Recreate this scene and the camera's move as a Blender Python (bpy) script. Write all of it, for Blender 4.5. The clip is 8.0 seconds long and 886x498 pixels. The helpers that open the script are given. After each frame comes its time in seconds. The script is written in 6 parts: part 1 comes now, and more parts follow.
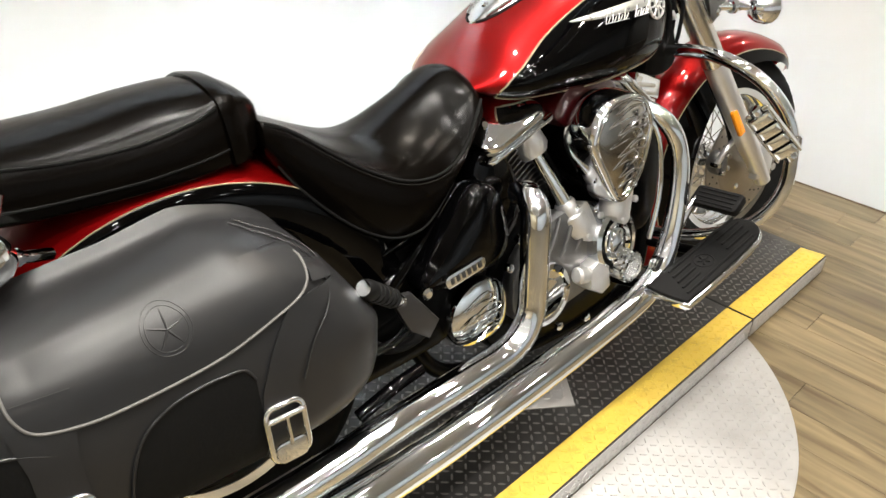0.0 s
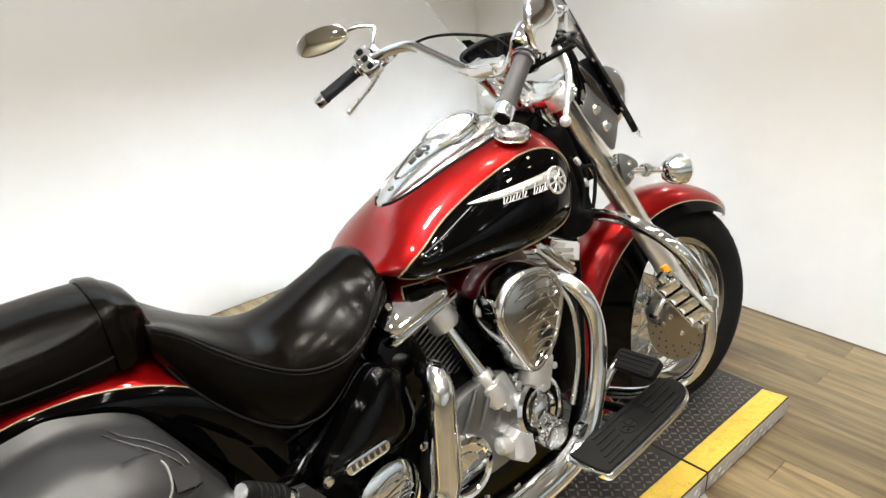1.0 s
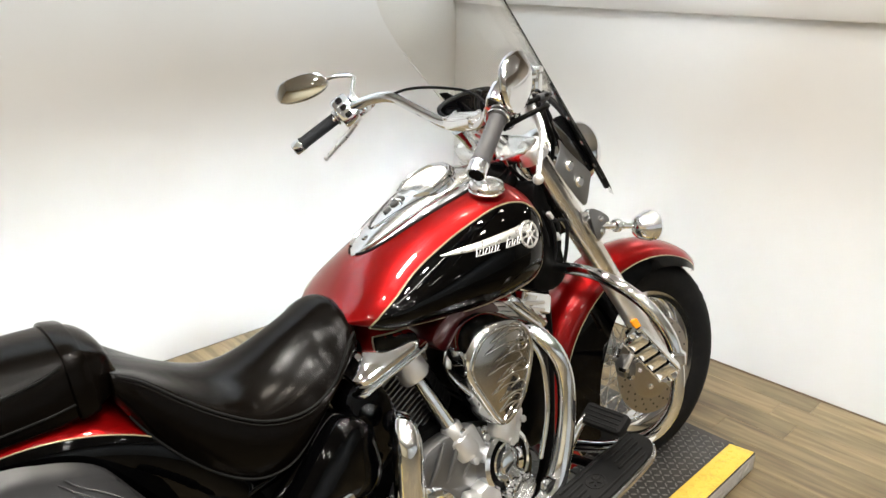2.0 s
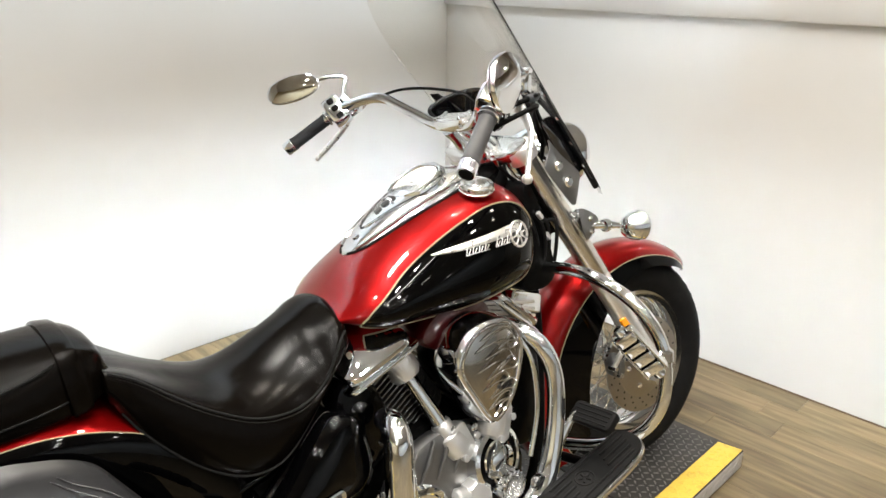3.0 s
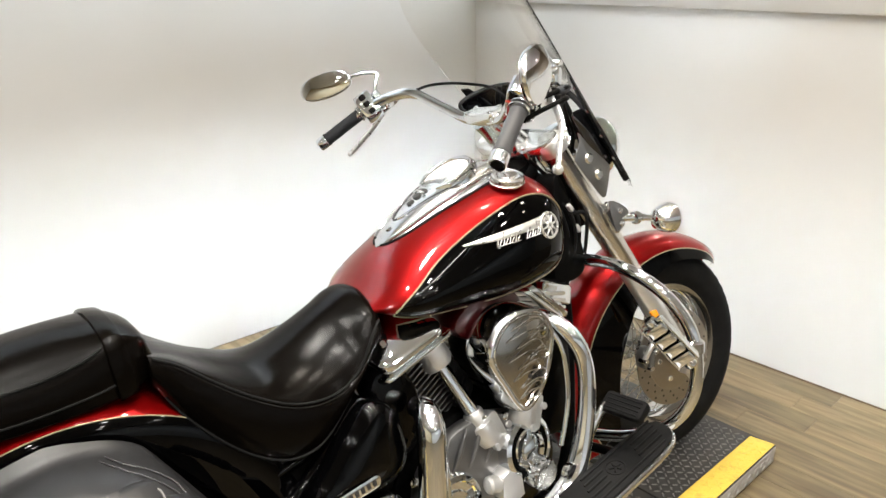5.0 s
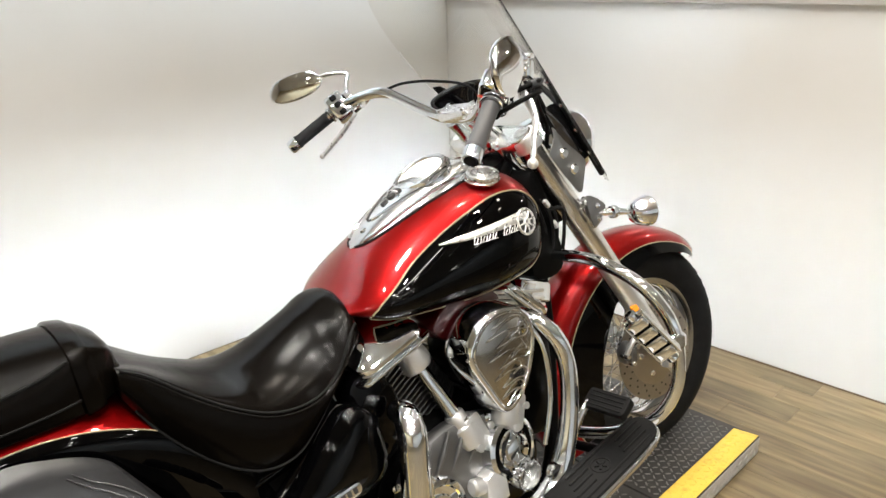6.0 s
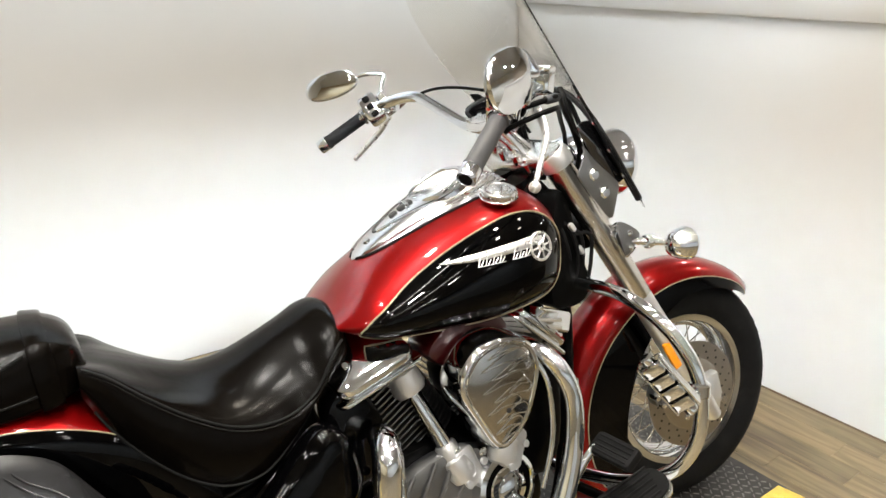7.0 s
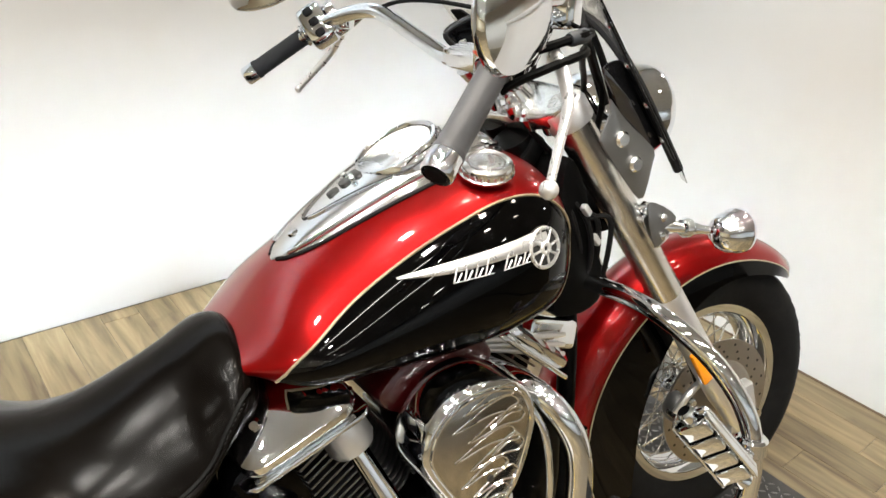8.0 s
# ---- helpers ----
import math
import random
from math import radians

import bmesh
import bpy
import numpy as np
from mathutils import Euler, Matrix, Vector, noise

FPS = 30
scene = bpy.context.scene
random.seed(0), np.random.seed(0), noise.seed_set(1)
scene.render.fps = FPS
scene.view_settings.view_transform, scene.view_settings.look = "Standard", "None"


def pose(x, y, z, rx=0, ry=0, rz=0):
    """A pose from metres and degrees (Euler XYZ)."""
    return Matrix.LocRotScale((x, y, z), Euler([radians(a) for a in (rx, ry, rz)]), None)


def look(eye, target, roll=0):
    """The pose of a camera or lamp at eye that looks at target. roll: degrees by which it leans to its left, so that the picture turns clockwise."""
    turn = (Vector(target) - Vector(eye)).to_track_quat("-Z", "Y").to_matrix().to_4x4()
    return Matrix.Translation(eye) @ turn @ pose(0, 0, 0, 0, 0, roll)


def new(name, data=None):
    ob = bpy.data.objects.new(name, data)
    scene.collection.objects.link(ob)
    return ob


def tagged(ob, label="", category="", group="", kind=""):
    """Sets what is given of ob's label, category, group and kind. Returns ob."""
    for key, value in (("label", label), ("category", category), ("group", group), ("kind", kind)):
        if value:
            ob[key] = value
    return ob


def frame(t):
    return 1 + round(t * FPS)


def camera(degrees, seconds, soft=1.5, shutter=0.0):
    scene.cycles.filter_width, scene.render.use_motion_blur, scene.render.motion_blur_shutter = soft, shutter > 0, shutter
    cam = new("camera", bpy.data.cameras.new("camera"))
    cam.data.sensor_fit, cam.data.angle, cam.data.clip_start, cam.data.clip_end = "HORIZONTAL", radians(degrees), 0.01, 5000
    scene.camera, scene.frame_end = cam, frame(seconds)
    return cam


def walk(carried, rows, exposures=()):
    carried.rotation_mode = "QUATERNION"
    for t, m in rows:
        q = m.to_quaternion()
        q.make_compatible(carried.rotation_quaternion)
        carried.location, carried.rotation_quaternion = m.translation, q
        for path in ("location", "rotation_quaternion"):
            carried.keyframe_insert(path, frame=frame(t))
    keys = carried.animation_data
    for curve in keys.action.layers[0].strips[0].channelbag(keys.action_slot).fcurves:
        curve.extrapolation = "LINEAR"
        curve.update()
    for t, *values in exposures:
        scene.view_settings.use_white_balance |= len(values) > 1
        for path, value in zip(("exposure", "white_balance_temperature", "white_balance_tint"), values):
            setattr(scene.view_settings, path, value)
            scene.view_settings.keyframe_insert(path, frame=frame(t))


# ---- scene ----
cam = camera(61.3, 8.0)
PATH = [
    (0, (0.045, -0.574, 1.336), (1.25, 0.62, 0.275), 2.0),
    (0.5, (0.19, -0.692, 1.408), (1.422, 0.598, 0.505), 0.1),
    (1, (0.243, -0.714, 1.468), (1.493, 0.63, 0.673), -1.3),
    (1.1, (0.245, -0.716, 1.474), (1.511, 0.628, 0.707), -0.8),
    (1.5, (0.247, -0.713, 1.49), (1.558, 0.625, 0.788), 0.6),
    (3, (0.238, -0.731, 1.493), (1.58, 0.581, 0.803), 1.2),
    (3.5, (0.228, -0.728, 1.494), (1.587, 0.58, 0.831), 1.2),
    (4, (0.226, -0.725, 1.482), (1.56, 0.589, 0.779), 0.5),
    (4.5, (0.206, -0.737, 1.485), (1.507, 0.623, 0.809), 0.6),
    (4.7, (0.209, -0.744, 1.488), (1.489, 0.623, 0.785), 0.2),
    (5.8, (0.213, -0.75, 1.465), (1.553, 0.588, 0.822), -0.0),
    (6, (0.234, -0.734, 1.466), (1.564, 0.594, 0.783), -0.9),
    (6.5, (0.32, -0.74, 1.453), (1.637, 0.582, 0.732), -2.6),
    (7, (0.436, -0.77, 1.471), (1.587, 0.715, 0.785), 1.4),
    (7.5, (0.587, -0.606, 1.431), (1.783, 0.796, 0.654), 4.5),
    (8, (0.759, -0.386, 1.438), (1.897, 0.972, 0.511), 3.8),
]
walk(cam, [(t, look(eye, target, roll)) for t, eye, target, roll in PATH])

# ---- light ----
world = bpy.data.worlds.new("showroom_air")
scene.world = world
world.use_nodes = True
world.node_tree.nodes["Background"].inputs[0].default_value = (1.0, 0.96, 0.9, 1)
world.node_tree.nodes["Background"].inputs[1].default_value = 0.02
scene.view_settings.exposure = 0.0


def ceiling_lamp(name, x, y, z, power, size, spread, tint):
    data = bpy.data.lights.new(name, "AREA")
    data.energy, data.shape, data.size, data.size_y = power, "RECTANGLE", size[0], size[1]
    data.spread = radians(spread)
    data.color = tint
    ob = new(name, data)
    ob.matrix_world = pose(x, y, z)
    return ob


# small lamps under a dark ceiling: a near grid over the white corner, rows that go on into the showroom
WARM, WARMER, COOL = (1.0, 0.955, 0.88), (1.0, 0.89, 0.75), (0.87, 1.0, 1.10)
for lx, power in ((0.15, 11.5), (0.95, 12.0), (1.75, 8.0), (2.5, 1.6)):
    for ly in (-0.85, -0.05, 0.75):
        ceiling_lamp("panel_light", lx, ly, 2.95, power, (0.11, 0.11), 109, WARMER if lx > 1.5 else WARM)
for lx in (-4.2, -2.8, -1.4, 0.0, 1.2, 2.4):
    for ly in (-5.2, -3.7, -2.2):
        ceiling_lamp("downlight", lx, ly, 2.93, 7.0, (0.10, 0.10), 160, WARM)
for lx, ly in ((-1.6, -1.2), (-1.6, 0.3), (-2.8, -0.4)):
    ceiling_lamp("downlight", lx, ly, 2.93, 9.0, (0.12, 0.12), 140, WARM)
# lamps added out of view beyond the half wall, to brighten the tan wall
for lx, ly in ((4.6, 0.9), (4.6, -0.8), (5.6, 0.0)):
    ceiling_lamp("downlight", lx, ly, 2.93, 16.0, (0.12, 0.12), 160, WARM)
for ly in (-1.55, -0.45):
    ceiling_lamp("tube_light", 0.5, ly, 2.93, 9.0, (1.5, 0.04), 130, WARM)


def wall_fill(eye, target, power, length, spread):
    """An added strip light under the ceiling, turned towards a wall to brighten it."""
    data = bpy.data.lights.new("wall_fill", "AREA")
    data.energy, data.shape, data.size, data.size_y = power, "RECTANGLE", length, 0.10
    data.spread = radians(spread)
    data.color = COOL
    ob = new("wall_fill", data)
    ob.matrix_world = look(eye, target)


# unseen fill for the tan back wall that the mirrors reflect
for wy in (-3.6, -1.8, 0.0):
    wall_fill((-3.7, wy, 2.9), (-5.0, wy, 1.2), 14.0, 1.6, 90)
# unseen fill on the right wall, to whiten the chrome's reflections
for wx in (-2.5, 0.5, 3.5):
    wall_fill((wx, -5.6, 2.9), (wx, -7.0, 0.7), 20.0, 2.6, 100)
# unseen fill low on the far wall, to brighten bag and pipes
for wy in (-5.6, -4.0, -2.4):
    wall_fill((5.3, wy, 2.9), (6.8, wy, 0.7), 16.0, 1.5, 70)
# added low beams for the walls' foot, and high ones over the upper part
for wx, power in ((0.0, 7.6), (1.3, 8.4), (2.5, 13.2)):
    wall_fill((wx, -0.75, 2.9), (wx, 1.97, 0.12), 5.6, 1.2, 24)
    wall_fill((wx, 1.10, 2.93), (wx, 1.97, 2.12), power, 1.2, 46)
for wy in (-0.3, 0.75, 1.6):
    wall_fill((0.28, wy, 2.9), (3.0, wy, 0.12), 2.7, 0.9, 24)
    wall_fill((2.2, wy, 2.93), (3.0, wy, 1.75), 1.2, 0.9, 26)

# ---- mesh tools ----
V = Vector


def finish(bm, name, material, smooth=True, angle=38):
    bmesh.ops.remove_doubles(bm, verts=bm.verts, dist=1e-6)
    bmesh.ops.recalc_face_normals(bm, faces=bm.faces)
    me = bpy.data.meshes.new(name)
    bm.to_mesh(me)
    bm.free()
    for m in material if isinstance(material, (list, tuple)) else [material]:
        me.materials.append(m)
    if smooth:
        me.shade_smooth()
        me.set_sharp_from_angle(angle=radians(angle))
    return me


def part(name, bm, material, parent, label="", move=None, smooth=True, angle=38):
    """One mesh object under a thing or under a part of it; coordinates are those of the topmost thing."""
    if move is not None:
        bm.transform(move)
    ob = new(name, finish(bm, name, material, smooth, angle))
    ob.parent = parent
    if label:
        ob["label"] = label
    return ob


def spline(pts, n=8, closed=False):
    """Catmull-Rom through the points, n steps to a span."""
    p = [V(q) for q in pts]
    out = []
    m = len(p)
    for i in range(m if closed else m - 1):
        if closed:
            a, b, c, d = p[i - 1], p[i], p[(i + 1) % m], p[(i + 2) % m]
        else:
            a, b, c, d = p[max(i - 1, 0)], p[i], p[i + 1], p[min(i + 2, m - 1)]
        for k in range(n):
            t = k / n
            out.append(0.5 * ((2 * b) + (c - a) * t + (2 * a - 5 * b + 4 * c - d) * t * t + (3 * b - a - 3 * c + d) * t ** 3))
    if not closed:
        out.append(p[-1].copy())
    return out


def curve1(table, x):
    """Smooth interpolation of a table of (x, value)."""
    if x <= table[0][0]:
        return table[0][1]
    for i in range(len(table) - 1):
        (x0, y0), (x1, y1) = table[i], table[i + 1]
        if x <= x1:
            s0 = (y1 - table[i - 1][1]) / (x1 - table[i - 1][0]) if i > 0 else (y1 - y0) / (x1 - x0)
            s1 = (table[i + 2][1] - y0) / (table[i + 2][0] - x0) if i + 2 < len(table) else (y1 - y0) / (x1 - x0)
            h = x1 - x0
            t = (x - x0) / h
            return ((2 * t ** 3 - 3 * t * t + 1) * y0 + (t ** 3 - 2 * t * t + t) * h * s0
                    + (-2 * t ** 3 + 3 * t * t) * y1 + (t ** 3 - t * t) * h * s1)
    return table[-1][1]


def loft(bm, rings, cap=True, closed=True, wrap=False):
    rows = [[bm.verts.new(p) for p in ring] for ring in rings]
    k = len(rows[0])
    pairs = list(zip(rows, rows[1:]))
    if wrap:
        pairs.append((rows[-1], rows[0]))
    for a, b in pairs:
        for j in range(k if closed else k - 1):
            bm.faces.new((a[j], a[(j + 1) % k], b[(j + 1) % k], b[j]))
    if cap and closed and not wrap:
        bm.faces.new(rows[0])
        bm.faces.new(rows[-1])


def frames(pts, up=None):
    out = []
    n = len(pts)
    prev = None
    for i in range(n):
        t = (pts[min(i + 1, n - 1)] - pts[max(i - 1, 0)]).normalized()
        if prev is None:
            ref = V(up) if up else (V((0, 0, 1)) if abs(t.z) < 0.9 else V((1, 0, 0)))
            u = (ref - t * ref.dot(t)).normalized()
        else:
            u = (prev - t * prev.dot(t)).normalized()
        prev = u
        out.append((t, u, t.cross(u)))
    return out


def tube(bm, pts, r, n=14, cap=True, flat=1.0, up=None):
    """A tube along points; r is one radius or one for each point; flat squeezes it across its second axis."""
    pts = [V(p) for p in pts]
    rr = r if isinstance(r, (list, tuple)) else [r] * len(pts)
    rings = []
    for p, (t, u, w), q in zip(pts, frames(pts, up), rr):
        rings.append([p + (u * math.cos(a) + w * math.sin(a) * flat) * q for a in (2 * math.pi * k / n for k in range(n))])
    loft(bm, rings, cap)


def lathe(bm, profile, origin, axis, n=32, cap=True):
    """Turn (radius, height) pairs round an axis through origin."""
    axis = V(axis).normalized()
    ref = V((0, 0, 1)) if abs(axis.z) < 0.9 else V((1, 0, 0))
    u = (ref - axis * ref.dot(axis)).normalized()
    w = axis.cross(u)
    origin = V(origin)
    rings = [[origin + axis * h + (u * math.cos(a) + w * math.sin(a)) * max(r, 1e-4) for a in (2 * math.pi * k / n for k in range(n))]
             for r, h in profile]
    loft(bm, rings, cap)


def inset(poly, d):
    out = []
    n = len(poly)
    area = sum(poly[i - 1][0] * poly[i][1] - poly[i][0] * poly[i - 1][1] for i in range(n))
    s = 1 if area > 0 else -1
    for i in range(n):
        a, b, c = V(poly[i - 1]), V(poly[i]), V(poly[(i + 1) % n])
        e0, e1 = (b - a).normalized(), (c - b).normalized()
        n0, n1 = V((-e0.y, e0.x)) * s, V((-e1.y, e1.x)) * s
        m = (n0 + n1)
        m = m / max(m.dot(n0), 0.35) if m.length > 1e-6 else n0
        out.append((b.x + m.x * d, b.y + m.y * d))
    return out


def slab(bm, poly, thick, bevel, m, dome=0.0):
    """A plate of a 2D outline, from height 0 to thick, with rounded edges, set by the matrix m; dome swells its top."""
    b = min(bevel, thick * 0.49)
    rings = []
    for d, h in ((b, 0.0), (b * 0.3, b * 0.3), (0, b), (0, thick - b), (b * 0.3, thick - b * 0.3), (b, thick)):
        rings.append([m @ V((x, y, h)) for x, y in (inset(poly, d) if d else poly)])
    if dome:
        c = V((sum(p[0] for p in poly) / len(poly), sum(p[1] for p in poly) / len(poly)))
        base = inset(poly, b)
        for k in (0.8, 0.55, 0.3, 0.1):
            rings.append([m @ V((c.x + (x - c.x) * k, c.y + (y - c.y) * k, thick + dome * (1 - k * k))) for x, y in base])
    loft(bm, rings)


def rrect(w, h, r, n=4):
    out = []
    for cx, cy, a0 in ((w / 2 - r, h / 2 - r, 0), (-w / 2 + r, h / 2 - r, 90), (-w / 2 + r, -h / 2 + r, 180), (w / 2 - r, -h / 2 + r, 270)):
        for k in range(n + 1):
            a = radians(a0 + 90 * k / n)
            out.append((cx + r * math.cos(a), cy + r * math.sin(a)))
    return out


def smooth2(pts, n=4):
    return [(p.x, p.y) for p in spline([(x, y, 0) for x, y in pts], n, True)]


def axes(origin, z, x):
    """A matrix with its z and (nearly) x along the given directions."""
    z = V(z).normalized()
    x = V(x)
    x = (x - z * x.dot(z)).normalized()
    y = z.cross(x)
    m = Matrix((x, y, z)).transposed().to_4x4()
    m.translation = V(origin)
    return m


def box(bm, size, m, bevel=0.003):
    r = min(bevel * 1.2, min(size[0], size[1]) * 0.45)
    slab(bm, rrect(size[0], size[1], r, 2), size[2], bevel, m)


def ball(bm, c, r, n=20, squash=(1, 1, 1)):
    c = V(c)
    rings = []
    for i in range(n // 2 + 1):
        a = math.pi * i / (n // 2)
        q = max(math.sin(a), 1e-3)
        rings.append([c + V((r * q * math.cos(b) * squash[0], r * q * math.sin(b) * squash[1], r * math.cos(a) * squash[2]))
                      for b in (2 * math.pi * k / n for k in range(n))])
    loft(bm, rings)


def B():
    return bmesh.new()


SIDE = Matrix(((1, 0, 0, 0), (0, 0, -1, 0), (0, 1, 0, 0), (0, 0, 0, 1)))  # (x, z, outwards to the right)


def side(y):
    """A matrix that takes an outline in (x, z) and thickness to the machine's right-hand side, its foot at y."""
    return Matrix.Translation((0, y, 0)) @ SIDE

# ---- materials ----


def mat(name, colour, rough=0.5, metal=0.0, coat=0.0, vary=0.12, scale=20.0, bump=0.0, bump_scale=200.0, rough_vary=0.1,
        spec=0.5, stain=None, stain_scale=4.0, stain_amount=0.3, random=0.0, transmission=0.0, ior=1.45, emit=0.0, coat_ior=1.5, crease=0.0, crease_scale=14.0):
    m = bpy.data.materials.new(name)
    m.use_nodes = True
    nt = m.node_tree
    n, l = nt.nodes, nt.links
    p = n["Principled BSDF"]
    p.inputs["Metallic"].default_value = metal
    p.inputs["Specular IOR Level"].default_value = spec
    p.inputs["Coat Weight"].default_value = coat
    p.inputs["Coat Roughness"].default_value = 0.03
    p.inputs["Coat IOR"].default_value = coat_ior
    p.inputs["Transmission Weight"].default_value = transmission
    p.inputs["IOR"].default_value = ior
    tc = n.new("ShaderNodeTexCoord")
    big = n.new("ShaderNodeTexNoise")
    big.inputs["Scale"].default_value, big.inputs["Detail"].default_value = scale, 5
    l.new(tc.outputs["Object"], big.inputs["Vector"])
    mix = n.new("ShaderNodeMix")
    mix.data_type = "RGBA"
    mix.blend_type = "MULTIPLY"
    mix.inputs[0].default_value = 1.0
    mix.inputs[6].default_value = (*colour, 1)
    ramp = n.new("ShaderNodeMapRange")
    ramp.inputs["To Min"].default_value, ramp.inputs["To Max"].default_value = 1 - vary, 1 + vary
    l.new(big.outputs["Fac"], ramp.inputs["Value"])
    l.new(ramp.outputs["Result"], mix.inputs[7])
    out = mix.outputs[2]
    if stain:
        st = n.new("ShaderNodeTexNoise")
        st.inputs["Scale"].default_value, st.inputs["Detail"].default_value = stain_scale, 8
        st.inputs["Roughness"].default_value = 0.65
        l.new(tc.outputs["Object"], st.inputs["Vector"])
        sr = n.new("ShaderNodeMapRange")
        sr.inputs["From Min"].default_value, sr.inputs["From Max"].default_value = 0.52, 0.75
        sr.inputs["To Max"].default_value = stain_amount
        l.new(st.outputs["Fac"], sr.inputs["Value"])
        m2 = n.new("ShaderNodeMix")
        m2.data_type = "RGBA"
        l.new(sr.outputs["Result"], m2.inputs[0])
        l.new(out, m2.inputs[6])
        m2.inputs[7].default_value = (*stain, 1)
        out = m2.outputs[2]
    if random:
        oi = n.new("ShaderNodeObjectInfo")
        rr = n.new("ShaderNodeMapRange")
        rr.inputs["To Min"].default_value, rr.inputs["To Max"].default_value = 1 - random, 1 + random
        l.new(oi.outputs["Random"], rr.inputs["Value"])
        m3 = n.new("ShaderNodeMix")
        m3.data_type = "RGBA"
        m3.blend_type = "MULTIPLY"
        m3.inputs[0].default_value = 1.0
        l.new(out, m3.inputs[6])
        l.new(rr.outputs["Result"], m3.inputs[7])
        out = m3.outputs[2]
    l.new(out, p.inputs["Base Color"])
    rn = n.new("ShaderNodeTexNoise")
    rn.inputs["Scale"].default_value, rn.inputs["Detail"].default_value = scale * 3.3, 4
    l.new(tc.outputs["Object"], rn.inputs["Vector"])
    rm = n.new("ShaderNodeMapRange")
    rm.inputs["To Min"].default_value, rm.inputs["To Max"].default_value = max(rough * (1 - rough_vary), 0.0), min(rough * (1 + rough_vary), 1)
    l.new(rn.outputs["Fac"], rm.inputs["Value"])
    l.new(rm.outputs["Result"], p.inputs["Roughness"])
    if bump:
        bn = n.new("ShaderNodeTexNoise")
        bn.inputs["Scale"].default_value, bn.inputs["Detail"].default_value = bump_scale, 6
        l.new(tc.outputs["Object"], bn.inputs["Vector"])
        bp = n.new("ShaderNodeBump")
        bp.inputs["Strength"].default_value, bp.inputs["Distance"].default_value = bump, 0.002
        l.new(bn.outputs["Fac"], bp.inputs["Height"])
        l.new(bp.outputs["Normal"], p.inputs["Normal"])
        if crease:
            cn = n.new("ShaderNodeTexNoise")
            cn.inputs["Scale"].default_value, cn.inputs["Detail"].default_value, cn.inputs["Distortion"].default_value = crease_scale, 3, 0.8
            cn.noise_type = "FBM"
            l.new(tc.outputs["Object"], cn.inputs["Vector"])
            cb = n.new("ShaderNodeBump")
            cb.inputs["Strength"].default_value, cb.inputs["Distance"].default_value = crease, 0.006
            l.new(cn.outputs["Fac"], cb.inputs["Height"])
            l.new(cb.outputs["Normal"], bp.inputs["Normal"])
    if emit:
        p.inputs["Emission Color"].default_value = (1, 0.97, 0.92, 1)
        p.inputs["Emission Strength"].default_value = emit
    return m


CHROME = mat("chrome", (0.81, 0.84, 0.875), 0.04, 1.0, vary=0.03, rough_vary=0.4)
STEEL = mat("brushed_steel", (0.70, 0.685, 0.65), 0.24, 1.0, vary=0.06, scale=40, bump=0.05, bump_scale=300)
ALLOY = mat("cast_alloy", (0.70, 0.70, 0.70), 0.36, 0.88, vary=0.1, scale=30, bump=0.10, bump_scale=250)
POLISHED = mat("polished_alloy", (0.72, 0.72, 0.71), 0.2, 1.0, vary=0.05, scale=25)
RED = mat("candy_red_paint", (0.215, 0.0018, 0.0022), 0.28, 0.74, 1.0, vary=0.03, scale=5, rough_vary=0.04, coat_ior=1.40, spec=0.15)
BLACK = mat("black_gloss_paint", (0.0005, 0.0005, 0.0006), 0.07, 0.0, 0.85, vary=0.2, spec=0.0, coat_ior=1.31)
SMOKED = mat("smoked_black_plastic", (0.010, 0.010, 0.011), 0.12, 0.0, 1.0, vary=0.1, coat_ior=1.75)
# the red paint darkened to hold the shade below the tank
REDSHADE = mat("shaded_red_paint", (0.030, 0.0008, 0.0012), 0.3, 0.3, 1.0, vary=0.03, scale=5, coat_ior=1.4)
GOLD = mat("gold_pinstripe", (0.34, 0.28, 0.18), 0.35, 0.4, vary=0.05)
FRAME = mat("black_frame_enamel", (0.0010, 0.0010, 0.0010), 0.3, 0.0, 0.2, vary=0.2, spec=0.03, coat_ior=1.3)
FRAMEGREY = mat("dark_grey_enamel", (0.012, 0.012, 0.013), 0.4, 0.0, 0.3, vary=0.15)
PLASTIC = mat("black_plastic", (0.002, 0.002, 0.002), 0.5, spec=0.06, vary=0.2, bump=0.05)
RUBBER = mat("rubber", (0.005, 0.005, 0.0052), 0.6, spec=0.12, vary=0.2, scale=60, bump=0.1, bump_scale=300)
GRIP = mat("grip_rubber", (0.05, 0.05, 0.053), 0.55, vary=0.1, scale=60, bump=0.05)
SLEEVE = mat("sleeve_rubber", (0.022, 0.025, 0.030), 0.5, vary=0.15, scale=60)
TYRE = mat("tyre_rubber", (0.006, 0.006, 0.0062), 0.7, spec=0.1, vary=0.2, scale=25, bump=0.08, stain=(0.02, 0.019, 0.018), stain_scale=12)
SEAT = mat("seat_leather", (0.0016, 0.0012, 0.0009), 0.22, spec=0.085, vary=0.2, scale=7, bump=0.04, bump_scale=450, rough_vary=0.25, crease=0.24, crease_scale=11,
           stain=(0.004, 0.003, 0.002), stain_scale=14, stain_amount=0.4)
BAG = mat("saddlebag_leather", (0.0150, 0.0152, 0.0160), 0.34, spec=0.36, vary=0.2, scale=6, bump=0.03, bump_scale=500, rough_vary=0.25, crease=0.05, crease_scale=7,
          stain=(0.022, 0.021, 0.020), stain_scale=4, stain_amount=0.5)
BAGDARK = mat("saddlebag_inset_suede", (0.004, 0.004, 0.004), 0.8, spec=0.15, vary=0.2, scale=30, bump=0.15)
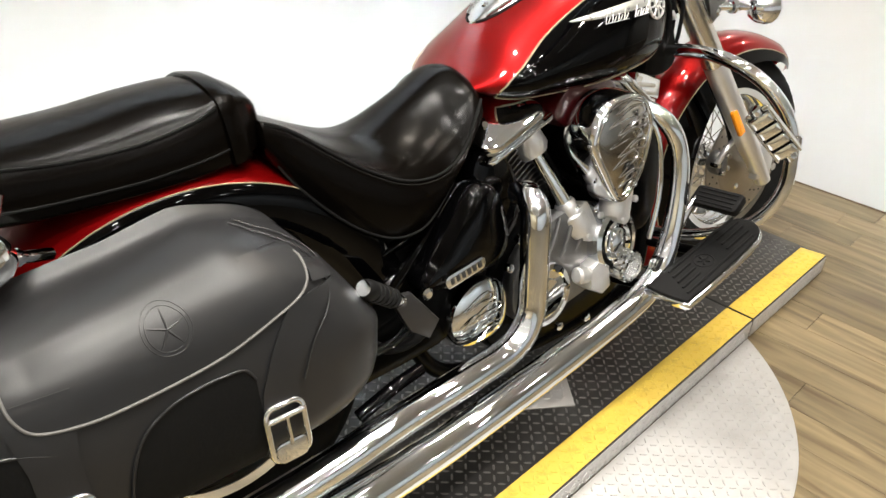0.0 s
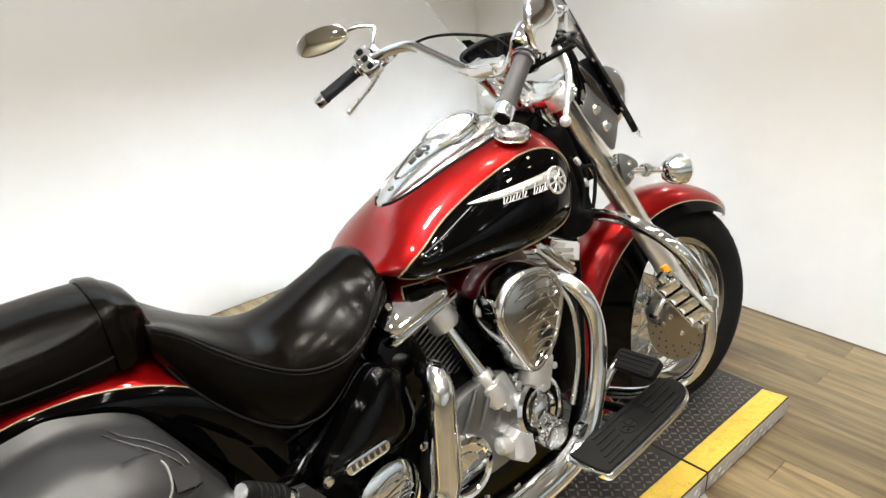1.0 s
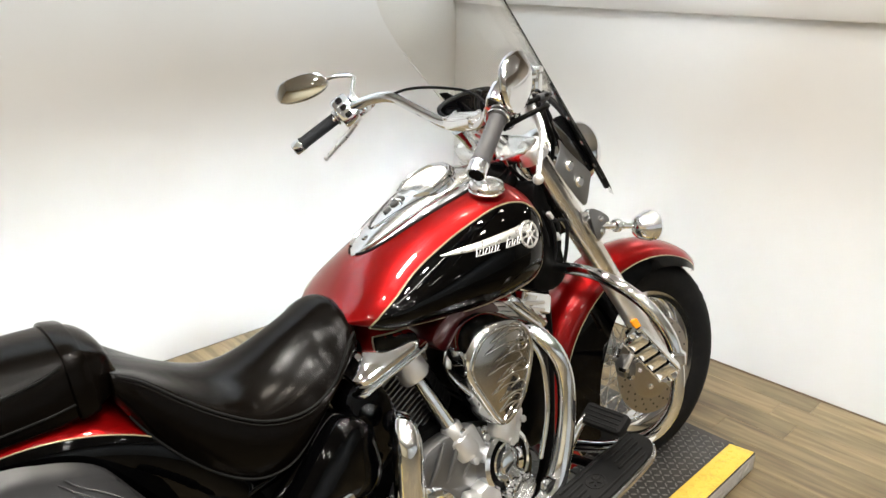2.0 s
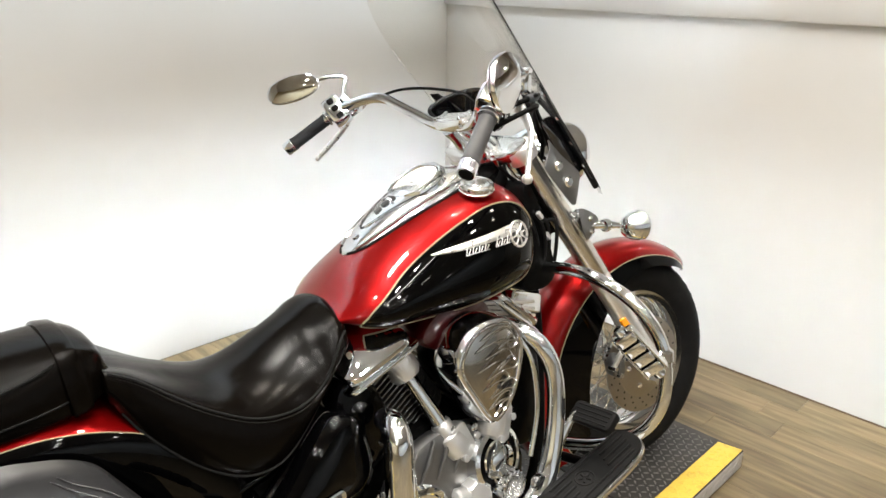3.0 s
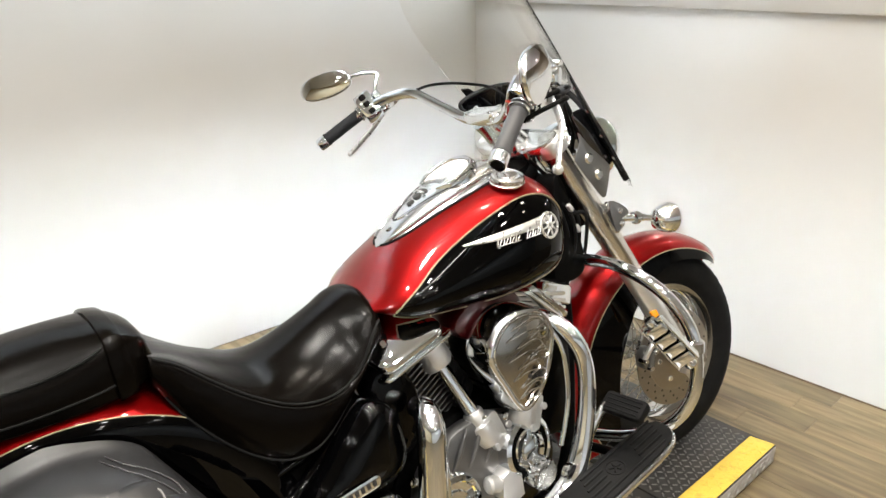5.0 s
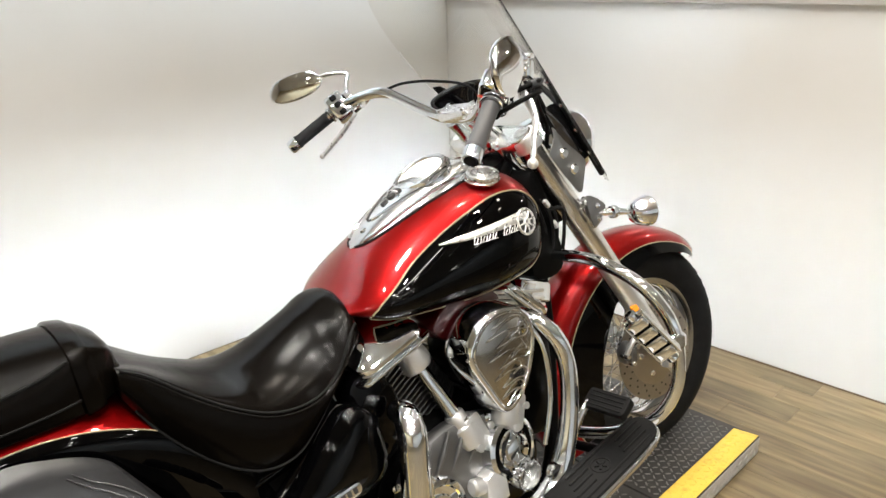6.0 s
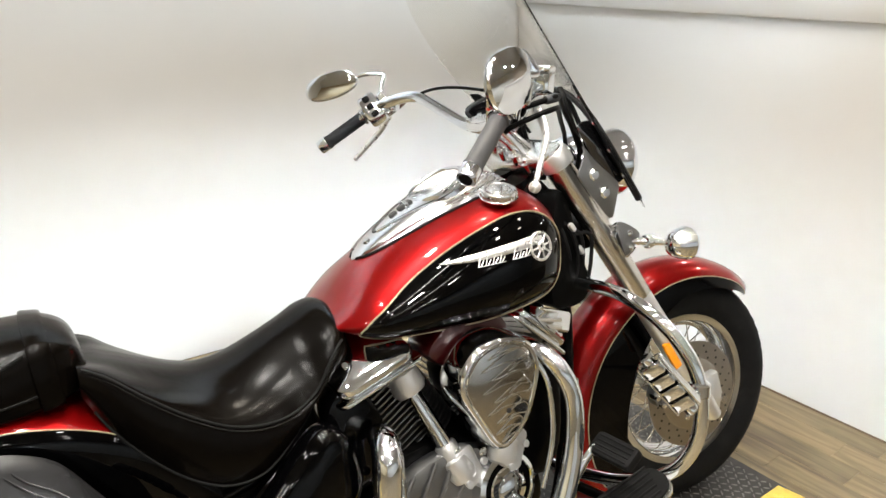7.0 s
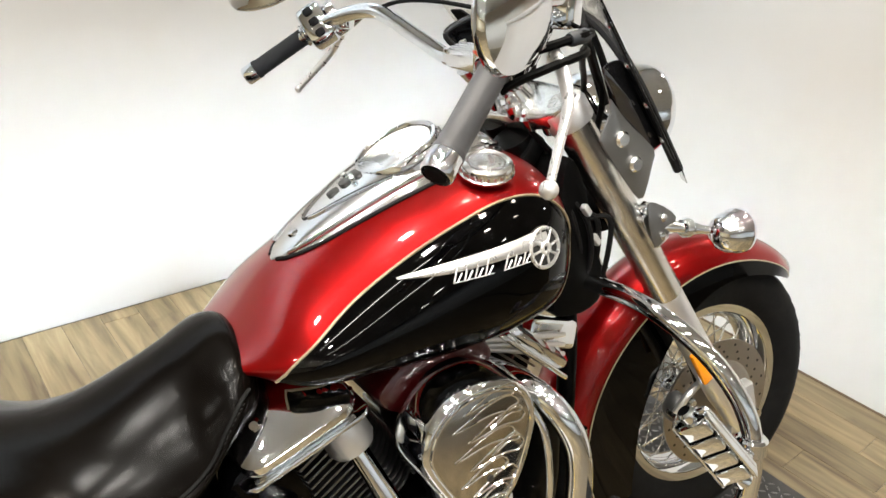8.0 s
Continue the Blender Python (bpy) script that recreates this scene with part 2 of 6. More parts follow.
PIPING = mat("worn_piping", (0.10, 0.097, 0.092), 0.5, vary=0.2, scale=60)
THREAD = mat("dark_grey_thread", (0.022, 0.021, 0.020), 0.6, spec=0.1, vary=0.2, scale=80)
SEAM = mat("seat_seam_thread", (0.006, 0.006, 0.006), 0.6, spec=0.1, vary=0.2, scale=80)
DISC = mat("brake_disc_steel", (0.38, 0.35, 0.31), 0.3, 1.0, vary=0.08, scale=50)
AMBER = mat("amber_reflector", (0.85, 0.30, 0.01), 0.15, 0.0, 1.0, vary=0.05)
REDPLASTIC = mat("red_switch_plastic", (0.75, 0.06, 0.03), 0.4, vary=0.05)
FACE = mat("gauge_face", (0.80, 0.79, 0.75), 0.3, 0.0, 0.6, vary=0.03)
FIGURE = mat("dial_grey_ink", (0.34, 0.33, 0.31), 0.5)
INK = mat("dark_ink", (0.02, 0.02, 0.02), 0.5)
GREYPLATE = mat("grey_bracket", (0.24, 0.24, 0.24), 0.35, 0.9, vary=0.08)
PLATE_METAL = mat("cover_plate_metal", (0.46, 0.45, 0.43), 0.10, 1.0, vary=0.03)
JOINT = mat("brown_joint", (0.10, 0.07, 0.045), 0.7)
# cast alloy darkened: shade on the side cover, plain dark on the caliper
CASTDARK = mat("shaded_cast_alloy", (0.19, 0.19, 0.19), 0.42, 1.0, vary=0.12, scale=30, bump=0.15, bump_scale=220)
# chrome and alloy paled, their bright reflections put into the colour
PALESILVER = mat("brightened_silver", (0.70, 0.70, 0.70), 0.28, 0.7, vary=0.03)
FIN = mat("dark_fin_alloy", (0.16, 0.16, 0.16), 0.30, 1.0, vary=0.1)
SILVERCAST = mat("silver_cast_alloy", (0.62, 0.62, 0.62), 0.36, 0.6, vary=0.06, scale=30, bump=0.05)
BRIGHT = mat("bright_nickel", (0.88, 0.90, 0.92), 0.18, 1.0, vary=0.03)
MIRROR = mat("mirror_glass", (0.9, 0.9, 0.9), 0.01, 1.0, vary=0.0, rough_vary=0.0)
WALL = mat("white_wall_paint", (0.69, 0.685, 0.675), 0.55, vary=0.03, scale=3, bump=0.03, bump_scale=120, stain=(0.71, 0.67, 0.61), stain_scale=2.2, stain_amount=0.18)
TAN = mat("tan_wall_paint", (0.50, 0.43, 0.35), 0.6, vary=0.05, scale=2)
TANBACK = mat("tan_back_wall_paint", (0.62, 0.51, 0.34), 0.8, vary=0.08, scale=2)
CEIL = mat("ceiling_paint", (0.60, 0.585, 0.56), 0.9, vary=0.1, scale=2)
PLATE = mat("black_tread_plate", (0.032, 0.031, 0.030), 0.38, 0.3, spec=0.5, vary=0.3, scale=14, bump=0.1, stain=(0.07, 0.062, 0.055), stain_scale=7, stain_amount=0.6)
LUG = mat("worn_tread_lugs", (0.15, 0.145, 0.14), 0.33, 0.4, vary=0.6, scale=6)
YELLOW = mat("yellow_edge_paint", (0.60, 0.43, 0.07), 0.45, vary=0.1, scale=12, stain=(0.25, 0.16, 0.03), stain_scale=30, stain_amount=0.7)
SILVER = mat("silver_tread_plate", (0.50, 0.495, 0.49), 0.40, 0.6, vary=0.15, scale=14, stain=(0.36, 0.34, 0.31), stain_scale=8, stain_amount=0.4)


def glass(name, tint, rough=0.0, ior=1.45):
    m = bpy.data.materials.new(name)
    m.use_nodes = True
    p = m.node_tree.nodes["Principled BSDF"]
    p.inputs["Base Color"].default_value = (*tint, 1)
    p.inputs["Transmission Weight"].default_value = 1.0
    p.inputs["Roughness"].default_value = rough
    p.inputs["IOR"].default_value = ior
    return m


GLASS = glass("clear_acrylic", (0.955, 0.94, 0.91), ior=1.28)
LENS = glass("headlight_lens", (0.98, 0.98, 0.98))


def wood():
    m = bpy.data.materials.new("vinyl_wood_plank")
    m.use_nodes = True
    n, l = m.node_tree.nodes, m.node_tree.links
    p = n["Principled BSDF"]
    tc, oi = n.new("ShaderNodeTexCoord"), n.new("ShaderNodeObjectInfo")
    off = n.new("ShaderNodeVectorMath")
    off.operation = "MULTIPLY_ADD"
    off.inputs[1].default_value = (1, 1, 1)
    comb = n.new("ShaderNodeCombineXYZ")
    mul = n.new("ShaderNodeMath")
    mul.operation = "MULTIPLY"
    mul.inputs[1].default_value = 37.0
    l.new(oi.outputs["Random"], mul.inputs[0])
    l.new(mul.outputs[0], comb.inputs[0])
    l.new(mul.outputs[0], comb.inputs[1])
    l.new(tc.outputs["Object"], off.inputs[0])
    l.new(comb.outputs[0], off.inputs[2])
    mp = n.new("ShaderNodeMapping")
    mp.inputs["Scale"].default_value = (14, 1.3, 1)
    l.new(off.outputs[0], mp.inputs["Vector"])
    g = n.new("ShaderNodeTexNoise")
    g.inputs["Scale"].default_value, g.inputs["Detail"].default_value, g.inputs["Distortion"].default_value = 2.2, 7, 0.6
    l.new(mp.outputs[0], g.inputs["Vector"])
    r = n.new("ShaderNodeValToRGB")
    e = r.color_ramp.elements
    e[0].position, e[0].color = 0.3, (0.098, 0.067, 0.032, 1)
    e[1].position, e[1].color = 0.72, (0.285, 0.222, 0.124, 1)
    mid = e.new(0.5)
    mid.color = (0.190, 0.145, 0.078, 1)
    l.new(g.outputs["Fac"], r.inputs[0])
    kn = n.new("ShaderNodeTexNoise")
    kn.inputs["Scale"].default_value, kn.inputs["Detail"].default_value = 6, 3
    l.new(off.outputs[0], kn.inputs["Vector"])
    km = n.new("ShaderNodeMapRange")
    km.inputs["From Min"].default_value, km.inputs["From Max"].default_value = 0.66, 0.8
    km.inputs["To Max"].default_value = 0.7
    l.new(kn.outputs["Fac"], km.inputs["Value"])
    mk = n.new("ShaderNodeMix")
    mk.data_type = "RGBA"
    l.new(km.outputs[0], mk.inputs[0])
    l.new(r.outputs[0], mk.inputs[6])
    mk.inputs[7].default_value = (0.07, 0.042, 0.02, 1)
    rr = n.new("ShaderNodeMapRange")
    rr.inputs["To Min"].default_value, rr.inputs["To Max"].default_value = 0.62, 1.05
    l.new(oi.outputs["Random"], rr.inputs["Value"])
    mx = n.new("ShaderNodeMix")
    mx.data_type, mx.blend_type = "RGBA", "MULTIPLY"
    mx.inputs[0].default_value = 1.0
    l.new(mk.outputs[2], mx.inputs[6])
    l.new(rr.outputs[0], mx.inputs[7])
    l.new(mx.outputs[2], p.inputs["Base Color"])
    p.inputs["Roughness"].default_value = 0.42
    bp = n.new("ShaderNodeBump")
    bp.inputs["Strength"].default_value, bp.inputs["Distance"].default_value = 0.15, 0.001
    l.new(g.outputs["Fac"], bp.inputs["Height"])
    l.new(bp.outputs[0], p.inputs["Normal"])
    return m


WOOD = wood()

# ---- room ----
def block(name, x0, x1, y0, y1, z0, z1, material, label, bevel=0.002):
    bm = B()
    box(bm, (x1 - x0, y1 - y0, z1 - z0), Matrix.Translation(((x0 + x1) / 2, (y0 + y1) / 2, z0)), bevel)
    ob = new(name, finish(bm, name, material))
    return tagged(ob, label, "wall" if "wall" in name else name.split("_")[0], kind="structure")


block("wall_left", -5.0, 6.9, 1.97, 2.07, -0.02, 3.0, WALL, "tall white painted wall behind the motorcycle")
block("wall_front", 3.0, 3.1, -0.95, 1.968, -0.02, 1.40, WALL, "white painted half-height wall in front of the motorcycle")
cap = block("trim", 2.978, 3.13, -0.97, 1.968, 1.362, 1.452, WALL, "white painted cap board on the half wall", 0.006)
cap["category"] = "trim"
block("wall_far", 6.8, 6.9, -7.0, 1.968, -0.02, 3.0, TAN, "tan painted wall beyond the half wall")
block("wall_back", -5.1, -5.0, -7.0, 1.968, -0.02, 3.0, TANBACK, "plain tan wall behind the camera")
# out of view; made white so the chrome reflects a bright strip
block("wall_right", -5.0, 6.9, -7.1, -7.0, -0.02, 3.0, WALL, "unseen plain wall closing the room, white to brighten chrome reflections")
block("ceiling", -5.1, 6.9, -7.1, 2.07, 3.0, 3.1, CEIL, "plain dull painted ceiling")
floor = block("floor", -5.1, 6.9, -7.1, 2.07, -0.06, -0.004, PLASTIC, "wood-look vinyl plank floor, tan and brown")
base = block("baseboard", 2.99, 2.999, -0.95, 1.965, 0.0, 0.004, JOINT, "thin dark joint at the foot of the half wall", 0.001)

cable = new("loose_cable", None)
bm = B()
tube(bm, spline([(3.050, 1.10, 1.456), (3.062, 1.02, 1.456), (3.070, 0.96, 1.456), (3.085, 0.90, 1.457), (3.105, 0.93, 1.456), (3.108, 1.02, 1.456), (3.095, 1.12, 1.456)], 6), 0.004, 8)
part("cord", bm, RUBBER, cable)
tagged(cable, "thin black cable lying on the half wall's cap", "cable")

# ---- platform of tread plate ----
TOP = 0.066


def lug_field(x0, x1, y0, y1, z, keep=None, pitch=0.0215, size=(0.0094, 0.0030, 0.0022)):
    """Raised lugs of tread plate, turned by turns; keep(x, y) says where the sheet is."""
    verts, faces = [], []
    i = 0
    nx, ny = int((x1 - x0) / pitch), int((y1 - y0) / pitch)
    for a in range(nx):
        for b in range(ny):
            cx, cy = x0 + (a + 0.5) * pitch, y0 + (b + 0.5) * pitch
            if keep and not keep(cx, cy):
                continue
            t = radians(45 if (a + b) % 2 else -45)
            c, s = math.cos(t), math.sin(t)
            ring = [(-1, 0), (-0.55, -0.85), (0.55, -0.85), (1, 0), (0.55, 0.85), (-0.55, 0.85)]
            k = len(verts)
            for u, v in ring:
                u, v = u * size[0], v * size[1]
                verts.append((cx + u * c - v * s, cy + u * s + v * c, z))
            for u, v in ring:
                u, v = u * size[0] * 0.78, v * size[1] * 0.5
                verts.append((cx + u * c - v * s, cy + u * s + v * c, z + size[2]))
            for j in range(6):
                faces.append((k + j, k + (j + 1) % 6, k + 6 + (j + 1) % 6, k + 6 + j))
            faces.append(tuple(range(k + 6, k + 12)))
    me = bpy.data.meshes.new("lugs")
    me.from_pydata(verts, [], faces)
    return me


lug_meshes = {}


def lugs(parent, material, x0, x1, y0, y1, z, keep=None, near=None, pitch=0.0215):
    """Tread lugs: inside the stretch near (x0, x1, y0, y1) each is a piece of its own, the rest is one joined sheet."""
    def is_near(x, y):
        return near is not None and near[0] < x < near[1] and near[2] < y < near[3]

    if material.name not in lug_meshes:
        one = lug_field(-pitch / 2, pitch / 2 + 1e-6, -pitch / 2, pitch / 2 + 1e-6, 0.0)
        one.transform(Matrix.Rotation(radians(45), 4, "Z"))
        one.materials.append(material)
        lug_meshes[material.name] = one
    for a in range(int((x1 - x0) / pitch)):
        for b in range(int((y1 - y0) / pitch)):
            cx, cy = x0 + (a + 0.5) * pitch, y0 + (b + 0.5) * pitch
            if is_near(cx, cy) and (keep is None or keep(cx, cy)):
                ob = new("lug", lug_meshes[material.name])
                ob.parent = parent
                ob.matrix_basis = Matrix.Translation((cx, cy, z)) @ Matrix.Rotation(radians(45 if (a + b) % 2 else -45), 4, "Z")
    me = lug_field(x0, x1, y0, y1, z, lambda x, y: (keep is None or keep(x, y)) and not is_near(x, y), pitch)
    me.materials.append(material)
    ob = new("tread_pattern", me)
    ob.parent = parent
    ob["kind"] = "stuff"
    return ob


def platform(x0, x1, y1, label, nose):
    deck = new("platform", None)
    bm = B()
    outline = [(x0, 0.0), (x1, 0.0), (x1, y1), (x0, y1)]
    slab(bm, outline, TOP, 0.004, Matrix.Identity(4))
    part("deck", bm, PLATE, deck)
    bm = B()
    a, w = (0.03 if nose else 0.0), 0.078
    stripe = [(x0 + 0.001, 0.002), (x1 - 0.002, 0.002), (x1 - 0.003 - a * 0.4, w), (x0 + 0.001, w)]
    slab(bm, stripe, 0.0012, 0.0004, Matrix.Translation((0, 0, TOP)))
    part("edge_stripe", bm, YELLOW, deck, "yellow painted edge stripe, scuffed")
    bm = B()
    slab(bm, [(x0 + 0.002, 0.004), (x1 - 0.003, 0.004), (x1 - 0.003, TOP - 0.006), (x0 + 0.002, TOP - 0.006)], 0.0025, 0.0008, side(0.0))
    part("skirt", bm, SILVER, deck, "bare tread plate side skirt")
    lugs(deck, LUG, x0 + 0.01, x1 - 0.01, w + 0.004, y1 - 0.01, TOP, near=(0.85, 2.4, w, 0.225))
    lugs(deck, YELLOW, x0 + 0.01, x1 - 0.03, 0.004, w, TOP + 0.001, near=(0.75, 2.4, 0.0, w))
    me = lug_field(x0 + 0.01, x1 - 0.01, 0.006, TOP - 0.004, 0.0)
    me.transform(side(-0.0025))
    me.materials.append(SILVER)
    ob = new("skirt_tread", me)
    ob.parent = deck
    ob["kind"] = "stuff"
    return tagged(deck, label, "platform", "tread plate platform sections")


platform(-1.25, 1.883, 0.74, "long black diamond tread plate platform section with yellow edge", False)
platform(1.889, 2.395, 0.74, "short black diamond tread plate platform end with yellow edge", True)

DC, DR = (1.24, 0.37), 0.735


def in_disc(x, y):
    return (x - DC[0]) ** 2 + (y - DC[1]) ** 2 < (DR - 0.012) ** 2


turn = new("turntable_plate", None)
bm = B()
ring = [(DC[0] + DR * math.cos(a), DC[1] + DR * math.sin(a)) for a in (math.pi * 2 * k / 120 for k in range(120))]
half = math.sqrt(DR ** 2 - (DC[1] + 0.0045) ** 2)
ring = [(x, y) for x, y in ring if y < -0.012]
low = sorted(ring)
ring = [(DC[0] - half, -0.0045)] + [p for p in low] + [(DC[0] + half, -0.0045)]
slab(bm, ring, 0.008, 0.002, Matrix.Identity(4))
part("disc", bm, SILVER, turn)
lugs(turn, SILVER, 0.4, 2.0, -0.4, -0.005, 0.008, in_disc, near=(1.0, 2.0, -0.2, 0.0))
tagged(turn, "round silver diamond tread plate lying on the floor", "floor plate")

patch = new("steel_patch_plate", None)
bm = B()
slab(bm, [(1.10, 0.222), (1.145, 0.190), (1.227, 0.130), (1.291, 0.207), (1.20, 0.262)], 0.004, 0.001, Matrix.Translation((0, 0, TOP + 0.0005)))
part("sheet", bm, SILVER, patch)
lugs(patch, SILVER, 1.16, 1.27, 0.16, 0.24, TOP + 0.0045, near=(1.0, 1.3, 0.1, 0.3), keep=lambda x, y: y > 0.145 + abs(x - 1.227) * 0.95)
tagged(patch, "small bare tread plate patch lying on the platform", "floor plate")

# ---- motorcycle ----
BIKE = pose(0.469, 0.405, TOP, -10.0, 0, -6.0)   # leaning on its stand
FRONT = BIKE.inverted() @ pose(2.145, 0.29, 0.393, -10.5, 0, -12.0)  # wheel, fork and bars, steered a little to the right
bike = new("motorcycle", None)
bike.matrix_world = BIKE
tagged(bike, "red and black cruiser motorcycle with chrome engine and windshield on platform", "motorcycle")

# fuel tank: a body given by its crest, foot, widest height and half width along x
T_EXP = [(0.50, 1.7), (0.62, 1.62), (0.72, 1.62), (0.82, 1.95), (0.94, 2.4), (1.15, 2.4)]
T_TOP = [(0.50, 0.750), (0.55, 0.758), (0.60, 0.778), (0.635, 0.814), (0.67, 0.851), (0.74, 0.897), (0.84, 0.943), (0.94, 0.972), (1.02, 0.984), (1.08, 0.972), (1.12, 0.935), (1.145, 0.86)]
T_LOW = [(0.50, 0.738), (0.55, 0.746), (0.60, 0.748), (0.635, 0.737), (0.66, 0.727), (0.70, 0.719), (0.80, 0.711), (0.92, 0.709), (1.02, 0.720), (1.08, 0.735), (1.12, 0.775), (1.145, 0.845)]
T_MID = [(0.50, 0.744), (0.55, 0.752), (0.60, 0.760), (0.64, 0.764), (0.70, 0.776), (0.85, 0.800), (1.00, 0.825), (1.08, 0.838), (1.145, 0.852)]
T_WID = [(0.50, 0.030), (0.55, 0.060), (0.60, 0.108), (0.64, 0.154), (0.68, 0.180), (0.75, 0.192), (0.88, 0.206), (0.98, 0.210), (1.06, 0.196), (1.11, 0.155), (1.135, 0.10), (1.145, 0.03)]


def tank_y(x, z):
    """Half width of the tank at x and height z."""
    zt, zb, zm, w = (curve1(t, x) for t in (T_TOP, T_LOW, T_MID, T_WID))
    if z >= zm:
        q, e = min((z - zm) / max(zt - zm, 1e-4), 1.0), curve1(T_EXP, x)
    else:
        q, e = min((zm - z) / max(zm - zb, 1e-4), 1.0), 3.2
    return w * max(1 - q ** e, 0.0) ** (1 / e)


def tank_top(x, y):
    """Height of the tank's upper skin at x, y."""
    zt, zm, w = (curve1(t, x) for t in (T_TOP, T_MID, T_WID))
    e = curve1(T_EXP, x)
    return zm + (zt - zm) * max(1 - (abs(y) / w) ** e, 0.0) ** (1 / e)


def tank_ring(x, n=22):
    zt, zb, zm, w = (curve1(t, x) for t in (T_TOP, T_LOW, T_MID, T_WID))
    right = []
    e = curve1(T_EXP, x)
    for k in range(n + 1):
        a = math.pi / 2 * k / n
        right.append((-w * math.sin(a) ** (2 / e), zm + (zt - zm) * max(math.cos(a), 0.0) ** (2 / e)))
    for k in range(1, n // 2 + 1):
        a = math.pi / 2 * k / (n // 2)
        right.append((-w * math.cos(a) ** (2 / 3.2), zm - (zm - zb) * math.sin(a) ** (2 / 3.2)))
    left = [(-y, z) for y, z in reversed(right[1:-1])]
    return [V((x, y, z)) for y, z in right + left]


tank_bm = B()
xs = [0.50 + 0.645 * (0.5 - 0.5 * math.cos(math.pi * k / 44)) for k in range(45)]
loft(tank_bm, [tank_ring(x) for x in xs])
tank = part("fuel_tank", tank_bm, RED, bike, "candy red teardrop fuel tank with black side panels", angle=60)

# black side panel: upper and lower outlines over x
P_UP = [(0.632, 0.752), (0.645, 0.770), (0.68, 0.798), (0.74, 0.838), (0.82, 0.881), (0.90, 0.915), (0.97, 0.935), (1.03, 0.935), (1.07, 0.915), (1.10, 0.88), (1.115, 0.85)]
P_DN = [(0.632, 0.748), (0.645, 0.736), (0.68, 0.728), (0.74, 0.724), (0.82, 0.722), (0.90, 0.723), (0.97, 0.728), (1.03, 0.742), (1.07, 0.762), (1.10, 0.80), (1.115, 0.846)]


def on_tank(x, z, lift, s):
    return V((x, s * (tank_y(x, z) + lift), z))


def tank_panel(s):
    bm = B()
    rows = []
    for i in range(45):
        x = 0.632 + 0.483 * (0.5 - 0.5 * math.cos(math.pi * i / 44))
        z1, z0 = curve1(P_UP, x), curve1(P_DN, x)
        rows.append([on_tank(x, z0 + (z1 - z0) * k / 18, 0.0016 if 0 < k < 18 and 0 < i < 44 else 0.0, s) for k in range(19)])
    loft(bm, rows, closed=False)
    part("tank_panel", bm, BLACK, tank, "gloss black tank side panel", angle=60)
    edge = [on_tank(x, curve1(P_UP, x), 0.001, s) for x in (0.632 + 0.483 * k / 60 for k in range(61))]
    edge += [on_tank(x, curve1(P_DN, x), 0.001, s) for x in (1.115 - 0.483 * k / 60 for k in range(61))]
    bm = B()
    tube(bm, edge, 0.0021, 6)
    part("pinstripe", bm, GOLD, tank, "thin gold pinstripe")


for s in (-1, 1):
    tank_panel(s)


def emblem(s):
    """Chrome wing with a spoked wheel at its front end and raised strokes along it."""
    a, b = V((0.799, 0.861)), V((1.026, 0.874))
    d = (b - a).normalized()
    up = V((-d.y, d.x))
    bm = B()
    n = 30
    rows = []
    for i in range(n + 1):
        u = i / n
        h1 = 0.0008 + 0.020 * u ** 0.8
        h0 = -0.0008 - 0.009 * u ** 0.6 if u < 0.3 else -0.0052 + 0.004 * (u - 0.3)
        c = a + (b - a) * u
        rows.append([on_tank(*(c + up * (h0 + (h1 - h0) * k / 6)), 0.002 + 0.0035 * math.sin(math.pi * k / 6), s) for k in range(7)])
    loft(bm, rows, closed=False)
    part("emblem", bm, PALESILVER, tank, "chrome wing emblem with a spoked wheel")
    bm = B()
    c = V((1.018, 0.868))
    rows = []
    for r, lift in ((0.0, 0.004), (0.012, 0.004), (0.024, 0.004), (0.030, 0.002)):
        rows.append([on_tank(*(c + V((math.cos(t), math.sin(t))) * r), lift, s) for t in (2 * math.pi * k / 36 for k in range(36))])
    loft(bm, rows, cap=False)
    part("emblem_disc", bm, INK, tank, "dark ground of the small wheel")
    for r, q in ((0.0275, 0.0030), (0.007, 0.0035)):
        bm = B()
        pts = [on_tank(*(c + V((math.cos(t), math.sin(t))) * r), 0.0055, s) for t in (2 * math.pi * k / 36 for k in range(37))]
        tube(bm, pts, q, 6)
        part("emblem_ring", bm, PALESILVER, tank)
    for k in range(8):
        bm = B()
        t = 2 * math.pi * k / 8 + 0.2
        tube(bm, [on_tank(*(c + V((math.cos(t), math.sin(t))) * r), 0.0058, s) for r in (0.006, 0.016, 0.026)], 0.0020, 6)
        part("emblem_spoke", bm, PALESILVER, tank)
    for k in range(8):
        if k == 4:
            continue
        bm = B()
        u = 0.31 + 0.067 * k
        c2 = a + (b - a) * u - up * 0.008
        tall = 0.0125 if k in (0, 3, 5) else 0.008
        tube(bm, [on_tank(*(c2 + up * q + d * q * 0.55), 0.0072, s) for q in (-0.008, 0.0, tall)], 0.0013, 6)
        tube(bm, [on_tank(*(c2 + up * (q - 0.002) + d * (q * 0.9 + 0.0060)), 0.0070, s) for q in (-0.005, 0.0, 0.005)], 0.0012, 6)
        tube(bm, [on_tank(*(c2 + d * q + up * -0.0075), 0.0068, s) for q in (-0.003, 0.003, 0.010)], 0.0009, 6)
        part("lettering_bar", bm, PALESILVER, tank, "raised script stroke")


for s in (-1, 1):
    emblem(s)


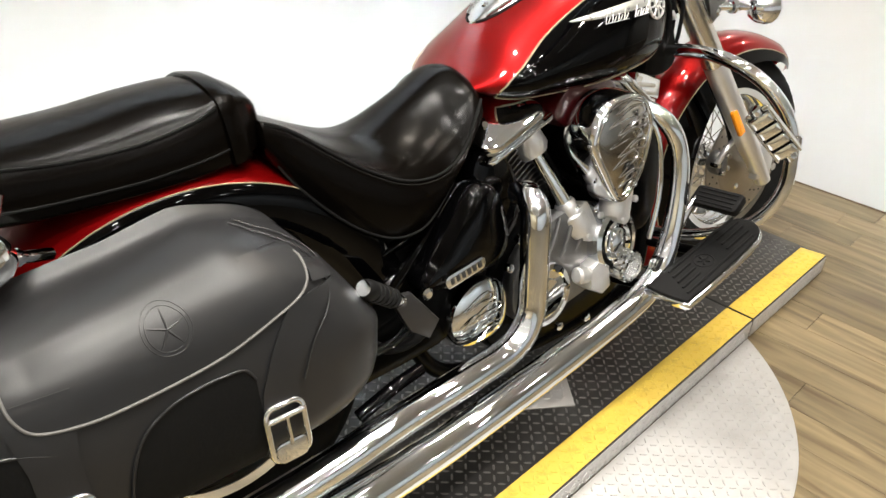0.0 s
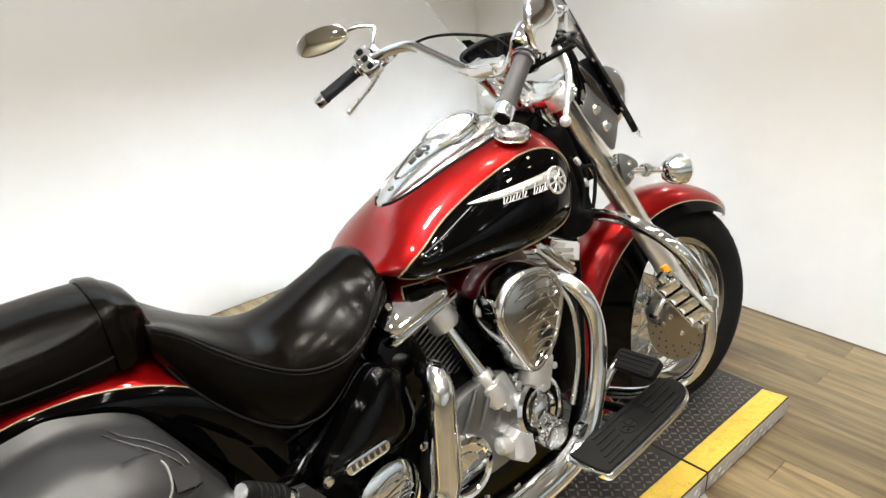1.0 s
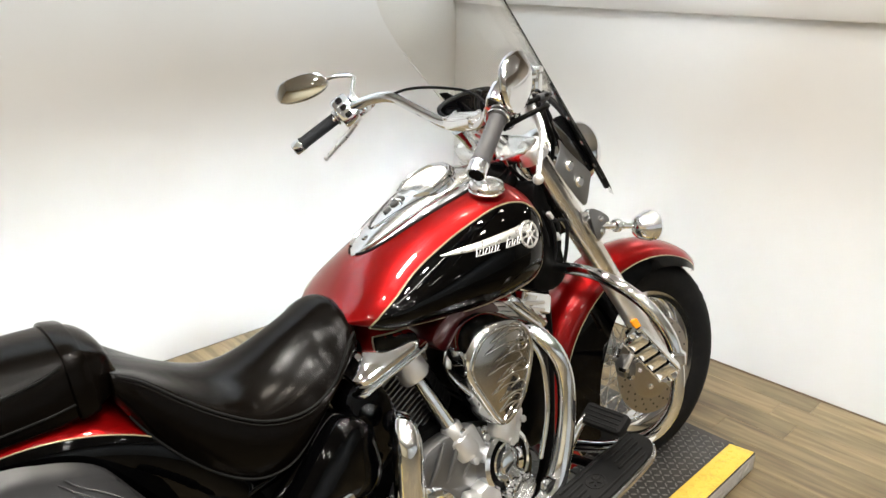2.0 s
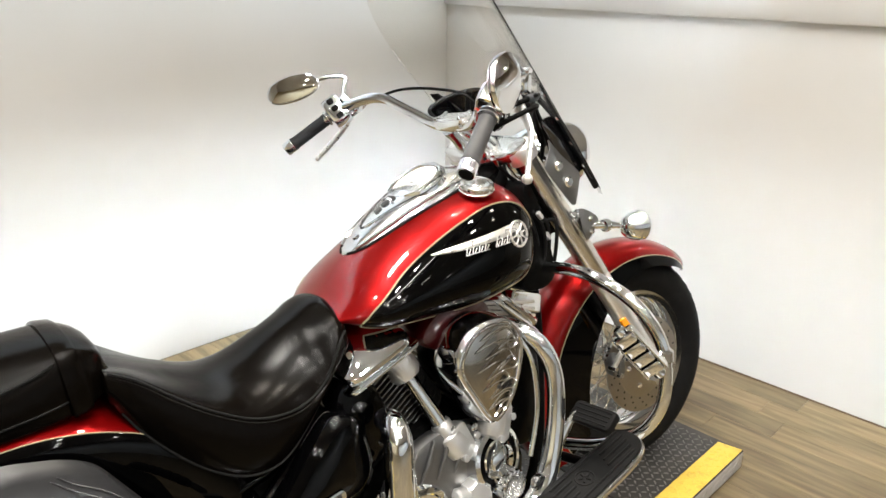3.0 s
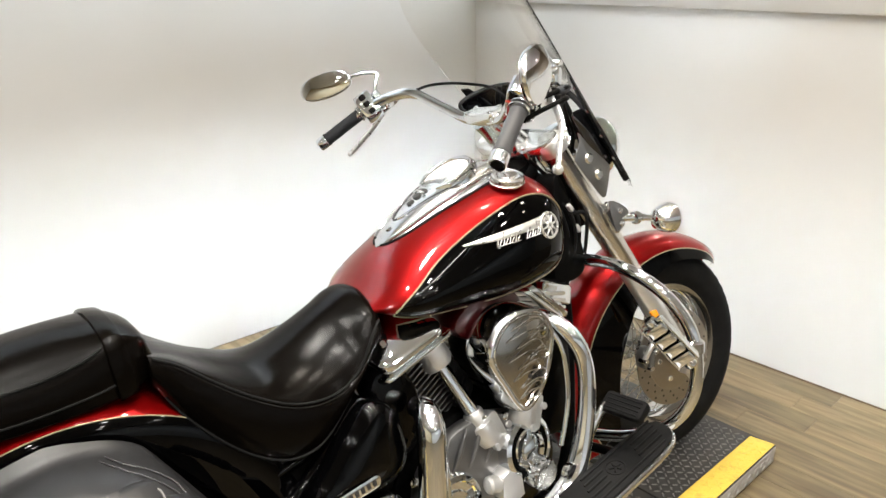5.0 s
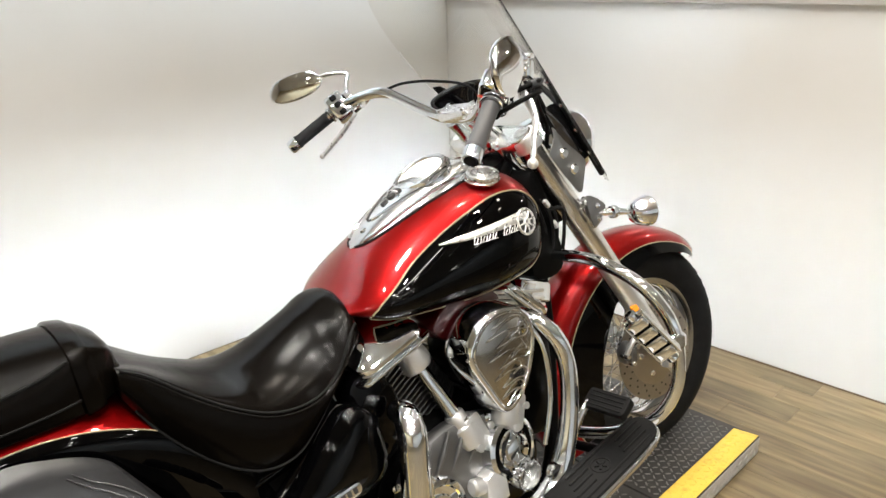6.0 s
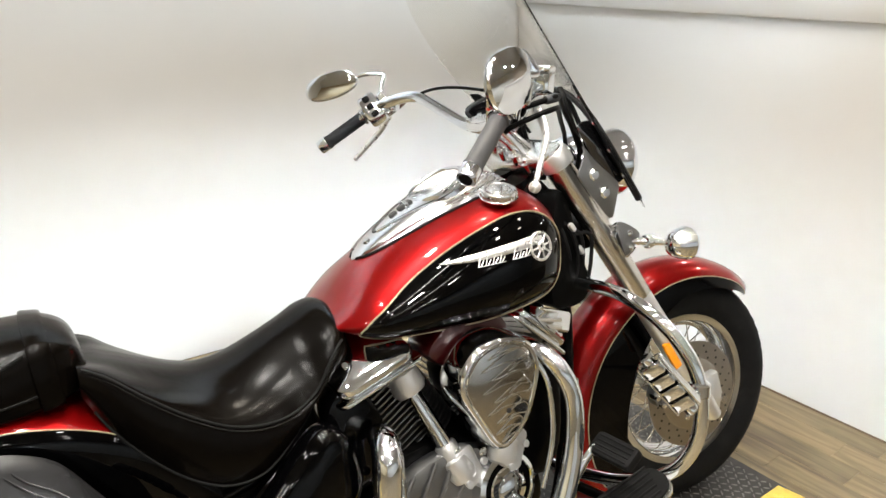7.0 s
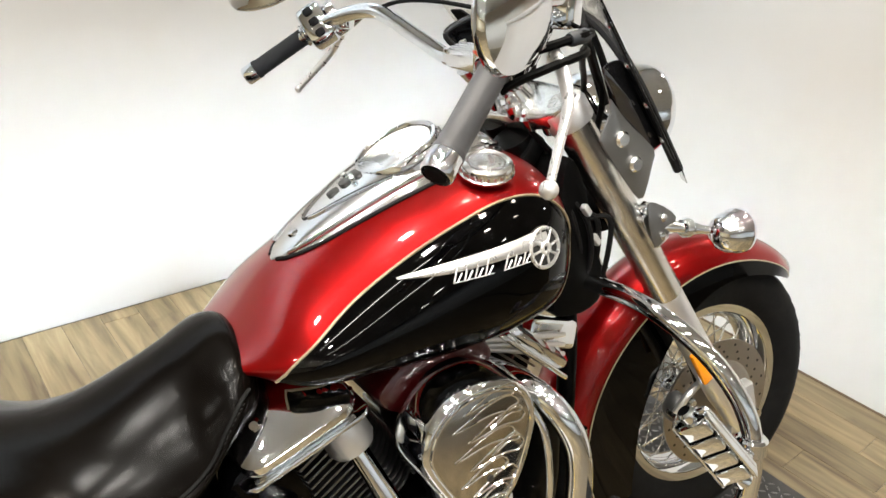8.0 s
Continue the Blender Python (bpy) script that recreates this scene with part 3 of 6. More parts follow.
def fuel_cap(y, x):
    c = V((x, y, tank_top(x, y) + 0.003))
    n = V((-0.12, -1.0 * (1 if y < 0 else -1) * 0.30, 1)).normalized()
    bm = B()
    lathe(bm, [(0.040, 0.0), (0.041, 0.004), (0.038, 0.006), (0.0385, 0.014), (0.037, 0.018), (0.032, 0.0200), (0.028, 0.0180), (0.020, 0.0185), (0.018, 0.0205), (0.008, 0.021), (0.0, 0.021)], c, n, 40)
    part("fuel_cap", bm, BRIGHT, tank, "round chrome fuel cap")
    bm = B()
    m = axes(c, n, (1, 0, 0))
    for k in range(24):
        t = 2 * math.pi * k / 24
        tube(bm, [m @ V((0.0383 * math.cos(t), 0.0383 * math.sin(t), h)) for h in (0.007, 0.013)], 0.0022, 6)
    part("cap_ridges", bm, CHROME, tank)


fuel_cap(-0.118, 0.982)
fuel_cap(0.118, 0.982)

# console with speedometer along the crest of the tank
C_W = [(0.688, 0.004), (0.70, 0.026), (0.73, 0.047), (0.79, 0.066), (0.85, 0.078), (0.90, 0.084), (0.95, 0.084), (1.00, 0.078), (1.04, 0.062), (1.065, 0.038), (1.075, 0.012)]
GX, GR = 0.900, 0.067
gn = V((-0.46, 0, 0.89)).normalized()
gc = V((GX, 0, 0.994))


def console_rise(x):
    """Height of the console's crest over the tank."""
    return curve1([(0.688, 0.004), (0.72, 0.012), (0.78, 0.020), (0.85, 0.028), (0.95, 0.034), (1.02, 0.030), (1.075, 0.008)], x)


def console_top(x, y):
    w = curve1(C_W, x)
    q = min(abs(y) / w, 1.0)
    return tank_top(x, 0) + console_rise(x) * (1 - q ** 3.5) ** 0.6 - (tank_top(x, 0) - tank_top(x, w)) * q ** 2


def console_line(side_y, lift, x0, x1, n):
    """A line over the console at a share of its half width."""
    out = []
    for i in range(n + 1):
        x = x0 + (x1 - x0) * i / n
        y = side_y(x) if callable(side_y) else side_y * curve1(C_W, x)
        out.append(V((x, y, console_top(x, y) + lift)))
    return out


bm = B()
rows = []
for i in range(49):
    x = 0.688 + 0.387 * (0.5 - 0.5 * math.cos(math.pi * i / 48))
    w = curve1(C_W, x)
    foot = tank_top(x, w) - 0.006
    row = [V((x, w * 1.03, foot))]
    for k in range(21):
        q = -math.sin(math.pi / 2 * (-1 + k / 10))
        row.append(V((x, w * q, max(console_top(x, w * q), foot + 0.001))))
    row.append(V((x, -w * 1.03, foot)))
    rows.append(row)
loft(bm, rows)
console = part("console", bm, BRIGHT, bike, "long chrome tank console", angle=60)
for s in (-1, 1):
    bm = B()
    tube(bm, [V((x, s * curve1(C_W, x) * 1.045, tank_top(x, curve1(C_W, x) * 1.045) + 0.001)) for x in (0.692 + 0.375 * i / 40 for i in range(41))], 0.0032, 8)
    part("console_edge", bm, RUBBER, console, "dark rubber edge of the console")
    bm = B()
    tube(bm, console_line(s * 0.93, 0.0022, 0.705, 1.05, 36), 0.0042, 8)
    part("console_flange", bm, CHROME, console, "rolled chrome edge")
    # long groove that frames the lamps behind the speedometer
    bm = B()
    tube(bm, console_line(lambda x: s * curve1([(0.742, 0.002), (0.755, 0.014), (0.79, 0.030), (0.83, 0.046), (0.86, 0.056)], x), 0.0006, 0.742, 0.86, 16), 0.0019, 6)
    part("console_groove", bm, INK, console, "dark groove in the console")
    bm = B()
    tube(bm, console_line(lambda x: s * (0.004 + curve1([(0.742, 0.002), (0.755, 0.014), (0.79, 0.030), (0.83, 0.046), (0.86, 0.056)], x)), 0.0010, 0.746, 0.86, 16), 0.0022, 6)
    part("groove_lip", bm, CHROME, console)
gm = axes(gc, gn, (1, 0, 0))
bm = B()
lathe(bm, [(GR + 0.006, -0.034), (GR + 0.005, -0.008), (GR + 0.004, 0.0), (GR, 0.0065), (GR - 0.004, 0.0075), (GR - 0.007, 0.004), (GR - 0.008, -0.003)], gc, gn, 56, cap=False)
part("gauge_bezel", bm, CHROME, console, "chrome speedometer bezel")
bm = B()
tube(bm, [gm @ V((r * math.cos(t), r * math.sin(t), h)) for r, h in ((GR - 0.0085, 0.0015),) for t in (2 * math.pi * k / 56 for k in range(57))], 0.0018, 6)
part("gauge_ring", bm, INK, console, "dark ring round the speedometer")
bm = B()
tube(bm, [gm @ V(((GR + 0.0052) * math.cos(t), (GR + 0.0052) * math.sin(t), -0.006)) for t in (2 * math.pi * k / 56 for k in range(57))], 0.0016, 6)
part("gauge_seat_ring", bm, INK, console, "dark gap under the bezel")
bm = B()
lathe(bm, [(GR - 0.008, -0.001), (0.0, -0.001)], gc, gn, 48, cap=False)
face = part("gauge_face", bm, FACE, console, "pale speedometer face")
for k in range(25):
    t = radians(-130 + 260 * k / 24)
    r0 = 0.049 if k % 2 else 0.045
    bm = B()
    tube(bm, [gm @ V((-r * math.cos(t), r * math.sin(t), 0.0002)) for r in (r0, 0.0545)], 0.0006 if k % 2 else 0.0009, 5)
    part("dial_mark", bm, INK, face)
for k in range(9):
    # plain bars where the dial has its figures
    t = radians(-120 + 240 * k / 8)
    bm = B()
    slab(bm, rrect(0.0045, 0.0075, 0.0006, 1), 0.0006, 0.0002, gm @ Matrix.Translation((-0.037 * math.cos(t), 0.037 * math.sin(t), -0.0006)) @ Matrix.Rotation(-t, 4, "Z"))
    part("dial_figure", bm, FIGURE, face, "pale grey figure")
bm = B()
tube(bm, [gm @ V((r * 0.42, r * -0.9, 0.0026)) for r in (-0.012, 0.044)], [0.0013, 0.0006], 5)
part("needle", bm, FIGURE, face, "thin grey needle")
bm = B()
lathe(bm, [(0.006, 0.0), (0.006, 0.003), (0.003, 0.0045), (0.0, 0.0045)], gc, gn, 18)
part("needle_hub", bm, FIGURE, face)
bm = B()
slab(bm, rrect(0.010, 0.030, 0.001, 1), 0.0008, 0.0003, gm @ Matrix.Translation((-0.022, 0, -0.0006)))
part("odometer_window", bm, INK, face)
bm = B()
lathe(bm, [(GR - 0.0085, 0.0030), (GR * 0.5, 0.0052), (0.0, 0.0060)], gc, gn, 48, cap=False)
lens = part("gauge_lens", bm, LENS, console, "clear dial glass")
lens.visible_shadow = False
bm = B()
lathe(bm, [(0.0085, -0.004), (0.0085, 0.001), (0.0075, 0.003), (0.004, 0.0045), (0, 0.005)], (0.722, -0.006, console_top(0.722, -0.006)), (-0.5, 0, 1), 18)
part("console_screw", bm, CHROME, console)
# lamp block between the grooves: a black knuckled inlay with small lenses
for x, w, d in ((0.792, 0.012, 0.020), (0.812, 0.020, 0.018), (0.830, 0.026, 0.014)):
    bm = B()
    slab(bm, rrect(d, w, min(d, w) * 0.4, 4), 0.005, 0.0018, axes((x, 0, console_top(x, 0) - 0.001), gn, (1, 0, 0)))
    part("indicator_inlay", bm, INK, console, "black indicator inlay")
for s in (-1, 0, 1):
    bm = B()
    lathe(bm, [(0.0048, 0.0), (0.0048, 0.004), (0.003, 0.0062), (0.0, 0.0066)], (0.822 - 0.004 * abs(s), s * 0.014, console_top(0.822, 0.0) + 0.0015), gn, 14)
    part("indicator_lens", bm, CHROME, console)

# seats
S_CREST = [(0.15, 0.790), (0.19, 0.782), (0.27, 0.746), (0.345, 0.720), (0.40, 0.723), (0.467, 0.748), (0.53, 0.776), (0.565, 0.793), (0.595, 0.799), (0.615, 0.792), (0.632, 0.762)]
S_PIPE = [(0.15, 0.795), (0.19, 0.775), (0.24, 0.733), (0.30, 0.688), (0.37, 0.650), (0.44, 0.636), (0.49, 0.643), (0.535, 0.670), (0.56, 0.706), (0.59, 0.738), (0.632, 0.742)]
S_LOW = [(0.15, 0.742), (0.19, 0.672), (0.26, 0.593), (0.325, 0.548), (0.377, 0.536), (0.43, 0.549), (0.49, 0.600), (0.54, 0.655), (0.58, 0.688), (0.632, 0.700)]
S_WID = [(0.15, 0.118), (0.19, 0.140), (0.25, 0.160), (0.33, 0.172), (0.40, 0.174), (0.46, 0.166), (0.52, 0.156), (0.57, 0.144), (0.60, 0.126), (0.62, 0.094), (0.632, 0.05)]


def seat_ring(x):
    zc, zp, zl, w = (curve1(t, x) for t in (S_CREST, S_PIPE, S_LOW, S_WID))
    half = [(0.0, zc), (0.25 * w, zc + 0.05 * (zp - zc)), (0.5 * w, zc + 0.25 * (zp - zc)), (0.72 * w, zc + 0.52 * (zp - zc) + 0.003),
            (0.88 * w, zc + 0.78 * (zp - zc) + 0.004), (0.975 * w, zp), (1.015 * w, zp - 0.25 * (zp - zl)), (1.02 * w, zp - 0.55 * (zp - zl)),
            (0.98 * w, zp - 0.82 * (zp - zl)), (0.90 * w, zl), (0.7 * w, zl + 0.004), (0.35 * w, zl + 0.012), (0.0, zl + 0.014)]
    sm = spline([(0, -y, z) for y, z in half], 3)
    right = [(p.y, p.z) for p in sm]
    return [V((x, y, z)) for y, z in right] + [V((x, -y, z)) for y, z in reversed(right[1:-1])]


bm = B()
loft(bm, [seat_ring(0.15 + 0.482 * (0.5 - 0.5 * math.cos(math.pi * k / 40))) for k in range(41)])
seat = part("rider_seat", bm, SEAT, bike, "black leather bucket seat, scuffed and creased", angle=70)
for s in (-1, 1):
    bm = B()
    tube(bm, [V((x, s * curve1(S_WID, x) * 0.985, curve1(S_PIPE, x) + 0.001)) for x in (0.155 + 0.445 * k / 50 for k in range(51))], 0.0028, 6)
    part("seat_seam", bm, SEAM, seat)
    bm = B()
    for k in range(90):
        x = 0.165 + 0.425 * k / 90
        w, z = curve1(S_WID, x) * 0.99, curve1(S_PIPE, x) - 0.006
        tube(bm, [V((x, s * w * 1.004, z)), V((x + 0.0030, s * w * 1.004, curve1(S_PIPE, x + 0.0030) - 0.006))], 0.0009, 5)
    part("stitching", bm, THREAD, seat)["kind"] = "stuff"
    bm = B()
    tube(bm, [V((x, s * curve1(S_WID, x) * 0.955, curve1(S_LOW, x) + 0.006)) for x in (0.165 + 0.39 * k / 50 for k in range(51))], 0.0026, 6)
    part("seat_seam", bm, SEAM, seat)

Q_CREST = [(-0.40, 0.825), (-0.36, 0.842), (-0.25, 0.848), (-0.11, 0.854), (-0.02, 0.864), (0.07, 0.868), (0.12, 0.862), (0.155, 0.838), (0.168, 0.800)]
Q_PIPE = [(-0.40, 0.812), (-0.36, 0.822), (-0.25, 0.818), (-0.13, 0.806), (-0.03, 0.808), (0.05, 0.822), (0.10, 0.838), (0.155, 0.822), (0.168, 0.79)]
Q_LOW = [(-0.40, 0.775), (-0.36, 0.755), (-0.22, 0.738), (-0.11, 0.734), (0.0, 0.734), (0.10, 0.740), (0.15, 0.755), (0.168, 0.775)]
Q_WID = [(-0.40, 0.05), (-0.38, 0.085), (-0.33, 0.115), (-0.22, 0.134), (-0.05, 0.136), (0.05, 0.130), (0.11, 0.118), (0.15, 0.098), (0.168, 0.07)]


def pillion_ring(x):
    zc, zp, zl, w = (curve1(t, x) for t in (Q_CREST, Q_PIPE, Q_LOW, Q_WID))
    half = [(0.0, zc), (0.3 * w, zc - 0.002), (0.6 * w, zc - 0.28 * (zc - zp)), (0.82 * w, zc - 0.62 * (zc - zp)), (0.96 * w, zp),
            (1.01 * w, zp - 0.4 * (zp - zl)), (0.99 * w, zp - 0.8 * (zp - zl)), (0.93 * w, zl), (0.6 * w, zl + 0.002), (0.0, zl + 0.004)]
    right = [(p.y, p.z) for p in spline([(0, -y, z) for y, z in half], 3)]
    return [V((x, y, z)) for y, z in right] + [V((x, -y, z)) for y, z in reversed(right[1:-1])]


bm = B()
loft(bm, [pillion_ring(-0.40 + 0.568 * (0.5 - 0.5 * math.cos(math.pi * k / 36))) for k in range(37)])
pillion = part("pillion_seat", bm, SEAT, bike, "black leather pillion seat with a strap across", angle=70)
for s in (-1, 1):
    bm = B()
    tube(bm, [V((x, s * curve1(Q_WID, x) * 0.975, curve1(Q_PIPE, x) + 0.001)) for x in (-0.37 + 0.45 * k / 40 for k in range(41))], 0.0025, 6)
    part("seat_seam", bm, SEAM, pillion)
    bm = B()
    tube(bm, [V((x, s * curve1(Q_WID, x) * 1.0, curve1(Q_LOW, x) + 0.022 + 0.05 * max(x + 0.05, 0))) for x in (-0.37 + 0.46 * k / 40 for k in range(41))], 0.0022, 6)
    part("seat_seam", bm, SEAM, pillion)
bm = B()
rows = []
for x, lift in ((0.082, -0.004), (0.083, 0.004), (0.088, 0.0055), (0.111, 0.0055), (0.116, 0.004), (0.117, -0.004)):
    ring = pillion_ring(x)
    cz = 0.80
    rows.append([V((p.x + 0.10 * (0.86 - p.z), p.y * (1 + lift / 0.12), cz + (p.z - cz) * (1 + lift / 0.06) if p.z > cz else p.z - lift * 0.2)) for p in ring])
loft(bm, rows, cap=False)
part("strap", bm, SEAT, pillion, "leather grab strap")

# rear fender: a turned shell over the rear wheel, red crown above a gold line, black sides below
RW = V((0.0, 0.0, 0.322))


def fender_shell(bm, profile, centre, a0, a1, n, thick=0.003):
    """Sweep a profile of (half width, radius) from right to left round a wheel's axle."""
    full = [(-y, r) for y, r in reversed(profile)] + [(y, r) for y, r in profile[1:]] if profile[0][0] == 0 else profile
    rows = []
    for i in range(n + 1):
        a = radians(a0 + (a1 - a0) * i / n)
        outer = [V((centre[0] + r * math.cos(a), y, centre[2] + r * math.sin(a))) for y, r in full]
        inner = [V((centre[0] + (r - thick) * math.cos(a), y * 0.985, centre[2] + (r - thick) * math.sin(a))) for y, r in reversed(full)]
        rows.append(outer + inner)
    loft(bm, rows)


bm = B()
fender_shell(bm, [(0.0, 0.437), (0.05, 0.434), (0.095, 0.424), (0.125, 0.409), (0.134, 0.402)], RW, 50, 200, 60)
rear_fender = part("rear_fender", bm, RED, bike, "candy red rear fender with black sides", angle=60)
for s in (-1, 1):
    bm = B()
    fender_shell(bm, [(s * 0.1345, 0.402), (s * 0.140, 0.392), (s * 0.142, 0.37), (s * 0.142, 0.30)], RW, 20, 205, 50)
    part("fender_side", bm, BLACK, rear_fender, "gloss black fender side", angle=60)
    bm = B()
    tube(bm, [RW + V((0.4035 * math.cos(t), s * 0.1345, 0.4035 * math.sin(t))) for t in (radians(54 + 146 * k / 60) for k in range(61))], 0.0013, 6)
    part("pinstripe", bm, GOLD, rear_fender)

# rear turn signals on stalks beside the fender
for s in (-1, 1):
    bm = B()
    c = V((-0.275, s * 0.200, 0.728))
    lathe(bm, [(0.0, -0.038), (0.014, -0.036), (0.028, -0.025), (0.038, -0.006), (0.041, 0.012), (0.043, 0.020), (0.042, 0.028), (0.0, 0.031)], c, (-1, 0, 0), 28)
    lamp = part("rear_turn_signal", bm, CHROME, bike, "chrome bullet turn signal beside the fender")
    bm = B()
    tube(bm, spline([(-0.258, s * 0.19, 0.722), (-0.225, s * 0.17, 0.708), (-0.195, s * 0.145, 0.695)], 6), [0.013] * 5 + [0.009] * 8, 12)
    part("stalk", bm, CHROME, lamp)
    bm = B()
    tube(bm, [(-0.262, s * 0.172, 0.740), (-0.243, s * 0.165, 0.775), (-0.236, s * 0.160, 0.795)], [0.008, 0.007, 0.010], 12)
    part("bracket", bm, CHROME, lamp)

# ---- front end, in the wheel's own frame (origin at the axle, x ahead, y left) ----
def wheel(name, label, R, width, rim_r, matrix, disc_sides, spokes):
    root = new(name, None)
    root.parent = bike
    root["label"] = label
    w = width / 2
    bm = B()
    prof = [(rim_r - 0.012, -w * 0.62), (rim_r + 0.004, -w * 0.74), (rim_r + 0.03, -w * 0.95), (rim_r + 0.055, -w), (R - 0.035, -w * 0.93), (R - 0.016, -w * 0.74),
            (R - 0.005, -w * 0.42), (R, 0), (R - 0.005, w * 0.42), (R - 0.016, w * 0.74), (R - 0.035, w * 0.93), (rim_r + 0.055, w), (rim_r + 0.03, w * 0.95),
            (rim_r + 0.004, w * 0.74), (rim_r - 0.012, w * 0.62)]
    lathe(bm, [(p.x, p.y) for p in spline([(r, h, 0) for r, h in prof], 3)], (0, 0, 0), (0, 1, 0), 72, cap=False)
    part("tyre", bm, TYRE, root, "black rubber tyre", matrix, angle=60)
    bm = B()
    for k in range(52):
        t = 2 * math.pi * k / 52
        for s in (-1, 1):
            pts = []
            for q in range(5):
                y = s * w * (0.12 + 0.62 * q / 4)
                rr = R - 0.0165 * (abs(y) / (w * 0.74)) ** 2.4 + 0.0004
                tt = t + 0.10 * q / 4 * s + (0.06 if s > 0 else 0)
                pts.append(V((rr * math.cos(tt), y, rr * math.sin(tt))))
            tube(bm, pts, 0.0022, 4, flat=0.5)
    part("tread_grooves", bm, INK, root, "", matrix)["kind"] = "stuff"
    bm = B()
    k = rim_r
    prof = [(k - 0.016, -w * 0.70), (k + 0.002, -w * 0.74), (k + 0.004, -w * 0.70), (k - 0.004, -w * 0.64), (k - 0.020, -w * 0.56), (k - 0.030, -w * 0.25), (k - 0.032, 0)]
    prof = prof + [(r, -h) for r, h in reversed(prof[:-1])]
    lathe(bm, prof, (0, 0, 0), (0, 1, 0), 72, cap=False)
    prof2 = [(k - 0.018, -w * 0.70), (k - 0.026, -w * 0.56), (k - 0.036, -w * 0.25), (k - 0.038, 0)]
    prof2 = prof2 + [(r, -h) for r, h in reversed(prof2[:-1])]
    lathe(bm, prof2, (0, 0, 0), (0, 1, 0), 72, cap=False)
    part("rim", bm, CHROME, root, "chrome wire-spoked rim", matrix)
    bm = B()
    lathe(bm, [(0.015, -0.075), (0.03, -0.07), (0.036, -0.055), (0.028, -0.045), (0.024, 0), (0.028, 0.045), (0.036, 0.055), (0.03, 0.07), (0.015, 0.075)], (0, 0, 0), (0, 1, 0), 28)
    part("hub", bm, CHROME, root, "", matrix)
    bm = B()
    tube(bm, [(0, 0, 0), (0.5, 0, 0), (1.0, 0, 0)], 0.0017, 6)
    me = finish(bm, "spoke", STEEL)
    for i in range(spokes):
        t = 2 * math.pi * i / spokes
        s = -1 if i % 2 else 1
        lead = 0.42 if (i // 2) % 2 else -0.42
        a = V((0.034 * math.cos(t + lead * 2.2), s * 0.052, 0.034 * math.sin(t + lead * 2.2)))
        b = V(((k - 0.036) * math.cos(t), s * 0.006, (k - 0.036) * math.sin(t)))
        ob = new("spoke", me)
        ob.parent = root
        d = b - a
        m = axes(a, d.cross(V((0, 1, 0))) if d.cross(V((0, 1, 0))).length > 1e-4 else (0, 1, 0), d)
        ob.matrix_basis = matrix @ m @ Matrix.Diagonal((d.length, 1, 1, 1))
    for s in disc_sides:
        bm = B()
        y = s * 0.082
        lathe(bm, [(0.149, -0.0025), (0.149, 0.0025), (0.098, 0.0025), (0.098, -0.0025), (0.149, -0.0025)], (0, y, 0), (0, 1, 0), 64, cap=False)
        ring = part("brake_disc", bm, DISC, root, "drilled steel brake disc", matrix)
        bm = B()
        lathe(bm, [(0.101, -0.003), (0.101, 0.003), (0.092, 0.006), (0.045, 0.006), (0.03, 0.012), (0.0, 0.012)], (0, y, 0), (0, s, 0), 48, cap=False)
        part("disc_carrier", bm, DISC, root, "", matrix)
        for q in range(5):
            bm = B()
            t = 2 * math.pi * q / 5 + 0.6
            lathe(bm, [(0.009, 0.004), (0.009, 0.009), (0.006, 0.012), (0.0, 0.012)], (0.066 * math.cos(t), y, 0.066 * math.sin(t)), (0, s, 0), 10)
            part("disc_bolt", bm, CHROME, root, "", matrix)
        # dark dots stand for the shade inside the drilled holes
        bm = B()
        for q in range(54):
            t = 2 * math.pi * q / 54
            r = (0.108, 0.122, 0.137)[q % 3]
            lathe(bm, [(0.0034, 0.002), (0.0034, 0.003), (0.0, 0.003)], (r * math.cos(t), y, r * math.sin(t)), (0, s, 0), 8)
        part("hole_dots", bm, INK, root, "", matrix)["kind"] = "stuff"
    return root


wheel("front_wheel", "front wheel with chrome wire spokes and drilled discs", 0.3235, 0.128, 0.2150, FRONT @ Matrix.Translation((-0.034, 0.018, -0.003)), (-1,), 44)
wheel("rear_wheel", "rear wheel with chrome wire spokes", 0.325, 0.150, 0.2185, Matrix.Translation(RW), (-1,), 44)


def fpart(name, bm, material, parent=None, label="", **kw):
    return part(name, bm, material, parent or bike, label, FRONT, **kw)


# front fender
FC = V((-0.06, 0.01, -0.025))


def fender_taper(d):
    """The fender's width shrinks to a rounded tip."""
    return 0.25 + 0.75 * min(max((d - 44) / 18, 0.0), 1.0) ** 0.55


def stripe_r(d):
    return curve1([(46, 0.368), (70, 0.360), (95, 0.350), (136, 0.332), (214, 0.325)], d)


bm = B()
rows = []
for i in range(71):
    d = 44 + 170 * i / 70
    rs, a = stripe_r(d), radians(d)
    k = fender_taper(d)
    half = [(0.0, 0.403), (0.03 * k, 0.399), (0.058 * k, 0.403 - (0.403 - rs) * 0.32), (0.074 * k, 0.403 - (0.403 - rs) * 0.68), (0.081 * k, rs)]
    prof = [(-y, r) for y, r in reversed(half)] + half[1:]
    rows.append([FC + V((r * math.cos(a), y, r * math.sin(a))) for y, r in prof] + [FC + V(((r - 0.003) * math.cos(a), y * 0.97, (r - 0.003) * math.sin(a))) for y, r in reversed(prof)])
loft(bm, rows)
front_fender = fpart("front_fender", bm, RED, None, "candy red front fender with black sides", angle=60)
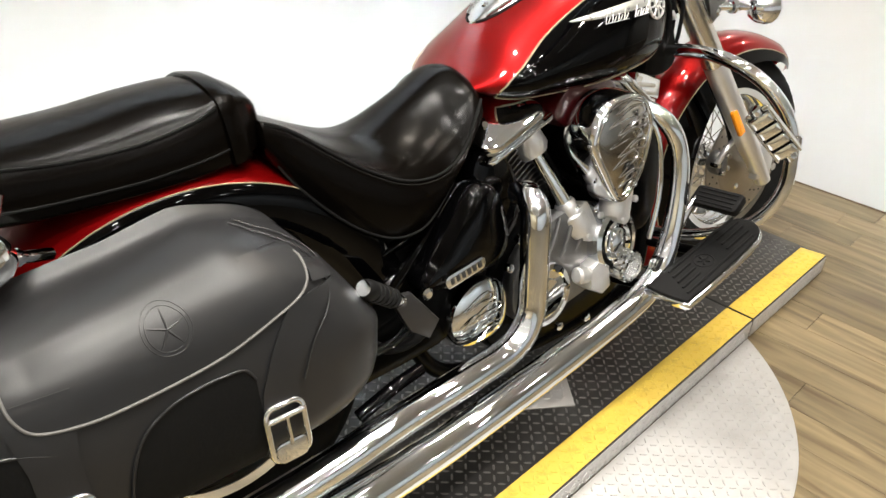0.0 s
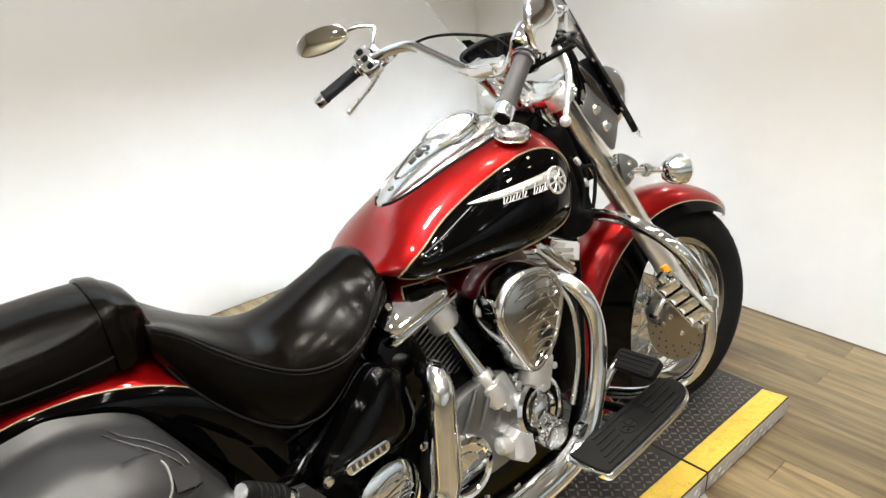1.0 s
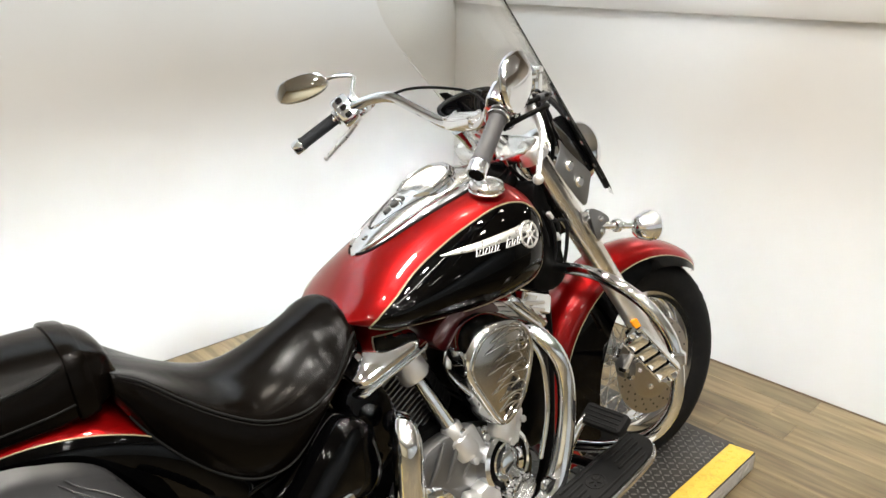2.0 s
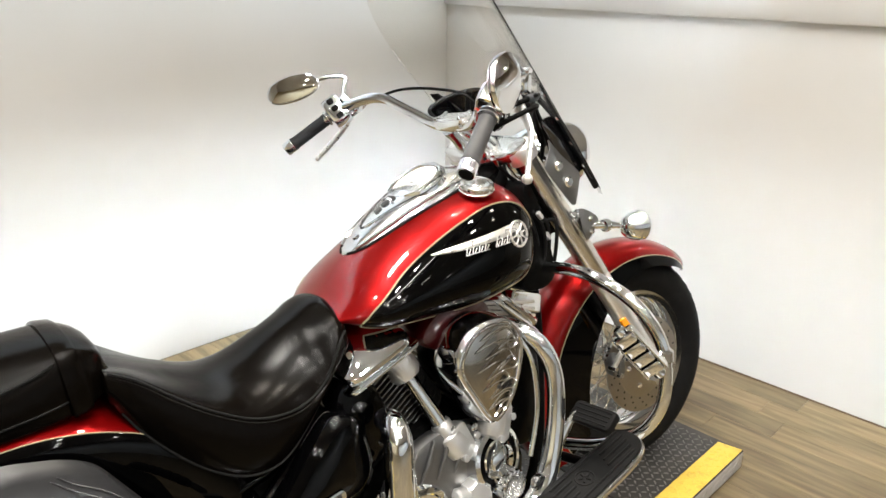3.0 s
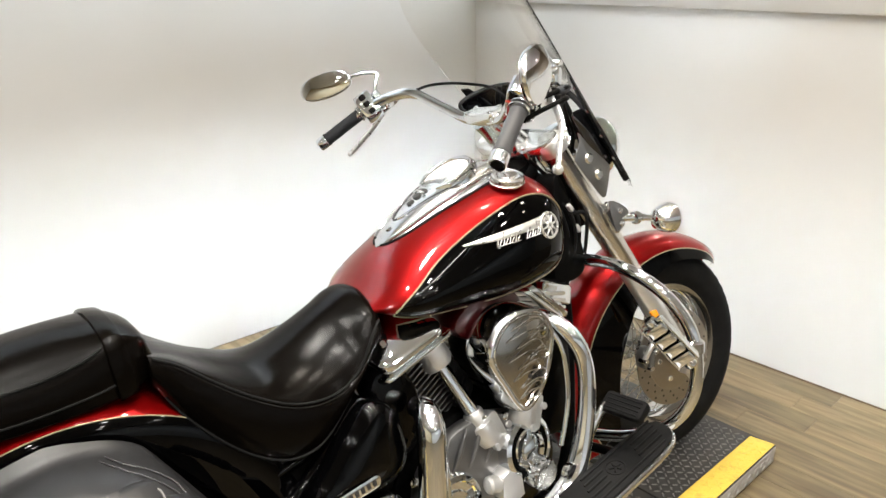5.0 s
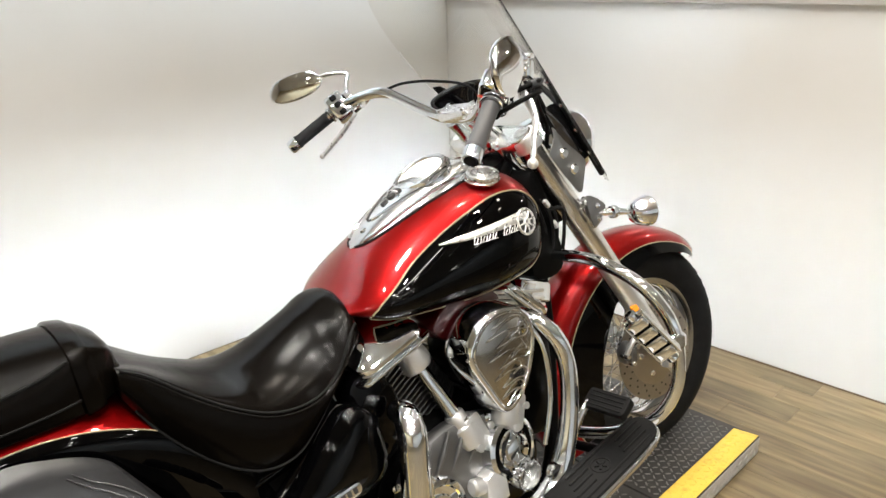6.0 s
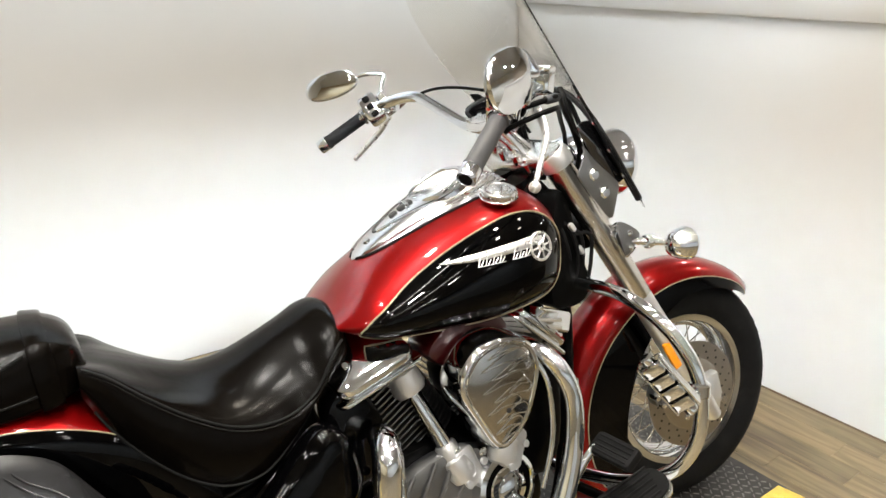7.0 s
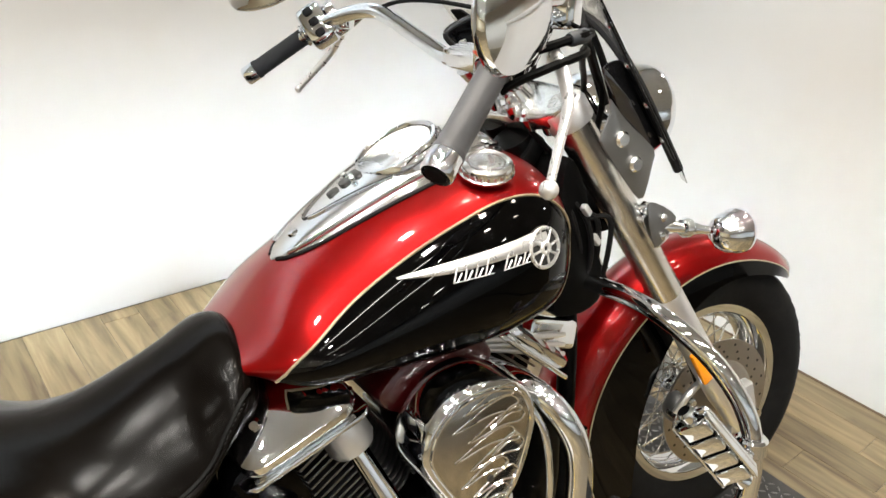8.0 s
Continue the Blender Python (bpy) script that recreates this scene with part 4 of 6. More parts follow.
for s in (-1, 1):
    bm = B()
    rows = []
    for i in range(61):
        d = 46 + 166 * i / 60
        a, rs = radians(d), stripe_r(d) - 0.0005
        depth = curve1([(46, 0.006), (60, 0.022), (90, 0.044), (120, 0.090), (150, 0.122), (190, 0.118), (212, 0.08)], d)
        row = []
        for r, y in ((rs, 0.0815), (rs - depth * 0.3, 0.0855), (rs - depth, 0.0865), (rs - depth, 0.0835), (rs - depth * 0.3, 0.0825), (rs - 0.001, 0.079)):
            row.append(FC + V((r * math.cos(a), s * y * fender_taper(d), r * math.sin(a))))
        rows.append(row)
    loft(bm, rows)
    fpart("fender_side", bm, BLACK, front_fender, "gloss black fender side", angle=60)
    bm = B()
    tube(bm, [FC + V((stripe_r(d) * math.cos(radians(d)), s * 0.0818 * fender_taper(d), stripe_r(d) * math.sin(radians(d)))) for d in (46 + 166 * k / 60 for k in range(61))], 0.0016, 6)
    fpart("pinstripe", bm, GOLD, front_fender)

# fork
fork = new("fork", None)
fork.parent = bike
fork["label"] = "raked telescopic fork with brushed steel covers"
FT, FB_ = V((-0.508, 0, 0.672)), V((-0.055, 0, -0.005))
FY = {-1: -0.145, 1: 0.115}
fd = (FB_ - FT).normalized()
for s in (-1, 1):
    o = V((0, FY[s], 0))
    bm = B()
    L = (FB_ - FT).length
    lathe(bm, [(0.0, 0.0), (0.031, 0.0), (0.0315, 0.004), (0.0315, 0.40), (0.030, 0.405), (0.0, 0.405)], FT + o, fd, 32)
    fpart("fork_cover", bm, STEEL, fork, "brushed steel fork cover")
    bm = B()
    lathe(bm, [(0.0285, 0.405), (0.0295, 0.41), (0.0295, L - 0.10), (0.026, L - 0.07), (0.024, L - 0.02), (0.022, L + 0.035), (0.0, L + 0.037)], FT + o, fd, 32, cap=False)
    fpart("fork_slider", bm, ALLOY, fork, "cast alloy lower fork leg")
    bm = B()
    lathe(bm, [(0.0, -0.042), (0.022, -0.042), (0.026, -0.038), (0.034, -0.036), (0.038, -0.030), (0.038, 0.002), (0.034, 0.004)], FT + o, fd, 32)
    fpart("fork_cap", bm, ALLOY, fork)
    bm = B()
    c = V((-0.085, FY[s], 0.03))
    slab(bm, [(-0.03, -0.05), (0.03, -0.05), (0.038, 0.0), (0.02, 0.06), (-0.02, 0.05)], 0.03, 0.006, Matrix.Translation(c + V((0.03, s * 0.0 + 0.015, 0))) @ SIDE)
    fpart("axle_clamp", bm, ALLOY, fork)
    # caliper behind the leg
    bm = B()
    m = Matrix.Translation((-0.05, s * 0.098 + 0.018, 0.02)) @ SIDE
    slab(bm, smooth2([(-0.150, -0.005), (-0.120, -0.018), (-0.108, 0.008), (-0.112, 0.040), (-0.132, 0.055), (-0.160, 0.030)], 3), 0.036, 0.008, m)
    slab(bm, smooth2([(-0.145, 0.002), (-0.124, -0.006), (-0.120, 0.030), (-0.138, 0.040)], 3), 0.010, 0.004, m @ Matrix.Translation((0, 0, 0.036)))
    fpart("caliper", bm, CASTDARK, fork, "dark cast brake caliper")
    for q in ((-0.185, 0.015), (-0.165, 0.060), (-0.205, 0.040)):
        bm = B()
        lathe(bm, [(0.009, -0.02), (0.009, 0.004), (0.006, 0.008), (0.0, 0.008)], (q[0], s * 0.120, q[1]), (0, s, 0), 12)
        fpart("caliper_bolt", bm, CHROME, fork)
    bm = B()
    tube(bm, spline([(-0.205, s * 0.118, 0.045), (-0.185, s * 0.128, 0.085), (-0.150, s * 0.125, 0.105)], 5), 0.008, 8)
    fpart("caliper_bridge", bm, ALLOY, fork)
    bm = B()
    slab(bm, rrect(0.024, 0.082, 0.004, 2), 0.012, 0.003, Matrix.Translation((-0.196, s * 0.165 if s > 0 else -0.160, 0.168)) @ SIDE @ Matrix.Rotation(radians(30), 4, "Z"))
    fpart("reflector", bm, AMBER, fork, "amber side reflector")
    bm = B()
    tube(bm, spline([(-0.43, s * 0.10, 0.55), (-0.36, s * 0.135, 0.42), (-0.25, s * 0.12, 0.26), (-0.18, s * 0.115, 0.16), (-0.13, s * 0.10, 0.08)], 6), 0.006, 8)
    fpart("brake_hose", bm, RUBBER, fork, "black brake hose")
bm = B()
lathe(bm, [(0.011, -0.15), (0.011, 0.15)], (0, 0, 0), (0, 1, 0), 20)
fpart("axle", bm, POLISHED, fork)
m = axes(FT - fd * 0.012 + V((0, -0.015, 0)), -fd, (0, 1, 0))
bm = B()
slab(bm, smooth2([(-0.15, -0.02), (-0.15, 0.03), (-0.06, 0.055), (0.06, 0.055), (0.15, 0.03), (0.15, -0.02), (0.08, -0.035), (-0.08, -0.035)], 3), 0.03, 0.006, m)
fpart("upper_clamp", bm, POLISHED, fork, "chrome upper triple clamp")
bm = B()
slab(bm, smooth2([(-0.095, -0.02), (-0.095, 0.02), (-0.05, 0.04), (0.05, 0.04), (0.095, 0.02), (0.095, -0.02), (0.0, -0.04)], 3), 0.05, 0.006, axes(FT + fd * 0.24 + V((0, -0.015, 0)), -fd, (0, 1, 0)))
lathe(bm, [(0.035, 0.0), (0.035, 0.22)], FT + V((-0.05, 0, 0)) + fd * 0.01, fd, 24)
fpart("lower_clamp", bm, FRAME, fork, "black lower triple clamp")

# headlight
bm = B()
HC = V((-0.338, 0.0, 0.655))
lathe(bm, [(0.0, -0.100), (0.028, -0.096), (0.054, -0.080), (0.072, -0.05), (0.078, 0.0), (0.080, 0.06), (0.083, 0.075), (0.0865, 0.09), (0.084, 0.105), (0.078, 0.112), (0.076, 0.105)], HC, (1, 0, -0.05), 48, cap=False)
headlight = fpart("headlight", bm, CHROME, None, "round chrome headlight bucket")
bm = B()
lathe(bm, [(0.077, 0.106), (0.055, 0.118), (0.03, 0.124), (0.0, 0.126)], HC, (1, 0, -0.05), 40, cap=False)
fpart("lens", bm, LENS, headlight)
bm = B()
lathe(bm, [(0.076, 0.10), (0.055, 0.06), (0.03, 0.035), (0.0, 0.03)], HC, (1, 0, -0.05), 40, cap=False)
fpart("reflector_bowl", bm, CHROME, headlight)

# windshield: a bowed, raked acrylic sheet
INNER = [(-0.490, 0.752), (-0.470, 0.765), (-0.448, 0.756), (-0.405, 0.690), (-0.372, 0.640), (-0.367, 0.629), (-0.395, 0.623), (-0.445, 0.673), (-0.470, 0.718)]
BRACKET = [(-0.488, 0.711), (-0.480, 0.705), (-0.465, 0.688), (-0.440, 0.664), (-0.395, 0.626), (-0.395, 0.602), (-0.408, 0.552), (-0.416, 0.548), (-0.428, 0.555), (-0.494, 0.636), (-0.500, 0.655), (-0.484, 0.690)]
WS_O, WS_D = V((-0.263, -0.025, 0.560)), V((-0.557, 0, 0.830))
W_HALF = [(0.0, 0.190), (0.03, 0.203), (0.10, 0.213), (0.22, 0.226), (0.36, 0.243), (0.50, 0.252), (0.62, 0.240), (0.70, 0.195), (0.745, 0.11), (0.755, 0.03)]
BOW = 1.6


def ws_point(s, y, lift=0.0):
    p = WS_O + WS_D * s
    n = V((WS_D.z, 0, -WS_D.x))
    return p + V((-BOW * y * y, y, 0)) + n * lift


def cut(s):
    """Half width of the arch cut out of the foot of the sheet round the headlight."""
    if s > 0.335:
        return 0.0
    return (0.160 + 0.12 * min(s, 0.16)) * max(1 - (max(s - 0.16, 0) / 0.175) ** 2.2, 0.0) ** 0.5


bm = B()
steps = [0.0, 0.03, 0.06, 0.10, 0.14, 0.18, 0.22, 0.26, 0.29, 0.31, 0.325, 0.331, 0.335, 0.35, 0.40, 0.44, 0.48, 0.53, 0.58, 0.62, 0.66, 0.70, 0.725, 0.745, 0.755]
for lift0, lift1 in ((0.0, 0.0026),):
    for s in (-1, 1):
        rows = []
        for q in steps:
            h, c = curve1(W_HALF, q), cut(q)
            outer = [ws_point(q, s * (c + (h - c) * k / 14), lift1) for k in range(15)]
            inner = [ws_point(q, s * (c + (h - c) * k / 14), lift0) for k in range(14, -1, -1)]
            rows.append(outer + inner)
        loft(bm, rows)
bmesh.ops.remove_doubles(bm, verts=bm.verts, dist=1e-5)
inside = [f for f in bm.faces if all(abs(v.co.y - WS_O.y) < 1e-6 for v in f.verts)]
bmesh.ops.delete(bm, geom=inside, context="FACES_ONLY")
shield = fpart("windshield", bm, GLASS, None, "tall clear acrylic windshield", angle=50)
shield.visible_shadow = False
bm = B()
arch = [ws_point(q, -cut(q), 0.002) for q in [0.02 + 0.315 * math.sin(math.pi / 2 * k / 30) for k in range(31)]]
arch += [ws_point(q, cut(q), 0.002) for q in [0.335 - 0.315 * (1 - math.cos(math.pi / 2 * k / 30)) for k in range(31)]]
tube(bm, arch, 0.0085, 8)
fpart("arch_trim", bm, RUBBER, shield, "black rubber trim round the headlight arch")
for s in (-1, 1):
    bm = B()
    slab(bm, smooth2(BRACKET, 2), 0.005, 0.0015,
         Matrix.Translation((0, s * 0.212 + 0.0025 - (0.0 if s < 0 else 0.025), 0)) @ SIDE)
    fpart("windshield_bracket", bm, GREYPLATE, shield, "grey steel bracket plate with two bolts")
    for q in ((-0.463, 0.648), (-0.434, 0.606)):
        bm = B()
        lathe(bm, [(0.013, 0.0), (0.013, 0.006), (0.009, 0.010), (0.0, 0.010)], (q[0], s * 0.214 - (0.0 if s < 0 else 0.025), q[1]), (0, s, 0), 20)
        fpart("bracket_bolt", bm, BRIGHT, shield)
    # black lower trim along the edge of the sheet, held by bolts
    bm = B()
    rows = []
    for i in range(25):
        q = 0.055 + 0.285 * i / 24
        h = curve1(W_HALF, q)
        wide = 0.050 * math.sin(math.pi * min(max((i + 1) / 26, 0.0), 1.0)) ** 0.5
        rows.append([ws_point(q, s * (h - 0.010 - wide * k / 4), -0.004) for k in range(5)] + [ws_point(q, s * (h - 0.010 - wide * k / 4), -0.0005) for k in range(4, -1, -1)])
    loft(bm, rows)
    fpart("lower_trim", bm, PLASTIC, shield, "black trim strip along the sheet's edge")
    for q in (0.10, 0.17, 0.245, 0.315):
        bm = B()
        n = V((WS_D.z, 0, -WS_D.x))
        lathe(bm, [(0.006, 0.0), (0.006, 0.004), (0.003, 0.006), (0.0, 0.006)], ws_point(q, s * (curve1(W_HALF, q) - 0.022), -0.003), -n, 12)
        fpart("trim_bolt", bm, CHROME, shield)
    bm = B()
    tube(bm, spline([(-0.43, s * 0.130, 0.69), (-0.47, s * 0.13, 0.79), (-0.475, s * 0.11, 0.84)], 6), 0.008, 8)
    tube(bm, spline([(-0.40, s * 0.128, 0.655), (-0.43, s * 0.125, 0.75), (-0.455, s * 0.10, 0.83)], 6), 0.006, 8)
    fpart("shield_stay", bm, PLASTIC, shield, "black windshield stay")

# black inner panel between the bracket and the sheet
for s in (-1, 1):
    bm = B()
    slab(bm, smooth2(INNER, 3), 0.006, 0.002,
         Matrix.Translation((0, s * 0.196 + 0.003 - (0.0 if s < 0 else 0.025), 0)) @ SIDE, dome=0.008)
    fpart("inner_panel", bm, SMOKED, shield, "black panel below the sheet")

# dark trim panel at the far foot of the sheet, with a rubber edge
LEFT_TRIM = smooth2([(-0.570, 0.800), (-0.520, 0.826), (-0.450, 0.842), (-0.390, 0.842), (-0.385, 0.810), (-0.405, 0.776), (-0.470, 0.770), (-0.540, 0.772)], 4)
bm = B()
slab(bm, LEFT_TRIM, 0.004, 0.001, Matrix.Translation((0, 0.172, 0)) @ SIDE)
fpart("trim_panel", bm, BLACK, shield, "dark smoky trim panel")
bm = B()
tube(bm, [V((x, 0.170, z)) for x, z in LEFT_TRIM + LEFT_TRIM[:1]], 0.0055, 8)
fpart("panel_edge", bm, RUBBER, shield, "black rubber edge")

# passing lamps on arms
for s in (-1, 1):
    bm = B()
    c = V((-0.236, s * 0.235, 0.468))
    lathe(bm, [(0.0, -0.036), (0.012, -0.034), (0.026, -0.024), (0.035, -0.006), (0.0375, 0.008), (0.0375, 0.011), (0.0395, 0.014), (0.0395, 0.024), (0.037, 0.028), (0.033, 0.030), (0.0, 0.033)], c, (1, 0, 0), 32)
    lamp = fpart("turn_signal", bm, CHROME, None, "chrome bullet turn signal on an arm")
    bm = B()
    tube(bm, spline([(-0.262, s * 0.225, 0.472), (-0.30, s * 0.205, 0.478), (-0.345, s * 0.185, 0.482)], 6), [0.010, 0.008, 0.008, 0.008, 0.010, 0.012, 0.012, 0.010, 0.010, 0.010, 0.010, 0.012, 0.012][:13], 12)
    lathe(bm, [(0.016, -0.008), (0.018, 0.0), (0.016, 0.008)], (-0.303, s * 0.204, 0.478), (1, 0, 0.1), 20)
    fpart("arm", bm, CHROME, lamp)
    bm = B()
    slab(bm, rrect(0.035, 0.07, 0.006, 2), 0.018, 0.003, Matrix.Translation((-0.352, s * 0.176 + 0.009, 0.478)) @ SIDE @ Matrix.Rotation(radians(33), 4, "Z"))
    lathe(bm, [(0.022, -0.01), (0.024, 0.0), (0.022, 0.01)], (-0.356, s * 0.172, 0.505), (0.6, 0, 0.8), 20)
    fpart("lamp_bracket", bm, CHROME, lamp)
    bm = B()
    slab(bm, smooth2([(-0.385, 0.523), (-0.370, 0.530), (-0.330, 0.508), (-0.322, 0.488), (-0.355, 0.452), (-0.368, 0.460)], 2), 0.004, 0.001, Matrix.Translation((0, s * 0.196 + 0.002, 0)) @ SIDE)
    fpart("clamp_plate", bm, GREYPLATE, lamp, "grey steel clamp plate with two bolts")
    for q in ((-0.352, 0.502), (-0.350, 0.470)):
        bm = B()
        lathe(bm, [(0.007, 0.0), (0.007, 0.004), (0.004, 0.006), (0.0, 0.006)], (q[0], s * 0.198, q[1]), (0, s, 0), 12)
        fpart("clamp_bolt", bm, CHROME, lamp)

# handlebar
bars = new("handlebar", None)
bars.parent = bike
bars["label"] = "wide swept-back chrome handlebar"
for s, end in ((1, V((-0.893, 0.415, 0.722))), (-1, V((-0.900, -0.464, 0.691)))):
    path = [V((-0.602, -0.018, 0.756)), V((-0.618, s * 0.078 - 0.018, 0.763)), V((-0.646, s * 0.158 - 0.018, 0.800)), V((-0.686, s * 0.252 - 0.018, 0.842)),
            V((-0.742, s * 0.342 - 0.018, 0.826)), V((-0.805, s * 0.395 - 0.018, 0.782)), end]
    pts = spline(path, 8)
    bm = B()
    tube(bm, pts, 0.0142, 18)
    fpart("bar_half", bm, CHROME, bars)
    d = (end - path[-2]).normalized()
    a = end - d * 0.145
    bm = B()
    lathe(bm, [(0.0, 0.0), (0.0195, 0.0), (0.0195, 0.004), (0.0170, 0.006), (0.0170, 0.112), (0.0185, 0.114), (0.0185, 0.120), (0.0, 0.120)], a, d, 28)
    fpart("grip", bm, GRIP if s < 0 else RUBBER, bars, "ribbed rubber grip")
    bm = B()
    lathe(bm, [(0.0175, 0.118), (0.0185, 0.121), (0.0185, 0.143), (0.0165, 0.146), (0.006, 0.146), (0.004, 0.143), (0.0, 0.143)], a, d, 28, cap=False)
    bar_end = fpart("bar_end", bm, CHROME, bars, "chrome bar end")
    # flat disc over the chrome end, coloured as the hollow's shade
    bm = B()
    lathe(bm, [(0.0125, 0.1462), (0.0125, 0.1468), (0.0, 0.1468)], a, d, 24, cap=False)
    fpart("bar_end_disc", bm, PLASTIC, bar_end, "flat black disc in place of the bar end's dark hollow")
    for q in (0.0, 0.009, 0.018):
        bm = B()
        lathe(bm, [(0.0185, 0.0), (0.0225, 0.001), (0.0230, 0.004), (0.0205, 0.007)], a - d * (q - 0.004), -d, 28)
        fpart("grip_collar", bm, CHROME if q != 0.009 else GRIP, bars)
    # switch housing
    sw = axes(a - d * 0.006, -d, (0.5, 0, 1))
    bm = B()
    slab(bm, rrect(0.082, 0.062, 0.016, 3), 0.052, 0.008, sw)
    slab(bm, rrect(0.054, 0.046, 0.014, 3), 0.022, 0.006, sw @ Matrix.Translation((0, 0, 0.0525)))
    fpart("switch_housing", bm, CHROME, bars, "chrome switch housing")
    for q in (-0.023, 0.001, 0.024):
        bm = B()
        slab(bm, rrect(0.015, 0.019, 0.005, 3), 0.007, 0.002, sw @ Matrix.Translation((q, 0.0285, 0.026)) @ Matrix.Rotation(radians(-90), 4, "X"))
        fpart("switch_button", bm, REDPLASTIC if s < 0 and q > 0.01 else PLASTIC, bars, "switch button")
    # lever holder, lever and its ball end
    hub = a - d * 0.052
    fwd = V((0.86, s * 0.42, -0.28)).normalized()
    bm = B()
    slab(bm, rrect(0.040, 0.100, 0.012, 3), 0.034, 0.008, axes(hub + fwd * 0.012 + V((0, 0, -0.012)), (0.1, 0, 1), fwd))
    fpart("lever_holder", bm, CHROME, bars, "chrome lever holder and reservoir")
    bm = B()
    po = V((0.016, s * 0.004, -0.020))
    tube(bm, [hub + d * 0.035 + po, hub + d * 0.01 + po, hub - d * 0.04 + po, hub - d * 0.085 + po], [0.012, 0.017, 0.016, 0.010], 16, flat=0.8)
    fpart("lever_perch", bm, CHROME, bars, "chrome lever perch")
    bm = B()
    lathe(bm, [(0.016, 0.0), (0.016, 0.014), (0.0145, 0.016)], hub - d * 0.012, -d, 24)
    fpart("perch_clamp", bm, PLASTIC, bars)
    tip = V((-0.766, 0.497, 0.683)) if s > 0 else V((-0.796, -0.510, 0.672))
    start = hub + fwd * 0.045 + V((0, 0, -0.008))
    mid = (start + tip) / 2 + V((0.022, 0.0, 0.012))
    bm = B()
    lp = spline([start, (start + mid) / 2 + V((0.004, 0, 0.006)), mid, (mid + tip) / 2, tip], 6)
    tube(bm, lp, [0.0125 - 0.0055 * i / (len(lp) - 1) for i in range(len(lp))], 12, flat=0.6)
    ball(bm, tip, 0.0085 if s > 0 else 0.0105, 14)
    fpart("lever", bm, PALESILVER, bars, "polished alloy lever")
    # mirror
    mc = V((-0.836, 0.452, 0.888)) if s > 0 else V((-0.850, -0.524, 0.846))
    mn = V((-0.72, -0.69, 0.12)).normalized() if s > 0 else V((-0.60, 0.80, -0.05)).normalized()
    mm = axes(mc, -mn, (-0.69, 0.72, -0.26) if s > 0 else (-0.80, -0.60, -0.12))
    k = 1.10 if s > 0 else 1.15
    shape = [(x * k, y * k * (0.82 if s > 0 else 1.08)) for x, y in smooth2([(-0.070, -0.012), (-0.052, 0.026), (0.0, 0.041), (0.055, 0.036), (0.078, 0.006), (0.062, -0.028), (0.005, -0.040), (-0.045, -0.034)], 5)]
    bm = B()
    slab(bm, shape, 0.014, 0.005, mm, dome=0.016)
    fpart("mirror", bm, CHROME, bars, "teardrop chrome mirror")
    bm = B()
    slab(bm, inset(shape, 0.005), 0.0012, 0.0004, mm @ Matrix.Translation((0, 0, -0.0014)))
    fpart("mirror_face", bm, MIRROR, bars, "silvered mirror glass")
    bm = B()
    stem = spline([hub + V((0.0, 0, 0.015)), hub + V((0.012, s * 0.002, 0.055)), hub + V((0.02, s * 0.012, 0.080)), mc + mm.to_3x3() @ V((-0.098, 0.0, 0.014)), mc + mm.to_3x3() @ V((-0.055, 0.0, 0.012))], 6)
    tube(bm, stem, 0.0058, 10)
    fpart("mirror_stem", bm, CHROME, bars)
bm = B()
slab(bm, rrect(0.020, 0.016, 0.006, 3), 0.011, 0.003, axes((-0.806, -0.396, 0.800), (-0.55, 0.25, 0.8), (0, 1, 0.2)))
fpart("stop_switch", bm, REDPLASTIC, bars, "red engine stop switch")
# brake fluid reservoir on the right
bm = B()
rm = axes((-0.694, -0.380, 0.822), (0.05, -0.05, 1), (0.8, 0.6, 0))
slab(bm, rrect(0.040, 0.036, 0.009, 3), 0.040, 0.006, rm)
res = fpart("brake_reservoir", bm, CHROME, bars, "chrome brake fluid reservoir")
bm = B()
slab(bm, rrect(0.044, 0.040, 0.010, 3), 0.012, 0.004, rm @ Matrix.Translation((0, 0, 0.041)))
fpart("reservoir_cap", bm, BRIGHT, res)
# risers and clamp
for s in (-1, 1):
    bm = B()
    tube(bm, [(-0.592, s * 0.042, 0.752), (-0.570, s * 0.046, 0.730), (-0.555, s * 0.048, 0.715), (-0.525, s * 0.055, 0.680)], [0.024, 0.021, 0.022, 0.028], 18)
    fpart("riser", bm, BRIGHT, bars, "chrome handlebar riser")
    bm = B()
    lathe(bm, [(0.029, -0.005), (0.032, 0.0), (0.029, 0.005)], (-0.527, s * 0.0545, 0.684), (-0.4, 0, 0.8), 24)
    fpart("riser_washer", bm, RUBBER, bars, "black rubber washer under the riser")
bm = B()
slab(bm, rrect(0.13, 0.052, 0.012, 3), 0.026, 0.006, axes((-0.602, 0, 0.757), (-0.35, 0, 1), (0, 1, 0)))
for k in range(5):
    slab(bm, rrect(0.126, 0.004, 0.001, 1), 0.003, 0.001, axes(V((-0.602, 0, 0.757)) + V((0.94, 0, 0.35)) * (-0.016 + 0.008 * k) + V((-0.35, 0, 0.94)) * 0.0255, (-0.35, 0, 1), (0, 1, 0)))
clamp = fpart("bar_clamp", bm, BRIGHT, bars, "ribbed alloy bar clamp")
for s in (-1, 1):
    for q in (-0.017, 0.017):
        bm = B()
        lathe(bm, [(0.006, 0.02), (0.006, 0.031), (0.0, 0.031)], V((-0.602, s * 0.052, 0.757)) + V((0.94, 0, 0.35)) * q, (-0.35, 0, 1), 10)
        fpart("clamp_bolt", bm, CHROME, clamp)
bm = B()
